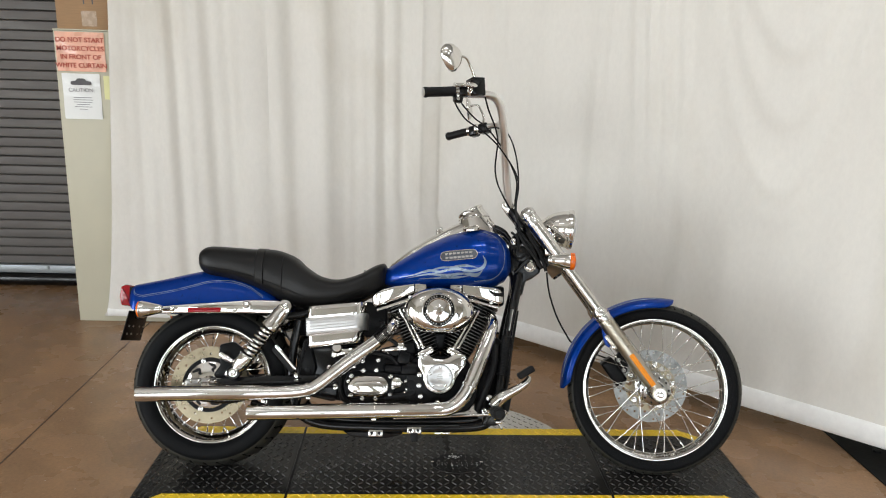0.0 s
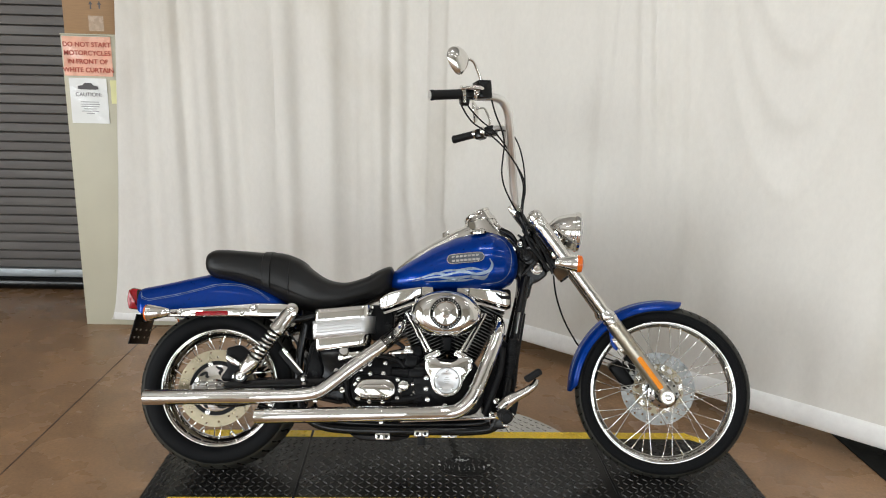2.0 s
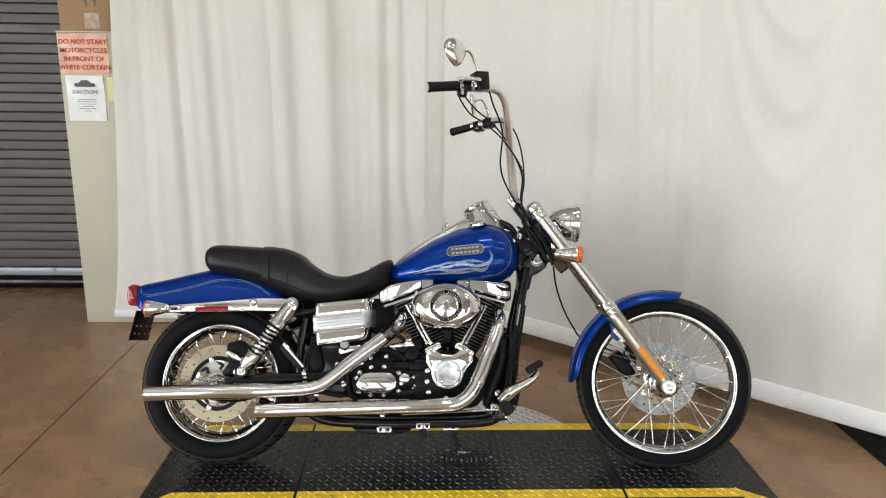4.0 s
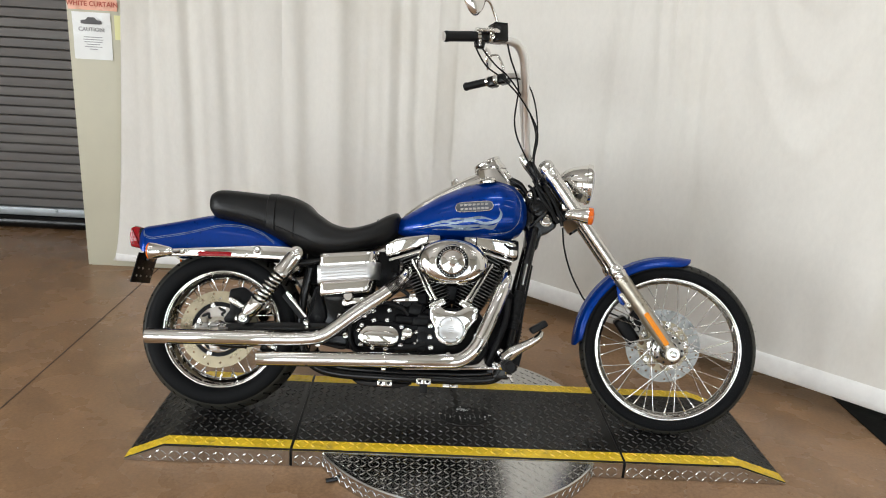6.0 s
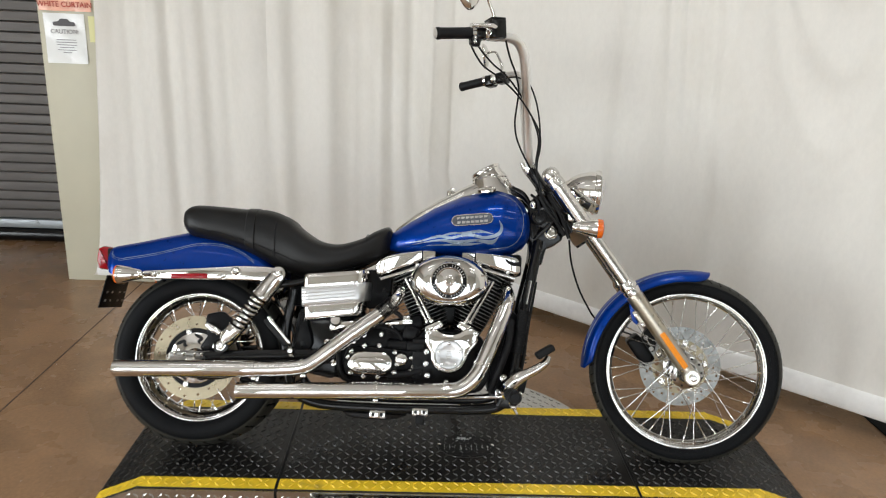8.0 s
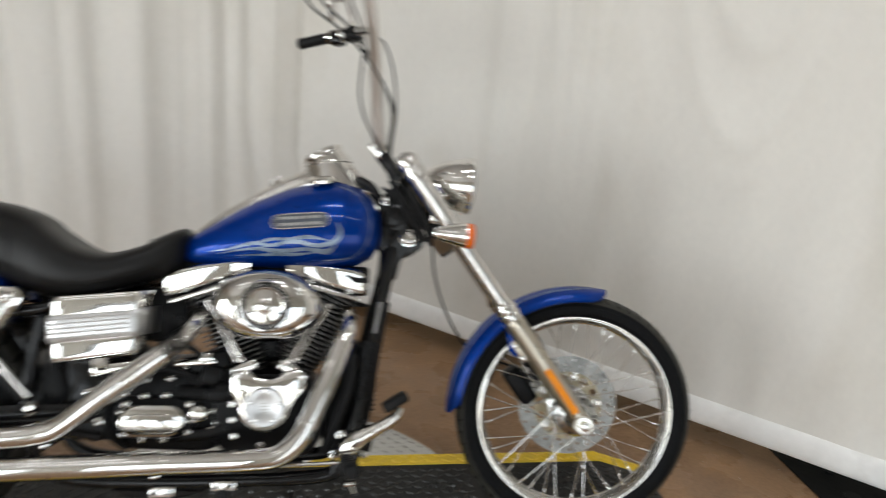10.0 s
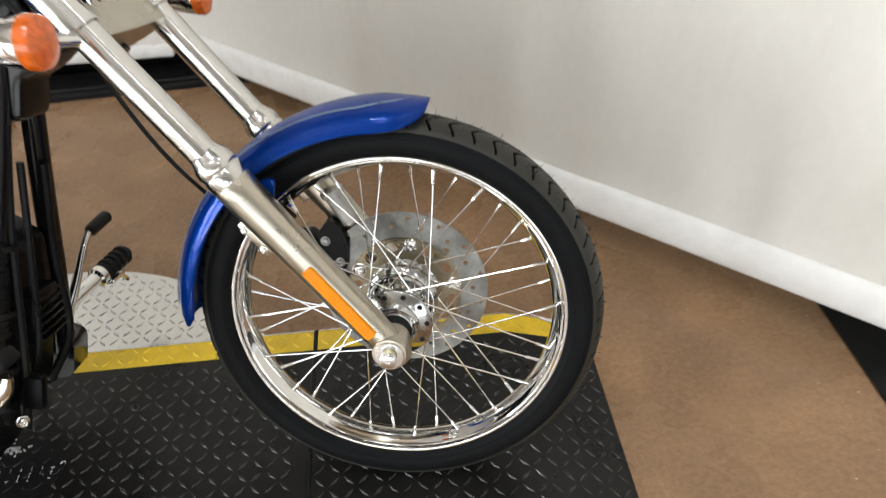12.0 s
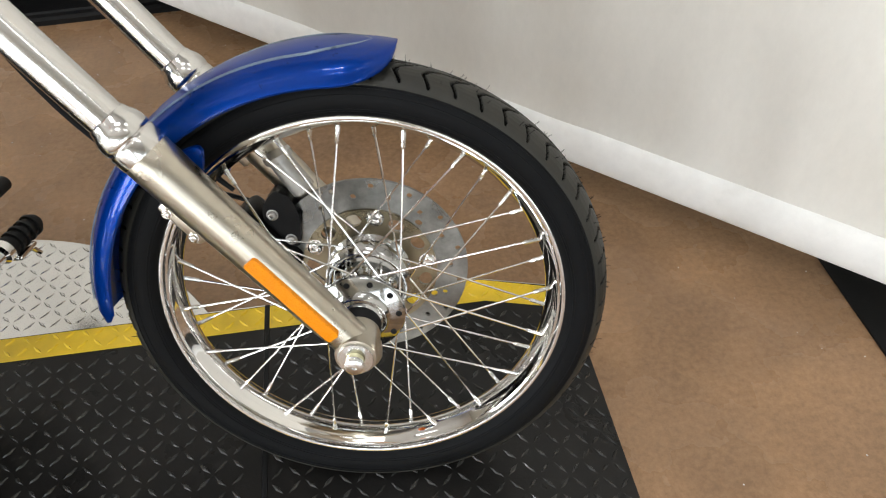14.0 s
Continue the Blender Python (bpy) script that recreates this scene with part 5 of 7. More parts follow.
FLAMES = [
    ([(0.108, 0.845), (0.118, 0.820), (0.105, 0.795), (0.06, 0.782), (0.01, 0.790), (-0.04, 0.782), (-0.11, 0.764)], [0.001, 0.010, 0.013, 0.010, 0.011, 0.007, 0.001]),
    ([(0.09, 0.796), (0.04, 0.803), (-0.01, 0.796), (-0.06, 0.792), (-0.12, 0.772)], [0.001, 0.011, 0.007, 0.008, 0.001]),
    ([(0.11, 0.788), (0.085, 0.768), (0.03, 0.772), (-0.03, 0.764), (-0.10, 0.768), (-0.19, 0.752)], [0.001, 0.015, 0.008, 0.013, 0.007, 0.001]),
    ([(0.06, 0.765), (0.01, 0.758), (-0.05, 0.755), (-0.14, 0.750)], [0.001, 0.008, 0.007, 0.001]),
    ([(0.0, 0.792), (-0.05, 0.778), (-0.10, 0.782), (-0.16, 0.765), (-0.215, 0.757)], [0.001, 0.008, 0.009, 0.005, 0.001]),
]
for s in (-1, 1):
    for mid, w in FLAMES:
        part("flame_graphic", on_tank(ribbon(mid, w), 0.0006, s), FLAME, tank, "silver-blue flame graphic")
    loop = [(0.11, 0.945), (0.16, 0.925), (0.19, 0.885), (0.196, 0.84), (0.185, 0.79), (0.15, 0.757), (0.08, 0.745)]
    part("pinstripe", on_tank(ribbon(loop, [0.002] * 7), 0.0005, s), FLAME, tank, "thin silver pinstripe")
    y = lambda x, z: s * tank_y(x, z)
    plate = []
    for k in range(25):
        u = -1 + k / 12
        x = 0.0155 + 0.071 * u
        h = 0.0185 * max(0.02, 1 - abs(u) ** 9) ** 0.5
        plate.append([(x, 0.8435 + (x - 0.0155) * 0.10 + h * v) for v in (-1, -0.9, -0.6, -0.3, 0, 0.3, 0.6, 0.9, 1)])
    bm = on_tank(plate, 0.0032, s)
    em = part("tank_badge", bm, GUNMETAL, tank, "chrome-edged tank badge")
    rim = [V(x, s * (tank_y(x, z) + 0.0034), z) for x, z in [r[0] for r in plate] + [r[-1] for r in plate[::-1]]]
    bm = BM()
    sweep(bm, rim + rim[:1], 0.0018, 6)
    part("badge_rim", bm, CHROME, em)
    for row, zz in ((0, 0.8515), (1, 0.8355)):
        for k in range(7):
            x = -0.032 + k * 0.0155 + row * 0.002
            z = zz + (x - 0.016) * 0.10
            bm = BM()
            rbox(bm, (0.0125, 0.002, 0.0082), Matrix.Translation((x, s * (tank_y(x, z) + 0.0032), z)), 0.0006, 1)
            part("badge_bar", bm, CAST, em)

bm = BM()
CON = [(-0.285, 0.770, 0.012, 0.010), (-0.25, 0.818, 0.022, 0.012), (-0.18, 0.872, 0.030, 0.015), (-0.10, 0.920, 0.036, 0.018), (-0.02, 0.962, 0.043, 0.022), (0.04, 0.985, 0.05, 0.03), (0.12, 0.985, 0.052, 0.035), (0.19, 0.955, 0.046, 0.03), (0.235, 0.915, 0.03, 0.02)]
rings = []
for x, z, hw, h in CON:
    rings.append([V(x, hw * math.cos(a) * (1.0 if math.sin(a) < 0 else 0.95), z - 0.02 + (h + 0.012) * max(-0.6, math.sin(a))) for a in (2 * math.pi * k / 20 for k in range(20))])
skin(bm, rings)
part("tank_console", bm, CHROME, tank, "chrome tank console")
bm = BM()
DIAL = V(0.0675, 0, 1.044)
sm = axis(DIAL, V(-0.47, 0, 0.88))
foot = [V(0.118 + 0.098 * math.cos(2 * math.pi * k / 40), 0.078 * math.sin(2 * math.pi * k / 40), 0.958 - 0.022 * math.cos(2 * math.pi * k / 40)) for k in range(40)]
rim = [DIAL + V(0.88, 0, 0.47) * (0.053 * math.cos(2 * math.pi * k / 40)) + V(0, 0.053 * math.sin(2 * math.pi * k / 40), 0) for k in range(40)]
up = V(-0.47, 0, 0.88)
rings = [[a.lerp(b, f) for a, b in zip(foot, rim)] for f in (0, 0.35, 0.66)]
rings += [[a.lerp(b, f) + (a.lerp(b, f) - DIAL) * g for a, b in zip(foot, rim)] for f, g in ((0.68, 0.05), (0.80, 0.05), (0.83, 0.0), (0.97, 0.0))]
rings += [[DIAL + (p - DIAL) * k + up * h for p in rim] for k, h in ((1.06, -0.004), (1.07, 0.003), (1.02, 0.007), (0.93, 0.007), (0.91, 0.003))]
skin(bm, rings)
part("speedometer_pod", bm, CHROME, tank, "chrome speedometer housing")
bm = BM()
lathe(bm, [(0.049, 0.0035), (0.020, 0.0055), (0, 0.006)], sm, 32)
part("speedometer_glass", bm, GLASSY, tank)
bm = BM()
sweep(bm, curve([(0.16, -0.052, 0.975), (0.20, -0.050, 0.955), (0.235, -0.035, 0.915)], 5), [0.012, 0.013, 0.009], 10)
sweep(bm, curve([(0.16, 0.052, 0.975), (0.20, 0.050, 0.955), (0.235, 0.035, 0.915)], 5), [0.012, 0.013, 0.009], 10)
part("console_edge", bm, BLACK, tank, "black console edging")
for x, y in ((0.068, -0.085), (0.068, 0.085)):
    z = 0.956
    bm = BM()
    lathe(bm, [(0.034, 0.0), (0.034, 0.008), (0.030, 0.013), (0.018, 0.016), (0, 0.017)], axis((x, y, z), V(-0.12, 0.28 * math.copysign(1, y), 1)), 28)
    part("filler_cap", bm, CHROME, tank, "chrome filler cap")
bm = BM()
sweep(bm, [(-0.060, 0, 0.930), (-0.060, 0, 0.963)], 0.014, 16)
rbox(bm, (0.030, 0.014, 0.012), pose(-0.060, 0, 0.966, 0, -30, 0), 0.003)
part("ignition_knob", bm, CHROME, tank, "chrome ignition switch")
bm = BM()
sweep(bm, curve([(0.13, -0.10, 0.725), (0.16, -0.10, 0.70), (0.195, -0.095, 0.70)], 4), 0.011, 12)
part("fuel_fitting", bm, GRIP, tank)

# -- seat --
SEAT = [(-1.012, 0.795, 0.840, 0.070), (-1.000, 0.770, 0.858, 0.095), (-0.965, 0.748, 0.870, 0.112), (-0.87, 0.730, 0.867, 0.124), (-0.78, 0.700, 0.862, 0.132), (-0.71, 0.668, 0.861, 0.140), (-0.64, 0.640, 0.838, 0.150), (-0.58, 0.624, 0.797, 0.163), (-0.52, 0.624, 0.763, 0.170), (-0.45, 0.640, 0.752, 0.168), (-0.37, 0.668, 0.776, 0.154), (-0.31, 0.692, 0.808, 0.130), (-0.278, 0.715, 0.818, 0.100), (-0.265, 0.745, 0.800, 0.060)]
sp = [curve([(q[0], q[k], 0) for q in SEAT], 4) for k in (1, 2, 3)]
bm = BM()
rings = []
for a, b, c in zip(*sp):
    lo, hi, hw = a.y, b.y, c.y
    dip = 0.012 if -0.62 < a.x < -0.34 else 0.0
    ring = []
    for k in range(36):
        t = 2 * math.pi * k / 36
        co, si = math.cos(t), math.sin(t)
        y = hw * math.copysign(abs(co) ** 0.62, co)
        h = (hi - lo) / 2
        z = lo + h + h * math.copysign(abs(si) ** 0.75, si)
        if si > 0.3:
            z -= dip * (1 - abs(co)) * 0.6
        ring.append(V(a.x, y, z))
    rings.append(ring)
skin(bm, rings)
seat = part("seat", bm, LEATHER, bike, "black vinyl two-up seat")


def seat_loop(x, grow):
    lo, hi, hw = [float(np.interp(x, [q[0] for q in SEAT], [q[k] for q in SEAT])) for k in (1, 2, 3)]
    out = []
    h = (hi - lo) / 2
    for k in range(40):
        t = math.pi * (-0.18 + 1.36 * k / 39)
        co, si = math.cos(t), math.sin(t)
        out.append(V(x, (hw + grow) * math.copysign(abs(co) ** 0.62, co), lo + h + (h + grow) * math.copysign(abs(si) ** 0.75, si)))
    return out


bm = BM()
rows = []
for x, g in ((-0.776, 0.001), (-0.774, 0.004), (-0.744, 0.004), (-0.742, 0.001)):
    rows.append([p + V(0.25 * (p.z - 0.80) * -0.0, 0, 0) for p in seat_loop(x, g)])
skin(bm, rows, closed=False, cap=False)
part("grab_strap", bm, LEATHER, seat, "black vinyl grab strap")
for x in (-0.668, -0.352):
    bm = BM()
    sweep(bm, [p + V(0.0, 0, 0) for p in seat_loop(x, 0.0003)], 0.0018, 5)
    part("seam", bm, GRIP, seat)
for s in (-1, 1):
    bm = BM()
    pts = []
    for x in np.linspace(-0.99, -0.30, 40):
        lo, hi, hw = [float(np.interp(x, [q[0] for q in SEAT], [q[k] for q in SEAT])) for k in (1, 2, 3)]
        t = radians(-20)
        h = (hi - lo) / 2
        pts.append(V(x, s * (hw + 0.0006) * abs(math.cos(t)) ** 0.62, lo + h - h * abs(math.sin(t)) ** 0.75))
    sweep(bm, pts, 0.0016, 5)
    part("piping", bm, GRIP, seat)

# -- rear fender, lamp, plate --
RC = V(-0.928, 0, 0.318)
bm = BM()
FEN = [(-0.66, 0.62, 0.60, 0.095), (-0.70, 0.690, 0.615, 0.100), (-0.76, 0.735, 0.620, 0.104), (-0.83, 0.758, 0.622, 0.106), (-0.90, 0.771, 0.620, 0.106), (-0.98, 0.774, 0.616, 0.106), (-1.06, 0.758, 0.612, 0.105), (-1.14, 0.738, 0.608, 0.104), (-1.21, 0.722, 0.606, 0.102), (-1.248, 0.714, 0.610, 0.096), (-1.266, 0.709, 0.636, 0.080)]
fp = [curve([(q[0], q[k], 0) for q in FEN], 3) for k in (1, 2, 3)]
rings = []
for a, b, c in zip(*fp):
    o, i = [], []
    for k in range(25):
        t = math.pi * k / 24
        co, si = math.cos(t), math.sin(t)
        y, z = c.y * math.copysign(abs(co) ** 0.7, co), b.y + (a.y - b.y) * si ** 0.8
        o.append(V(a.x, y, z))
        i.append(V(a.x + (0.003 if a.x < -1.2 else 0), y * 0.965, z - 0.004 * si))
    rings.append(o + i[::-1])
skin(bm, rings)
rf = part("rear_fender", bm, BLUE, bike, "glossy blue bobbed rear fender")
for s in (-1, 1):
    line = curve([(-1.255, 0, 0.690), (-1.243, 0, 0.672), (-1.215, 0, 0.664), (-1.190, 0, 0.668), (-1.10, 0, 0.686), (-1.02, 0, 0.708), (-0.95, 0, 0.727), (-0.87, 0, 0.728), (-0.80, 0, 0.707), (-0.745, 0, 0.672)], 6)
    for shift, thin in ((0.0, 0.0013), (0.0062, 0.0009)):
        pts = []
        for p in line:
            zt, zb, hw = (float(np.interp(p.x, [q[0] for q in FEN[::-1]], [q[k] for q in FEN[::-1]])) for k in (1, 2, 3))
            z = min(p.z - shift, zt - 0.003)
            si = min(0.98, max(0, (z - zb) / (zt - zb))) ** 1.25
            pts.append(V(p.x, s * (hw * (1 - si * si) ** 0.35 + 0.0004), z))
        bm = BM()
        sweep(bm, pts, thin, 5)
        part("pinstripe", bm, FLAME, rf, "thin silver pinstripe")
bm = BM()
arc = []
for ang in np.linspace(-12, 70, 18):
    a = radians(ang)
    d = V(math.cos(a), 0, math.sin(a))
    arc.append([RC + d * 0.352 + V(0, y, 0) for y in (-0.095, -0.03, 0.03, 0.095)] + [RC + d * 0.345 + V(0, y, 0) for y in (0.095, 0.03, -0.03, -0.095)])
skin(bm, arc)
part("inner_fender", bm, BLACK, rf, "black inner mudguard ahead of the wheel")
bm = BM()
slab(bm, rounded([(-1.262, 0.702), (-1.300, 0.710), (-1.319, 0.700), (-1.322, 0.660), (-1.313, 0.626), (-1.262, 0.622)], 0.2, 3), 0.050, -0.054, 0.014)
tl = part("tail_lamp", bm, RED, bike, "red tail lamp")
bm = BM()
slab(bm, rounded([(-1.258, 0.700), (-1.280, 0.700), (-1.272, 0.618), (-1.245, 0.618)], 0.2, 3), -0.058, 0.058)
part("lamp_base", bm, BLACK, tl)
bm = BM()
rbox(bm, (0.005, 0.190, 0.118), pose(-1.270, 0, 0.546, 0, 12, 0), 0.002)
pl = part("number_plate_bracket", bm, CRINKLE, bike, "black empty number plate bracket")
for y in (-0.07, -0.03, 0.03, 0.07):
    for z in (0.515, 0.545):
        bm = BM()
        lathe(bm, [(0.004, 0), (0.004, 0.0035), (0, 0.0036)], axis((-1.265 + (z - 0.546) * 0.21, y, z), (1, 0, -0.2)), 8)
        part("plate_hole", bm, CAST, pl)
bm = BM()
rbox(bm, (0.03, 0.06, 0.05), pose(-1.255, 0, 0.60, 0, 10, 0), 0.004)
part("plate_arm", bm, BLACK, pl)
for s in (-1, 1):
    bm = BM()
    out = [(-1.185, 0.592), (-1.185, 0.616), (-1.05, 0.630), (-0.90, 0.643), (-0.78, 0.654), (-0.68, 0.654), (-0.635, 0.645), (-0.622, 0.622), (-0.645, 0.604), (-0.70, 0.603), (-0.90, 0.600), (-1.05, 0.597)]
    slab(bm, rounded(out, 0.25, 3), s * 0.114, s * 0.142, 0.006)
    strut = part("fender_strut", bm, CHROME, bike, "polished chrome fender strut")
    bm = BM()
    rbox(bm, (0.125, 0.006, 0.018), Matrix.Translation((-0.955, s * 0.1435, 0.611)) @ pose(0, 0, 0, 0, -2, 0), 0.004)
    part("reflector", bm, RED, strut, "red side reflector")
    bolt(strut, (-0.795, s * 0.142, 0.634), (0, s, 0), 0.014, 0.016)
    bolt(strut, (-1.075, s * 0.142, 0.613), (0, s, 0), 0.011, 0.014)
    bolt(strut, (-0.838, s * 0.142, 0.614), (0, s, 0), 0.008, 0.010)
    signal(bike, (-1.165, s * 0.185, 0.607), -1, None, [(-1.13, s * 0.13, 0.607), (-1.14, s * 0.17, 0.607)])

    # -- shock --
    a, b = V(-0.638, s * 0.178, 0.629), V(-0.820, s * 0.168, 0.380)
    d = (b - a).normalized()
    L = (b - a).length
    bm = BM()
    lathe(bm, [(0.014, -0.012), (0.022, -0.010), (0.026, 0.012), (0.030, 0.030), (0.031, 0.085), (0.033, 0.088), (0.033, 0.100), (0.026, 0.104)], axis(a, d), 28)
    sh = part("shock_absorber", bm, CHROME, bike, "chrome shock absorber with exposed spring")
    bm = BM()
    turns, n = 8.5, 190
    u = d.orthogonal().normalized()
    w = d.cross(u)
    pts = [a + d * (0.100 + (L - 0.165) * k / n) + (u * math.cos(2 * math.pi * turns * k / n) + w * math.sin(2 * math.pi * turns * k / n)) * 0.0245 for k in range(n + 1)]
    sweep(bm, pts, 0.0052, 8)
    part("spring", bm, CHROME, sh, "chrome coil spring")
    bm = BM()
    lathe(bm, [(0.0165, 0.09), (0.0165, L - 0.06)], axis(a, d), 18)
    part("damper", bm, BLACK, sh)
    bm = BM()
    lathe(bm, [(0.030, L - 0.075), (0.031, L - 0.068), (0.030, L - 0.03), (0.024, L - 0.018), (0.020, L + 0.01), (0.012, L + 0.016)], axis(a, d), 28)
    part("lower_cover", bm, CHROME, sh)
    for p in (a, b):
        bolt(sh, p + V(0, s * 0.022, 0), (0, s, 0), 0.013, 0.012)
        bm = BM()
        lathe(bm, [(0.012, -0.022), (0.024, -0.020), (0.024, 0.020), (0.012, 0.022)], axis(p, (0, 1, 0)), 24)
        part("eye", bm, CHROME if p is a else BLACK, sh)
    # -- swing arm --
    bm = BM()
    pts = curve([(-0.97, s * 0.128, 0.318), (-0.82, s * 0.135, 0.335), (-0.65, s * 0.13, 0.345), (-0.46, s * 0.11, 0.350)], 5)
    rings = [[p + V(0, 0.017 * x, 0.024 * z) for x, z in ((-1, -0.8), (-0.8, -1), (0.8, -1), (1, -0.8), (1, 0.8), (0.8, 1), (-0.8, 1), (-1, 0.8))] for p in pts]
    skin(bm, rings)
    part("swing_arm", bm, BLACK, bike, "black swing arm")
    bm = BM()
    lathe(bm, [(0.010, 0), (0.021, 0.001), (0.021, 0.010), (0.016, 0.014), (0.016, 0.022), (0, 0.023)], axis((-0.93, s * 0.145, 0.318), (0, s, 0)), 6)
    part("axle_nut", bm, CHROME, bike)
# rear caliper
bm = BM()
slab(bm, rounded([(-0.893, 0.482), (-0.84, 0.494), (-0.795, 0.46), (-0.80, 0.416), (-0.832, 0.401), (-0.84, 0.360), (-0.90, 0.352), (-0.911, 0.368), (-0.885, 0.408), (-0.896, 0.446)], 0.2, 3), -0.105, -0.124, 0.005)
rcal = part("rear_caliper", bm, CRINKLE, bike, "dark rear brake caliper bracket")
bm = BM()
slab(bm, rounded([(-1.01, 0.352), (-0.90, 0.352), (-0.87, 0.335), (-0.90, 0.315), (-1.01, 0.315)], 0.25, 3), -0.105, -0.150, 0.010)
part("caliper_body", bm, CAST, rcal)
bm = BM()
sweep(bm, curve([(-0.886, -0.132, 0.446), (-0.862, -0.137, 0.432), (-0.838, -0.137, 0.418)], 5), [0.010, 0.013, 0.011], 12)
lathe(bm, [(0.016, 0), (0.016, 0.008), (0.010, 0.012), (0, 0.013)], axis((-0.848, -0.128, 0.372), (0, -1, 0)), 16)
part("brake_fitting", bm, CHROME, rcal)
for x in (-0.985, -0.955, -0.918, -0.895):
    bolt(rcal, (x, -0.142, 0.342), (0, -0.4, 1), 0.008, 0.010)

# -- exhaust --
def pipe(name, pts, r, material, label, seg=26, n=8):
    bm = BM()
    sweep(bm, curve(pts, n) if n else pts, r, seg)
    return part(name, bm, material, bike, label)


ex = pipe("upper_muffler", [(-1.141, -0.232, 0.298), (-1.139, -0.234, 0.298), (-1.0, -0.236, 0.302), (-0.72, -0.238, 0.310), (-0.695, -0.238, 0.311)], [0.0265, 0.0278, 0.0278, 0.0278, 0.0262], CHROME, "long chrome muffler", 30, 4)
bm = BM()
lathe(bm, [(0.0235, 0), (0.0275, 0.0005), (0.0272, 0.008), (0.0235, 0.008)], axis((-1.1425, -0.232, 0.298), (1, -0.01, 0.03)), 30, loop=True)
part("muffler_tip", bm, CHROME, ex)
bm = BM()
lathe(bm, [(0, 0.03), (0.024, 0.03), (0.024, 0.0305), (0, 0.0305)], axis((-1.1425, -0.232, 0.298), (1, -0.01, 0.03)), 24)
part("baffle", bm, BLACK, ex)
pipe("upper_heat_shield", [(-0.70, -0.238, 0.311), (-0.62, -0.238, 0.314), (-0.545, -0.238, 0.322), (-0.50, -0.237, 0.340), (-0.42, -0.232, 0.404), (-0.34, -0.222, 0.465), (-0.285, -0.212, 0.507)], [0.0262, 0.0262, 0.0262, 0.0262, 0.0262, 0.0262, 0.0255], CHROME, "chrome exhaust heat shield")
pipe("rear_header", [(-0.30, -0.215, 0.495), (-0.255, -0.19, 0.535), (-0.23, -0.14, 0.57), (-0.225, -0.08, 0.60)], 0.021, CHROME, "chrome exhaust header")
for k in range(12):
    bm = BM()
    lathe(bm, [(0.0245, -0.0012), (0.0275, -0.001), (0.0275, 0.001), (0.0245, 0.0012)], axis((-0.287 + k * 0.0042, -0.2125 + k * 0.0018, 0.508 + k * 0.0034), (0.7, 0.15, 0.57)), 16, loop=True)
    part("header_clamp", bm, CRINKLE, bike, "dark ribbed header clamp")
lm = pipe("lower_muffler", [(-0.738, -0.232, 0.238), (-0.735, -0.233, 0.238), (-0.60, -0.235, 0.243), (-0.30, -0.238, 0.254), (-0.288, -0.238, 0.2545)], [0.0265, 0.0278, 0.0278, 0.0278, 0.0262], CHROME, "long chrome muffler", 30, 4)
bm = BM()
lathe(bm, [(0, 0.02), (0.0245, 0.02), (0.0245, 0.0205), (0, 0.0205)], axis((-0.7395, -0.232, 0.238), (1, 0, 0.03)), 24)
part("baffle", bm, BLACK, lm)
pipe("lower_heat_shield", [(-0.290, -0.238, 0.2545), (-0.20, -0.240, 0.257), (-0.08, -0.240, 0.261), (-0.01, -0.239, 0.270), (0.04, -0.236, 0.312), (0.075, -0.228, 0.383), (0.11, -0.212, 0.47), (0.137, -0.190, 0.540)], 0.0262, CHROME, "chrome exhaust heat shield")
pipe("front_header", [(0.134, -0.193, 0.532), (0.148, -0.170, 0.565), (0.15, -0.12, 0.60), (0.135, -0.06, 0.62)], 0.021, CHROME, "chrome exhaust header")
for p, d in (((-0.693, -0.238, 0.311), (1, 0, 0.03)), ((-0.288, -0.238, 0.2545), (1, 0, 0.03)), ((-0.53, -0.238, 0.327), (1, 0, 0.25)), ((-0.37, -0.2265, 0.443), (0.77, 0.1, 0.6)), ((0.06, -0.232, 0.35), (0.35, 0.1, 0.8))):
    bm = BM()
    lathe(bm, [(0.0255, -0.006), (0.0285, -0.005), (0.0290, 0.0), (0.0285, 0.005), (0.0255, 0.006)], axis(p, d), 28, loop=True)
    rbox(bm, (0.016, 0.012, 0.012), Matrix.Translation((p[0], p[1] + 0.01, p[2] - 0.032)), 0.003)
    part("exhaust_clamp", bm, CHROME, bike, "chrome exhaust clamp")
bm = BM()
sweep(bm, curve([(-0.78, -0.16, 0.285), (-0.85, -0.18, 0.275), (-0.98, -0.20, 0.29)], 4), 0.012, 10)
sweep(bm, [(-0.74, -0.21, 0.275), (-0.62, -0.15, 0.22)], 0.012, 10)
part("muffler_hanger", bm, BLACK, bike)

# -- engine --
CR = V(-0.045, 0, 0.33)
bm = BM()
slab(bm, rounded([(-0.16, 0.24), (0.06, 0.24), (0.10, 0.30), (0.09, 0.40), (0.05, 0.455), (-0.14, 0.455), (-0.18, 0.40)], 0.3, 4), 0.16, -0.140, 0.012)
part("crankcase", bm, CRINKLE, bike, "black crankcase")
bm = BM()
slab(bm, rounded([(-0.43, 0.26), (-0.15, 0.25), (-0.14, 0.46), (-0.22, 0.475), (-0.36, 0.465), (-0.44, 0.40)], 0.25, 4), 0.14, -0.118, 0.015)
gear = part("gearbox", bm, CRINKLE, bike, "black gearbox case")
bm = BM()
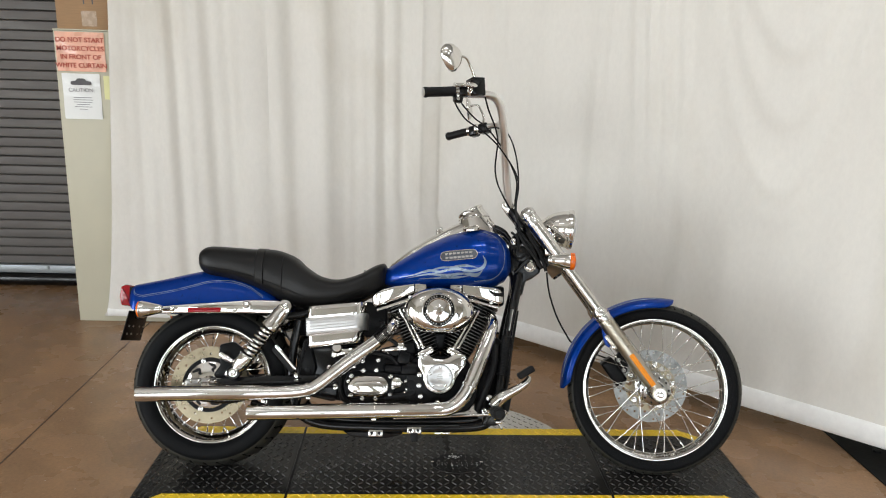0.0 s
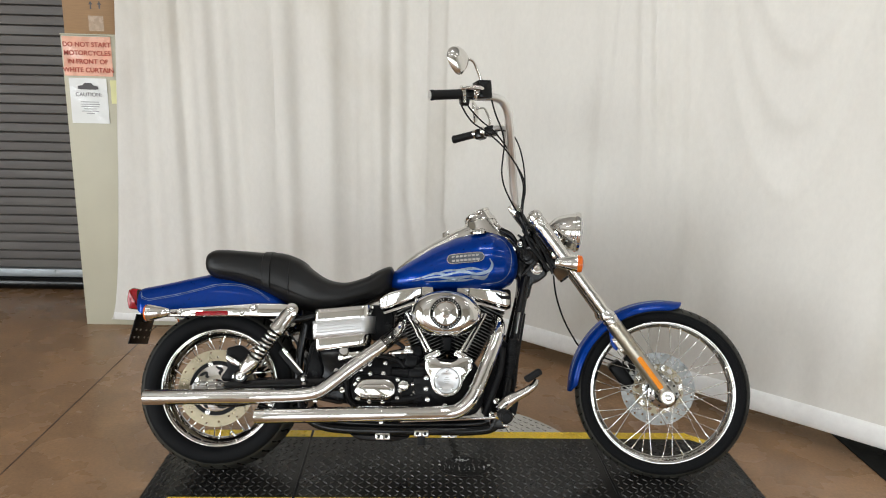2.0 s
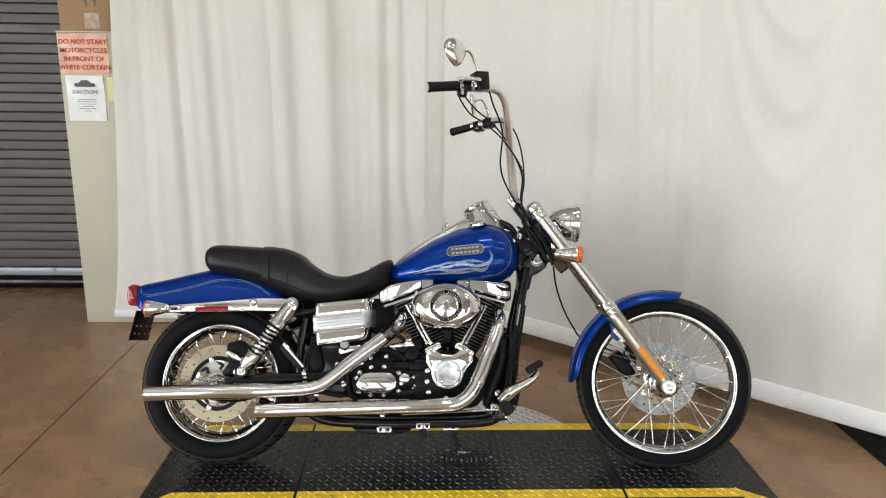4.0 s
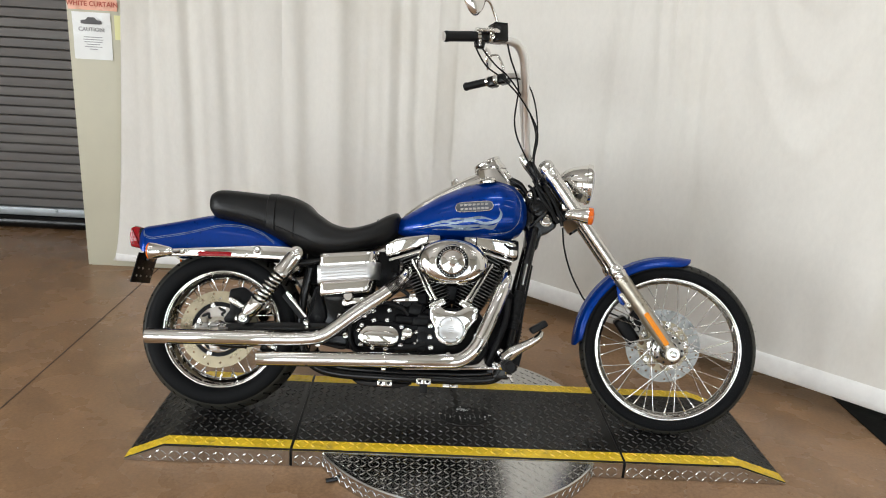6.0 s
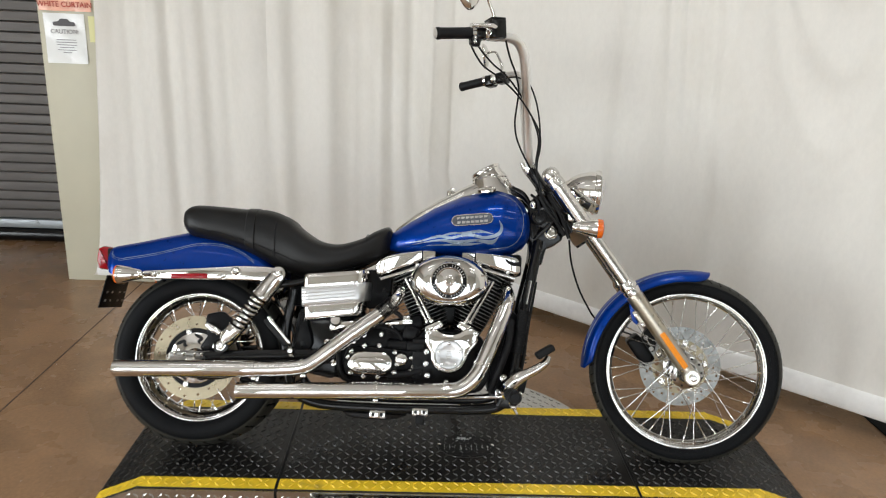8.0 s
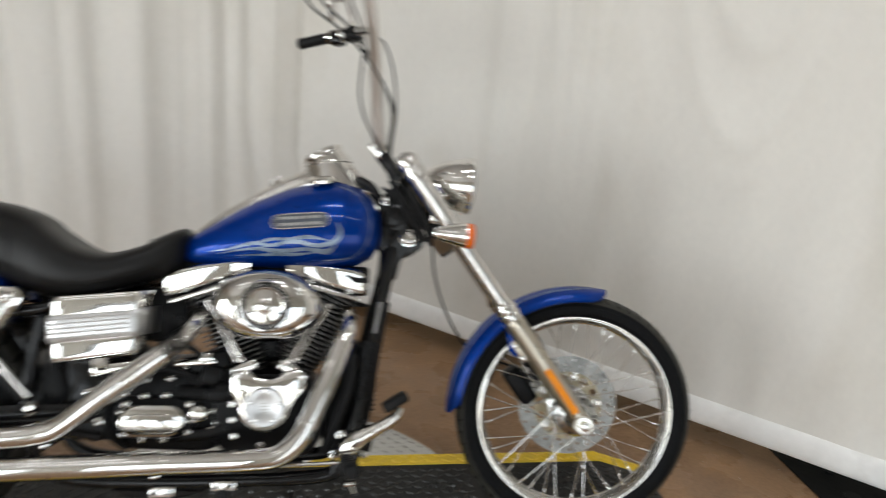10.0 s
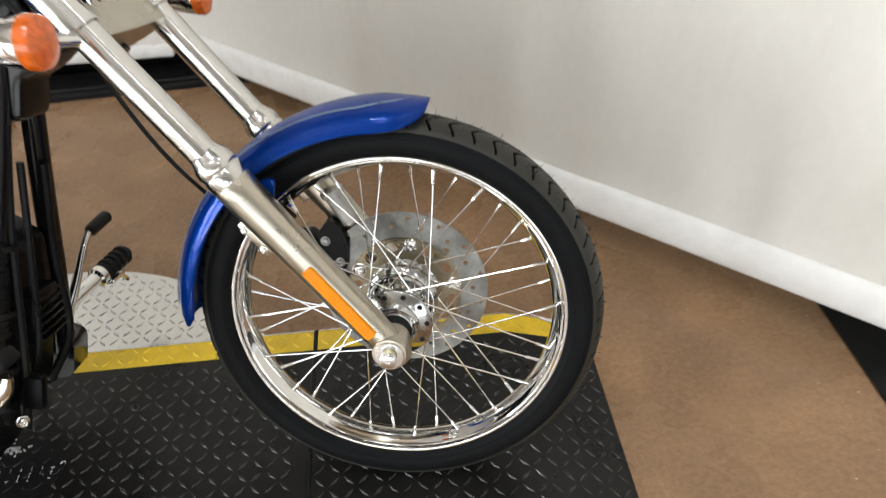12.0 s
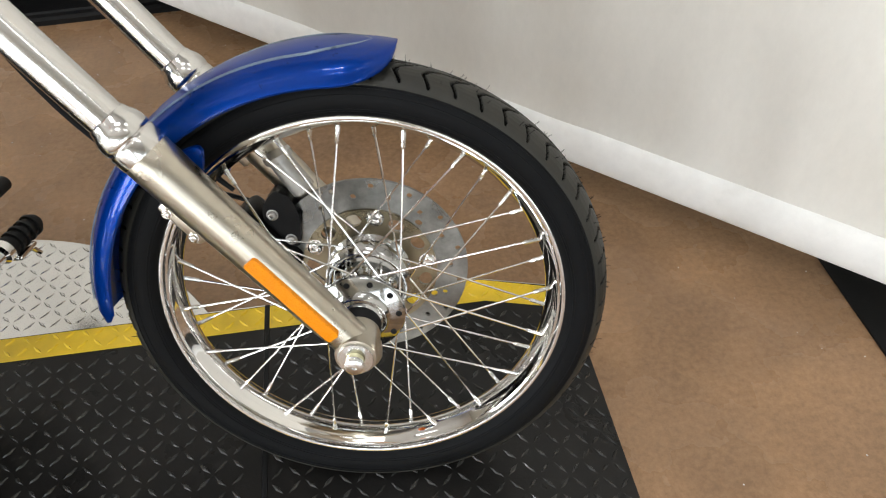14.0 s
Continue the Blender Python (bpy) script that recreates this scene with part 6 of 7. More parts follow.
slab(bm, rounded([(-0.56, 0.30), (-0.40, 0.27), (-0.38, 0.50), (-0.56, 0.50)], 0.2, 3), 0.10, -0.10, 0.01)
part("oil_tank", bm, CRINKLE, bike)
bm = BM()
sweep(bm, [(-0.262, -0.120, 0.402), (-0.258, -0.120, 0.402), (-0.135, -0.120, 0.398)], [0.016, 0.020, 0.020], 18)
sweep(bm, [(-0.175, -0.128, 0.405), (-0.135, -0.128, 0.405)], 0.028, 18)
part("starter_motor", bm, CRINKLE, bike, "black starter motor body")
bm = BM()
rbox(bm, (0.14, 0.12, 0.05), pose(-0.21, -0.06, 0.47, 0, -14, 0), 0.012, 3)
part("gearbox_top_cover", bm, CRINKLE, bike)
for p in (((-0.36, -0.128, 0.455), (-0.30, -0.135, 0.462), (-0.24, -0.135, 0.447), (-0.21, -0.13, 0.42)), ((-0.255, -0.11, 0.52), (-0.22, -0.13, 0.50), (-0.185, -0.13, 0.455), (-0.175, -0.12, 0.42)), ((-0.44, -0.12, 0.43), (-0.43, -0.135, 0.36), (-0.42, -0.13, 0.30), (-0.38, -0.12, 0.262))):
    bm = BM()
    sweep(bm, curve(p, 5), 0.008, 10)
    part("vent_hose", bm, GRIP, bike, "black rubber hose")
bm = BM()
rbox(bm, (0.095, 0.05, 0.014), pose(-0.225, -0.115, 0.478, 0, -4, 0), 0.003)
rbox(bm, (0.03, 0.05, 0.03), pose(-0.200, -0.115, 0.488, 0, -4, 0), 0.006)
part("linkage_bracket", bm, CHROME, bike, "bright bracket behind the header pipe")
for s, nm in ((-1, "rear_cylinder"), (1, "front_cylinder")):
    d = V(s * 0.407, 0, 0.914)
    px = V(0.914, 0, -s * 0.407)
    cyl = None
    bm = BM()
    sweep(bm, [CR + d * 0.10, CR + d * 0.18, CR + d * 0.385], [0.050, 0.062, 0.074], 28)
    cyl = part(nm, bm, CRINKLE, bike, "black finned cylinder")
    for k in range(21):
        t = 0.116 + k * 0.0128
        w = 0.042 + 0.040 * min(1, k / 9)
        out = rounded([(-w, -0.088), (w, -0.088), (w, 0.088), (-w, 0.088)], 0.28, 4)
        at = lambda h, f: [CR + d * (t + h) + px * (a * f) + V(0, b * f, 0) for a, b in out]
        part("fin", skin(BM(), [at(-0.0014, 0.985), at(-0.0008, 1.0), at(0.0008, 1.0), at(0.0014, 0.985)]), CRINKLE, cyl)
        part("fin_edge", skin(BM(), [at(-0.0005, 1.006), at(0.0005, 1.006)]), CAST, cyl)
    # rocker box: a tall outer cover, a recessed inner cover and the flange under both
    mir = lambda x: x if s > 0 else -0.120 - x
    for stations, half in (
        ([(0.034, 0.700, 0.733, 0.94), (0.036, 0.696, 0.738, 1), (0.10, 0.677, 0.736, 1.03), (0.155, 0.662, 0.731, 1.03), (0.183, 0.656, 0.722, 1), (0.194, 0.664, 0.710, 0.95), (0.198, 0.678, 0.698, 0.85)], 0.106),
        ([(-0.012, 0.708, 0.738, 1), (0.010, 0.700, 0.740, 1), (0.0315, 0.696, 0.738, 1)], 0.099),
    ):
        rings = []
        for x, zb, zt, k in stations:
            ring = []
            for n in range(48):
                c, e = math.cos(2 * math.pi * (n + 0.5) / 48), math.sin(2 * math.pi * (n + 0.5) / 48)
                y = half * k * math.copysign(abs(c) ** 0.24, c)
                z = (zb + zt) / 2 + (zt - zb) / 2 * math.copysign(abs(e) ** 0.24, e)
                ring.append(V(mir(x), y + 0.12 * (z - 0.70) * math.copysign(1, c), z if s > 0 else z + 0.13 * min(0, mir(x) + 0.15)))
            rings.append(ring)
        part("rocker_cover", skin(BM(), rings), CHROME, cyl, "chrome rocker cover")
    bm = BM()
    slab(bm, [(mir(x), z if s > 0 else z + 0.13 * min(0, mir(x) + 0.15)) for x, z in ((-0.010, 0.688), (-0.010, 0.698), (0.179, 0.651), (0.176, 0.641))], 0.106, -0.108, 0.002)
    part("rocker_base", bm, CHROME, cyl, "chrome flange under the rocker cover")
    for x, z in ((0.050, 0.692), (0.150, 0.668)):
        bolt(cyl, V(mir(x), -0.104, z - (0.0 if s > 0 else 0.010)), r=0.006)
    # push-rod tubes
    for k, off in ((0, 0.028), (1, 0.062)):
        bm = BM()
        p0 = V(-0.054 + s * (0.056 + 0.016 * k), -0.142 + 0.016 * k, 0.482)
        p1 = p0 + V(s * 0.084, 0.030, 0.150)
        sweep(bm, [p0, p0.lerp(p1, 0.35), p0.lerp(p1, 0.36), p1], [0.0072, 0.0072, 0.0054, 0.0054], 16)
        part("pushrod_tube", bm, CHROME, cyl, "chrome push-rod tube")
        bm = BM()
        lathe(bm, [(0.0105, 0.0), (0.0112, 0.005), (0.0098, 0.010), (0.0078, 0.015)], axis(p0, p1 - p0), 18)
        part("pushrod_collar", bm, CHROME, cyl)
    bm = BM()
    rbox(bm, (0.062, 0.04, 0.026), Matrix.Translation(V(-0.048 + s * 0.056, -0.138, 0.468)) @ pose(0, 0, 0, 0, s * 26, 0), 0.006, 2)
    tp = part("tappet_block", bm, CHROME, cyl, "chrome tappet block")
    for k in (-0.028, 0.028):
        bolt(tp, V(-0.048 + s * 0.056 + k * 0.8, -0.158, 0.466 - s * k * 0.4), r=0.006)
# Added block that keeps the gap between the cylinders black.
bm = BM()
rbox(bm, (0.070, 0.11, 0.19), Matrix.Translation((-0.050, 0.0, 0.565)), 0.02, 3)
part("dark_fill_block", bm, CRINKLE, bike, "black block added to darken the gap between the cylinders")
# cam cover and its round plate
bm = BM()
lower = [(-0.049 + 0.064 * math.cos(radians(a)), 0.374 + 0.064 * math.sin(radians(a))) for a in range(176, 376, 20)]
slab(bm, rounded(lower + [(0.030, 0.395), (0.052, 0.418), (0.050, 0.462), (0.02, 0.472), (-0.03, 0.446), (-0.068, 0.448), (-0.105, 0.466), (-0.134, 0.452), (-0.132, 0.410)], 0.25, 3), -0.135, -0.183, 0.012)
camc = part("cam_cover", bm, CHROME, bike, "chrome cam cover")
bm = BM()
lathe(bm, [(0.050, -0.004), (0.0495, 0.008), (0.046, 0.0125), (0.0455, 0.012), (0.030, 0.0125), (0.029, 0.0118), (0.0, 0.0122)], axis((-0.049, -0.183, 0.377), (0, -1, 0)), 44)
tc = part("timer_cover", bm, BRUSHED, camc, "round brushed aluminium timer cover")
for k in range(5):
    a = 2 * math.pi * (k + 0.25) / 5
    bolt(tc, (-0.049 + 0.038 * math.cos(a), -0.194, 0.377 + 0.038 * math.sin(a)), r=0.0055, h=0.004)
for k, w in enumerate((0.012, 0.020, 0.020, 0.012)):
    bm = BM()
    rbox(bm, (w, 0.0012, 0.003), Matrix.Translation((-0.049, -0.1955, 0.388 - k * 0.0075)))
    part("stamped_mark", bm, CAST, tc)
for x, z in ((-0.120, 0.452), (-0.126, 0.385), (-0.126, 0.345), (-0.12, 0.305), (0.040, 0.452), (0.02, 0.30), (-0.055, 0.283)):
    bolt(camc, (x, -0.183, z), r=0.0068, h=0.005)
# air cleaner
ac = Matrix.Translation((-0.056, 0.052, 0.626)) @ Matrix.Diagonal((1.05, 1, 0.705, 1))
bm = BM()
lathe(bm, [(0.112, 0.150), (0.120, 0.165), (0.124, 0.19), (0.128, 0.205), (0.128, 0.222), (0.122, 0.238), (0.108, 0.252), (0.090, 0.262), (0.078, 0.266)], ac @ Matrix.Rotation(radians(90), 4, "X"), 64)
air = part("air_cleaner", bm, CHROME, bike, "oval chrome air cleaner cover")
acr = axis((-0.058, -0.206, 0.627), (0, -1, 0)) @ Matrix.Diagonal((0.80, 0.80, 1, 1))
bm = BM()
lathe(bm, [(0.080, -0.004), (0.0805, 0.006), (0.077, 0.0105), (0.0735, 0.0108), (0.0725, 0.0085)], acr, 56)
part("ring_outer", bm, CHROME, air)
bm = BM()
lathe(bm, [(0.0735, 0.006), (0.0735, 0.0086), (0.0575, 0.0092), (0.0575, 0.006)], acr, 56, loop=True)
part("ring_band", bm, BLACK, air, "black band with raised marks")
for k in range(34):
    a = 2 * math.pi * k / 34
    if k in (0, 8, 9, 17, 25, 26):
        continue
    bm = BM()
    rbox(bm, (0.0042, 0.0080, 0.0012), acr @ Matrix.Rotation(a, 4, "Z") @ Matrix.Translation((0, 0.0655, 0.0092)), 0.0004, 1)
    part("band_mark", bm, CAST, air)
bm = BM()
lathe(bm, [(0.0580, 0.006), (0.0580, 0.0115), (0.0545, 0.0135), (0.0510, 0.0105), (0.032, 0.0125), (0.014, 0.0150), (0.012, 0.0165), (0.0, 0.0170)], acr, 48)
part("medallion", bm, CHROME, air, "polished round medallion")
# gearbox cover
bm = BM()
slab(bm, rounded([(-0.40, 0.29), (-0.235, 0.29), (-0.215, 0.335), (-0.24, 0.39), (-0.395, 0.395), (-0.415, 0.34)], 0.25, 4), -0.115, -0.140, 0.010)
part("gearbox_cover", bm, CRINKLE, gear, "black side cover")
bm = BM()
oval = [(-0.318 + (0.052 if math.cos(a) > 0 else -0.052) * 0.72 + 0.040 * math.cos(a), 0.337 + 0.040 * math.sin(a)) for a in (2 * math.pi * (k + 0.5) / 28 for k in range(28))]
slab(bm, oval, -0.138, -0.162, 0.010)
part("clutch_cover", bm, CHROME, gear, "oval chrome release cover")
bm = BM()
oval2 = [(-0.318 + (a - -0.318) * 0.78, 0.333 + (b - 0.337) * 0.55) for a, b in oval]
slab(bm, oval2, -0.160, -0.168, 0.004)
part("cover_insert", bm, CHROME, gear)
for x, z in ((-0.395, 0.355), (-0.385, 0.375), (-0.34, 0.395), (-0.29, 0.397), (-0.235, 0.375), (-0.225, 0.335), (-0.235, 0.305), (-0.34, 0.288), (-0.29, 0.288), (-0.385, 0.30)):
    bolt(gear, (x, -0.140, z), r=0.0062, h=0.007)
bm = BM()
lathe(bm, [(0.025, -0.01), (0.025, 0.010), (0.021, 0.018), (0.018, 0.020), (0.0, 0.021)], axis((-0.212, -0.128, 0.352), (0, -1, 0)), 7)
part("filler_plug", bm, CHROME, gear, "chrome oil filler plug")
for x, z in ((-0.285, 0.435), (-0.255, 0.46), (-0.175, 0.43), (-0.17, 0.325), (-0.16, 0.39), (-0.345, 0.43)):
    bolt(gear, (x, -0.120, z), r=0.006, h=0.007)
bm = BM()
rbox(bm, (0.06, 0.05, 0.035), pose(-0.165, -0.13, 0.40, 0, 0, 0), 0.008)
rbox(bm, (0.05, 0.05, 0.05), pose(-0.185, -0.12, 0.445, 0, 12, 0), 0.010)
part("sensor_block", bm, CRINKLE, gear)
bm = BM()
rbox(bm, (0.085, 0.05, 0.03), pose(-0.42, -0.13, 0.46, 0, -8, 0), 0.008)
lathe(bm, [(0.020, 0), (0.020, 0.02), (0.016, 0.026), (0, 0.027)], axis((-0.44, -0.15, 0.475), (0, -1, 0.2)), 20)
part("brake_switch", bm, CHROME, gear, "chrome bracket below side cover")
bm = BM()
slab(bm, rounded([(-0.60, 0.30), (-0.44, 0.27), (-0.42, 0.47), (-0.58, 0.52)], 0.15, 3), 0.0, -0.105, 0.01)
part("frame_cover", bm, BLACK, bike, "black cover behind the gearbox")
for x, z in ((-0.455, 0.45), (-0.47, 0.40), (-0.445, 0.33)):
    bm = BM()
    lathe(bm, [(0.013, 0), (0.013, 0.010), (0.010, 0.015), (0.006, 0.016), (0.005, 0.010), (0, 0.010)], axis((x, -0.118, z), (0, -1, 0.1)), 14)
    part("frame_bolt", bm, CHROME, bike)
bm = BM()
sweep(bm, curve([(-0.255, -0.125, 0.292), (-0.19, -0.13, 0.300), (-0.14, -0.13, 0.315)], 4), 0.014, 12)
part("oil_line", bm, GRIP, gear)
for x, z, r in ((-0.155, 0.345, 0.020), (-0.158, 0.300, 0.018)):
    bm = BM()
    lathe(bm, [(r * 0.7, -0.02), (r, -0.018), (r, 0.008), (r * 0.85, 0.013), (0, 0.014)], axis((x, -0.128, z), (0, -1, 0)), 20)
    cap = part("pump_boss", bm, CRINKLE, gear)
    bolt(gear, (x - 0.022, -0.132, z + 0.012), r=0.0055, h=0.007)
# chrome side cover
def panel(tl, tr, br, bl, front, n=26, rows=9):
    """A bowed cover between four x, z corners: its fore edge rolls away round, its rim turns in."""
    rings = []
    for i in range(n + 1):
        u = i / n
        roll = 0.045 * max(0, (u - 0.80) / 0.20) ** 2.4 + 0.010 * max(0, (0.07 - u) / 0.07) ** 2
        ring = []
        for j in range(rows + 1):
            v = j / rows
            x = (bl[0] + (br[0] - bl[0]) * u) * (1 - v) + (tl[0] + (tr[0] - tl[0]) * u) * v
            z = (bl[1] + (br[1] - bl[1]) * u) * (1 - v) + (tl[1] + (tr[1] - tl[1]) * u) * v
            ring.append(V(x, -front + roll + 0.006 * abs(2 * v - 1) ** 6, z))
        ring += [ring[-1] + V(0, 0.10, 0), ring[0] + V(0, 0.10, 0)]
        rings.append(ring)
    return skin(BM(), rings)


sc = part("side_cover", panel((-0.553, 0.632), (-0.336, 0.655), (-0.336, 0.600), (-0.556, 0.577), 0.180), CHROME, bike, "chrome and brushed metal side cover")
part("ribbed_band", panel((-0.562, 0.588), (-0.331, 0.613), (-0.331, 0.548), (-0.557, 0.520), 0.184), BRUSHED, sc, "brushed ribbed band")
for k in range(5):
    t = (k + 0.9) / 5.8
    p, q = V(-0.560, -0.1842, 0.586).lerp(V(-0.555, -0.1842, 0.522), t), V(-0.378, -0.1842, 0.608).lerp(V(-0.378, -0.1842, 0.543), t)
    bm = BM()
    sweep(bm, [p, q], 0.0016, 8)
    part("rib", bm, BRUSHED, sc)
part("lower_cover", panel((-0.551, 0.530), (-0.336, 0.556), (-0.340, 0.502), (-0.546, 0.474), 0.180), CHROME, sc)
bm = BM()
rbox(bm, (0.20, 0.24, 0.16), pose(-0.45, 0, 0.56, 0, -6, 0), 0.01)
part("battery_box", bm, CRINKLE, sc)
# under-seat fill and lower fittings
bm = BM()
block(bm, -0.62, -0.26, -0.07, 0.07, 0.52, 0.66, 0.01)
part("electrics_tray", bm, CRINKLE, bike)
# Black block that fills the space under the tank.
bm = BM()
block(bm, -0.30, 0.205, -0.062, 0.062, 0.655, 0.735, 0.012)
part("dark_fill_block", bm, CRINKLE, bike)
bm = BM()
sweep(bm, [(-0.055, -0.16, 0.60), (-0.055, 0.0, 0.58)], 0.05, 20)
part("throttle_body", bm, CRINKLE, bike)
bm = BM()
slab(bm, rounded([(-0.60, 0.350), (-0.575, 0.50), (-0.555, 0.505), (-0.52, 0.40), (-0.535, 0.36)], 0.2, 3), -0.09, -0.125, 0.006)
part("rear_peg_bracket", bm, CRINKLE, bike)
bm = BM()
rbox(bm, (0.026, 0.018, 0.115), pose(-0.640, -0.160, 0.432, 0, -41, 0), 0.006)
peg = part("passenger_peg", bm, GRIP, bike, "folded passenger foot peg, black with chrome edge")
bm = BM()
rbox(bm, (0.012, 0.020, 0.120), pose(-0.630, -0.166, 0.438, 0, -41, 0), 0.004)
lathe(bm, [(0.012, 0), (0.014, 0.006), (0.008, 0.016), (0, 0.017)], axis((-0.586, -0.17, 0.372), (0, -1, 0)), 16)
sweep(bm, [(-0.588, -0.165, 0.385), (-0.586, -0.165, 0.350)], [0.012, 0.009], 12)
part("peg_edge", bm, CHROME, peg)
bm = BM()
slab(bm, rounded([(-0.42, 0.175), (-0.20, 0.178), (-0.18, 0.160), (-0.24, 0.142), (-0.38, 0.145)], 0.3, 3), -0.06, -0.135, 0.008)
part("under_tray", bm, BLACK, bike)
for x, z, w in ((-0.285, 0.163, 0.055), (-0.14, 0.176, 0.055)):
    bm = BM()
    rbox(bm, (w, 0.012, 0.026), Matrix.Translation((x, -0.145, z)), 0.004)
    br = part("jack_bracket", bm, CHROME, bike, "bright metal bracket")
    for k in (-0.014, 0.014):
        bolt(br, (x + k, -0.151, z), r=0.005, h=0.004, material=BLACK)
bm = BM()
rbox(bm, (0.03, 0.03, 0.035), Matrix.Translation((-0.14, -0.14, 0.150)), 0.005)
part("rubber_stop", bm, GRIP, bike)

bm = BM()
slab(bm, rounded([(0.095, 0.235), (0.165, 0.225), (0.205, 0.40), (0.215, 0.50), (0.17, 0.54), (0.10, 0.44)], 0.2, 3), 0.060, -0.060, 0.01)
part("oil_cooler", bm, CRINKLE, bike, "black oil cooler between the down tubes")
bm = BM()
sweep(bm, curve([(0.10, -0.11, 0.25), (0.13, -0.13, 0.33), (0.16, -0.12, 0.42), (0.17, -0.10, 0.50)], 5), 0.013, 10)
part("oil_hose", bm, GRIP, bike)
for x, z in ((0.128, 0.25), (0.145, 0.30), (0.155, 0.222)):
    bolt(bike, (x, -0.140, z), r=0.010, h=0.008)

for p, r in (([(0.175, -0.07, 0.20), (0.205, -0.085, 0.30), (0.222, -0.08, 0.42), (0.235, -0.065, 0.55), (0.262, -0.055, 0.70)], 0.007), ([(0.16, -0.05, 0.24), (0.215, -0.05, 0.33), (0.235, -0.04, 0.47), (0.26, -0.04, 0.64)], 0.006), ([(0.16, 0.06, 0.22), (0.22, 0.05, 0.32), (0.225, 0.055, 0.46), (0.25, 0.045, 0.62)], 0.008)):
    bm = BM()
    sweep(bm, curve(p, 6), r, 8)
    part("wiring_loom", bm, GRIP, bike, "black wiring along the down tubes")
for x, y, z in ((0.205, -0.118, 0.33), (0.218, -0.108, 0.42), (0.236, -0.088, 0.52)):
    bm = BM()
    lathe(bm, [(0.0205, -0.005), (0.0225, -0.004), (0.0225, 0.004), (0.0205, 0.005)], axis((x - 0.018, y + 0.012, z), (-0.16, -0.12, -1)), 14, loop=True)
    part("cable_tie", bm, GRIP, bike)
bm = BM()
rbox(bm, (0.030, 0.022, 0.060), pose(0.214, -0.085, 0.275, 0, 12, 0), 0.006)
part("horn_connector", bm, CRINKLE, bike)
for x, y, z in ((0.205, -0.125, 0.245), (0.19, -0.12, 0.30)):
    bolt(bike, (x, y, z), (0.6, -0.8, 0), 0.008, 0.009)

# -- foot controls --
for s in (-1, 1):
    bm = BM()
    slab(bm, rounded([(0.11, 0.20), (0.18, 0.20), (0.195, 0.27), (0.15, 0.295)], 0.25, 3), s * 0.10, s * 0.17, 0.008)
    ct = part("control_mount", bm, BLACK, bike, "black forward control mount")
    bm = BM()
    if s < 0:
        sweep(bm, curve([(0.155, -0.225, 0.285), (0.18, -0.235, 0.310), (0.214, -0.242, 0.330), (0.244, -0.246, 0.347), (0.270, -0.248, 0.368), (0.280, -0.248, 0.390)], 5), [0.026, 0.024, 0.017, 0.015, 0.013, 0.008], 16)
    else:
        sweep(bm, curve([(0.16, 0.17, 0.30), (0.175, 0.20, 0.35), (0.19, 0.23, 0.41), (0.198, 0.25, 0.438)], 5), [0.012, 0.009, 0.007, 0.007], 14)
    lv = part("foot_lever", bm, CHROME, ct, "polished foot lever")
    bm = BM()
    if s < 0:
        rbox(bm, (0.066, 0.048, 0.024), pose(0.266, -0.252, 0.404, 0, -32, 0), 0.007, 3)
    else:
        sweep(bm, [(0.2, 0.252, 0.4385), (0.2005, 0.257, 0.4392), (0.206, 0.322, 0.447), (0.2062, 0.326, 0.4475)], [0.009, 0.0125, 0.0135, 0.010], 16)
    part("pedal_rubber", bm, GRIP, lv, "black pedal rubber")
    p0, p1 = (V(0.150, -0.17, 0.262), V(0.160, -0.365, 0.262)) if s < 0 else (V(0.105, 0.18, 0.275), V(0.187, 0.428, 0.334))
    d = (p1 - p0).normalized()
    L = (p1 - p0).length
    bm = BM()
    lathe(bm, [(0.024, 0.0), (0.024, 0.035), (0.015, 0.045), (0.015, L - 0.11), (0.022, L - 0.105), (0.022, L - 0.09), (0.014, L - 0.088)], axis(p0, d), 20)
    pg = part("foot_peg", bm, CHROME, ct, "chrome and black foot peg")
    bm = BM()
    lathe(bm, [(0.014, L - 0.095), (0.0185, L - 0.092), (0.0185, L - 0.006), (0.014, L), (0, L)], axis(p0, d), 20)
    part("peg_rubber", bm, GRIP, pg, "ribbed black rubber")
    for k in range(5):
        bm = BM()
        h = L - 0.085 + k * 0.0175
        lathe(bm, [(0.018, h - 0.005), (0.0225, h - 0.003), (0.0225, h + 0.003), (0.018, h + 0.005)], axis(p0, d), 18, loop=True)
        part("peg_ridge", bm, GRIP, pg)
    bm = BM()
    c = p1 - d * 0.05 + V(0, 0, -0.030)
    rbox(bm, (0.022, 0.070, 0.012), Matrix.Translation(c), 0.005, 2)
    sweep(bm, [c + V(0.0, s * 0.02, 0), c + V(0.012, s * 0.034, -0.022)], [0.006, 0.004], 8)
    part("peg_underside", bm, CHROME, pg)
bm = BM()
sweep(bm, [(0.16, -0.20, 0.245), (-0.22, -0.17, 0.222)], 0.005, 8)
part("brake_rod", bm, STEEL, bike)
# -- side stand --
bm = BM()
sweep(bm, curve([(0.06, 0.12, 0.18), (0.02, 0.20, 0.155), (-0.02, 0.30, 0.125)], 5), [0.014, 0.012, 0.011], 12)
sd = part("side_stand", bm, CHROME, bike, "side stand leg")
bm = BM()
rbox(bm, (0.07, 0.05, 0.010), pose(-0.022, 0.308, 0.119, 20.07, 0, 0), 0.004)
part("foot", bm, CHROME, sd)
# belt side
bm = BM()
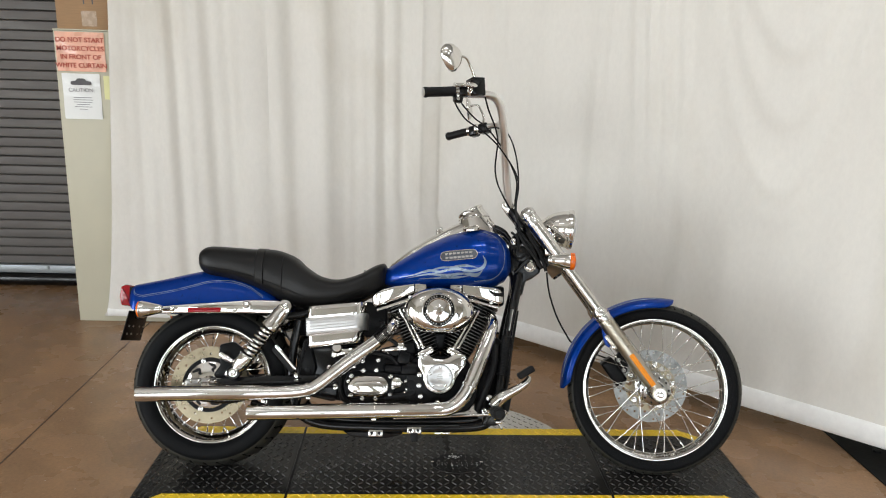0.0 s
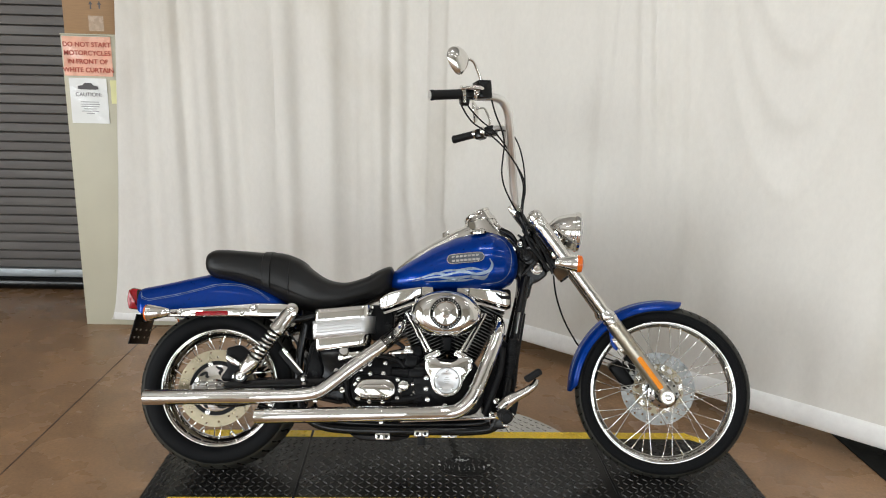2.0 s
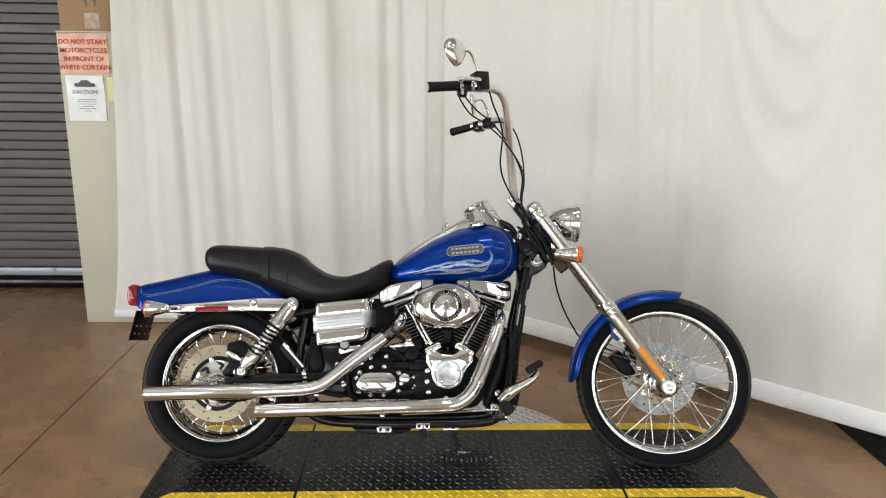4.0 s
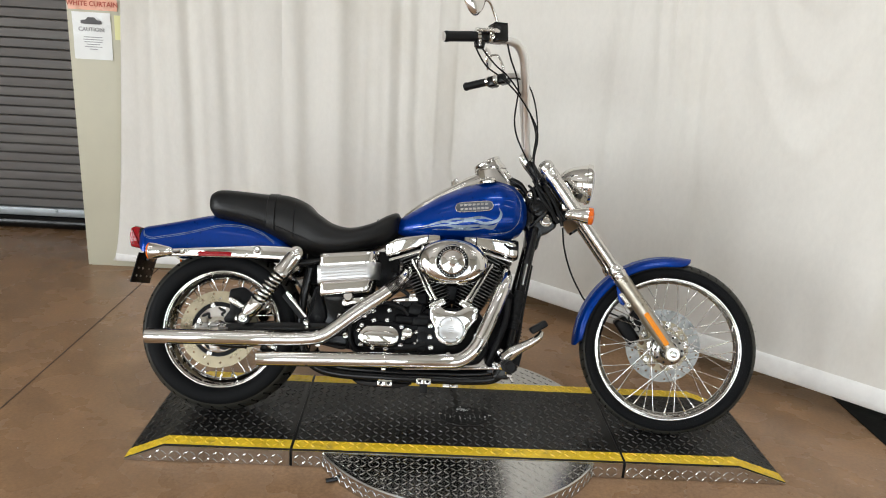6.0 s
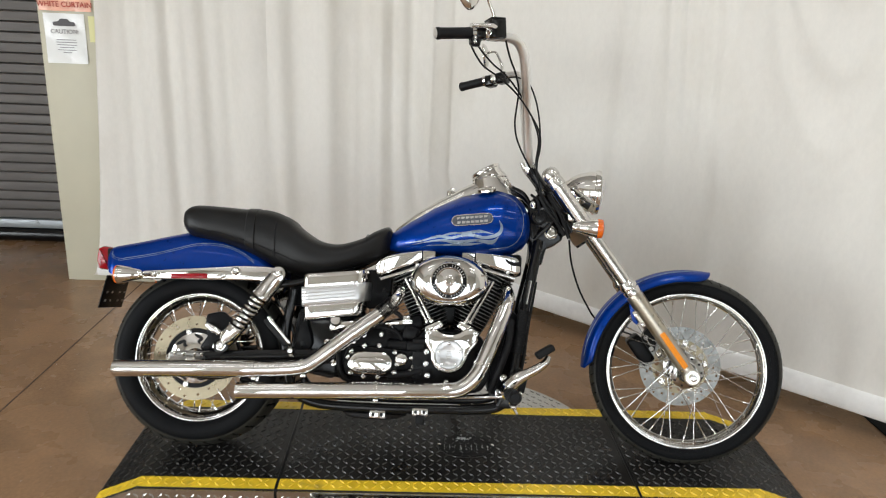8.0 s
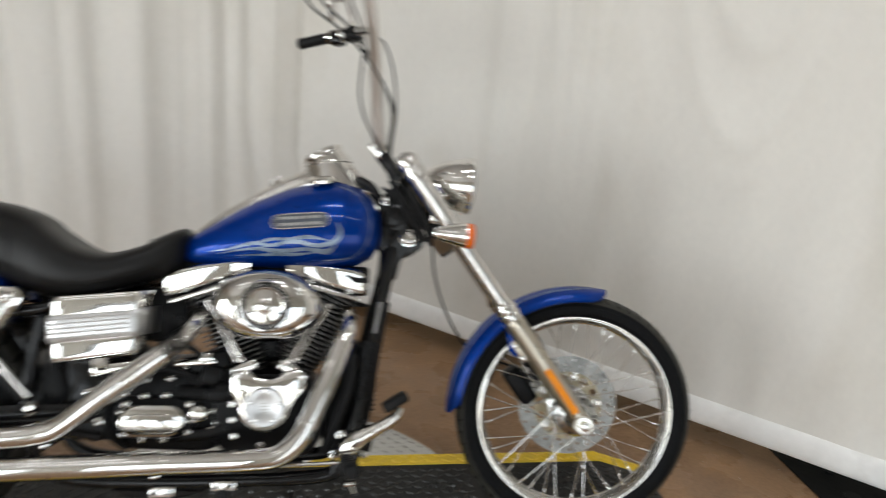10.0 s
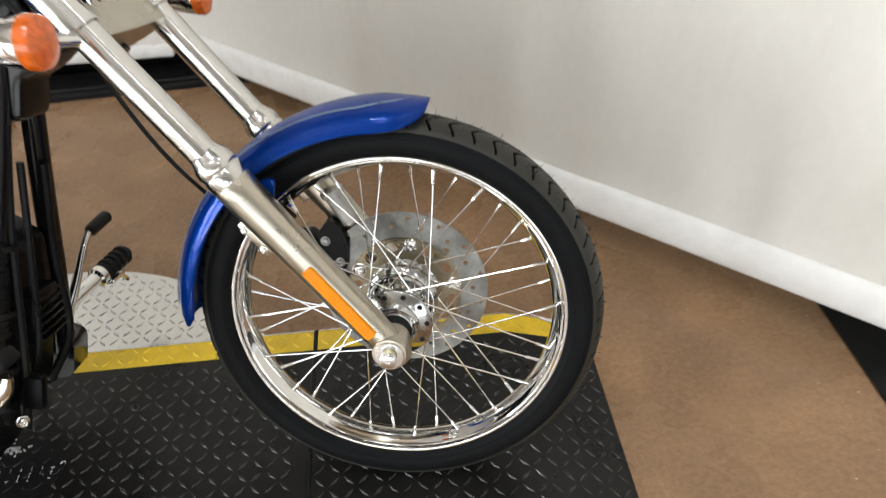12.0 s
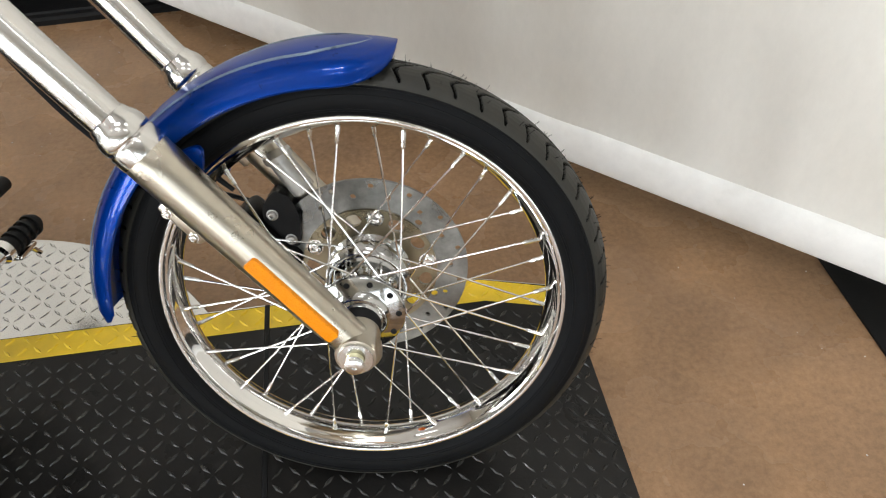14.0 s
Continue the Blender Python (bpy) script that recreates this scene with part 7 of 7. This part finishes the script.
slab(bm, rounded([(-0.40, 0.25), (0.06, 0.25), (0.09, 0.33), (0.03, 0.42), (-0.36, 0.42), (-0.43, 0.34)], 0.3, 4), 0.13, 0.215, 0.02)
part("primary_cover", bm, CHROME, bike, "chrome primary cover")

# ---- small marks and litter ----
# worn oval badge on the deck
rnd = random.Random(11)
bm = BM()
out = [(0.035 + 0.105 * math.cos(t), 0.285 + 0.075 * math.sin(t)) for t in (2 * math.pi * k / 40 for k in range(40))]
slab(bm, out, TOP + 0.0, TOP + 0.0022, 0.0, "xy")
worn = part("worn_badge_plate", bm, GRIP, plat, "smooth worn oval badge area with white flecks")
bm = BM()
for k in range(90):
    if k < 46:
        x, y = 0.025 + rnd.gauss(0, 0.011), 0.335 + rnd.gauss(0, 0.007)
        w, h = rnd.uniform(0.002, 0.007), rnd.uniform(0.0015, 0.004)
    else:
        i = rnd.randrange(9)
        x, y = -0.045 + i * 0.02, 0.262 + rnd.choice((0, 0.012, 0.024)) + rnd.gauss(0, 0.002)
        w, h = (0.0012, rnd.uniform(0.003, 0.009)) if rnd.random() < 0.6 else (rnd.uniform(0.003, 0.008), 0.0012)
    rbox(bm, (w, h, 0.0006), pose(x, y, TOP + 0.0024, 0, 0, rnd.uniform(-25, 25) if k < 46 else 0))
tagged(part("white_fleck", bm, PAPER, worn), kind="stuff")
for x in (-0.064, 0.134):
    bm = BM()
    lathe(bm, [(0.006, 0.002), (0.006, 0.0045), (0.003, 0.0055), (0, 0.0056)], Matrix.Translation((x, 0.29, TOP)), 12)
    part("rivet", bm, STEEL, worn)
# locking lever under the disc
bm = BM()
sweep(bm, [(-0.47, -0.10, 0.012), (-0.40, -0.075, 0.014)], 0.008, 8)
part("lock_lever", bm, BLACK, plat, "small black locking lever at floor level")
# litter on the black mat
for k in range(16):
    bm = BM()
    x, y = rnd.uniform(1.86, 2.2), rnd.uniform(0.05, 0.75)
    w = rnd.uniform(0.012, 0.05)
    o = rounded([(rnd.uniform(0.6, 1) * w * math.cos(t), rnd.uniform(0.4, 0.9) * w * math.sin(t)) for t in np.linspace(0, 2 * math.pi, 7)[:-1]], 0.2, 2)
    slab(bm, o, 0.0085, 0.0085 + rnd.uniform(0.003, 0.010), 0.0, "xy")
    ob = solid("litter_scrap", bm, rnd.choice((CAST, GRIP, GRIP, BLACK)), "crumpled dark scrap lying on the black mat", "litter", group="scraps on the mat")
    ob.matrix_basis = Matrix.Translation((x, y, 0))
# pale grit on the floor
bm = BM()
for k in range(420):
    x, y = rnd.uniform(-2.4, 2.0), rnd.uniform(-1.2, 1.9)
    if -1.25 < x < 1.25 and -0.32 < y < 0.92:
        continue
    w = rnd.uniform(0.0008, 0.0024)
    rbox(bm, (w * rnd.uniform(0.8, 2.5), w, 0.0006), pose(x, y, 0.0003, 0, 0, rnd.uniform(0, 180)))
solid("grit", bm, PAPER, "scattered pale grit on the concrete floor", "grit", "stuff")
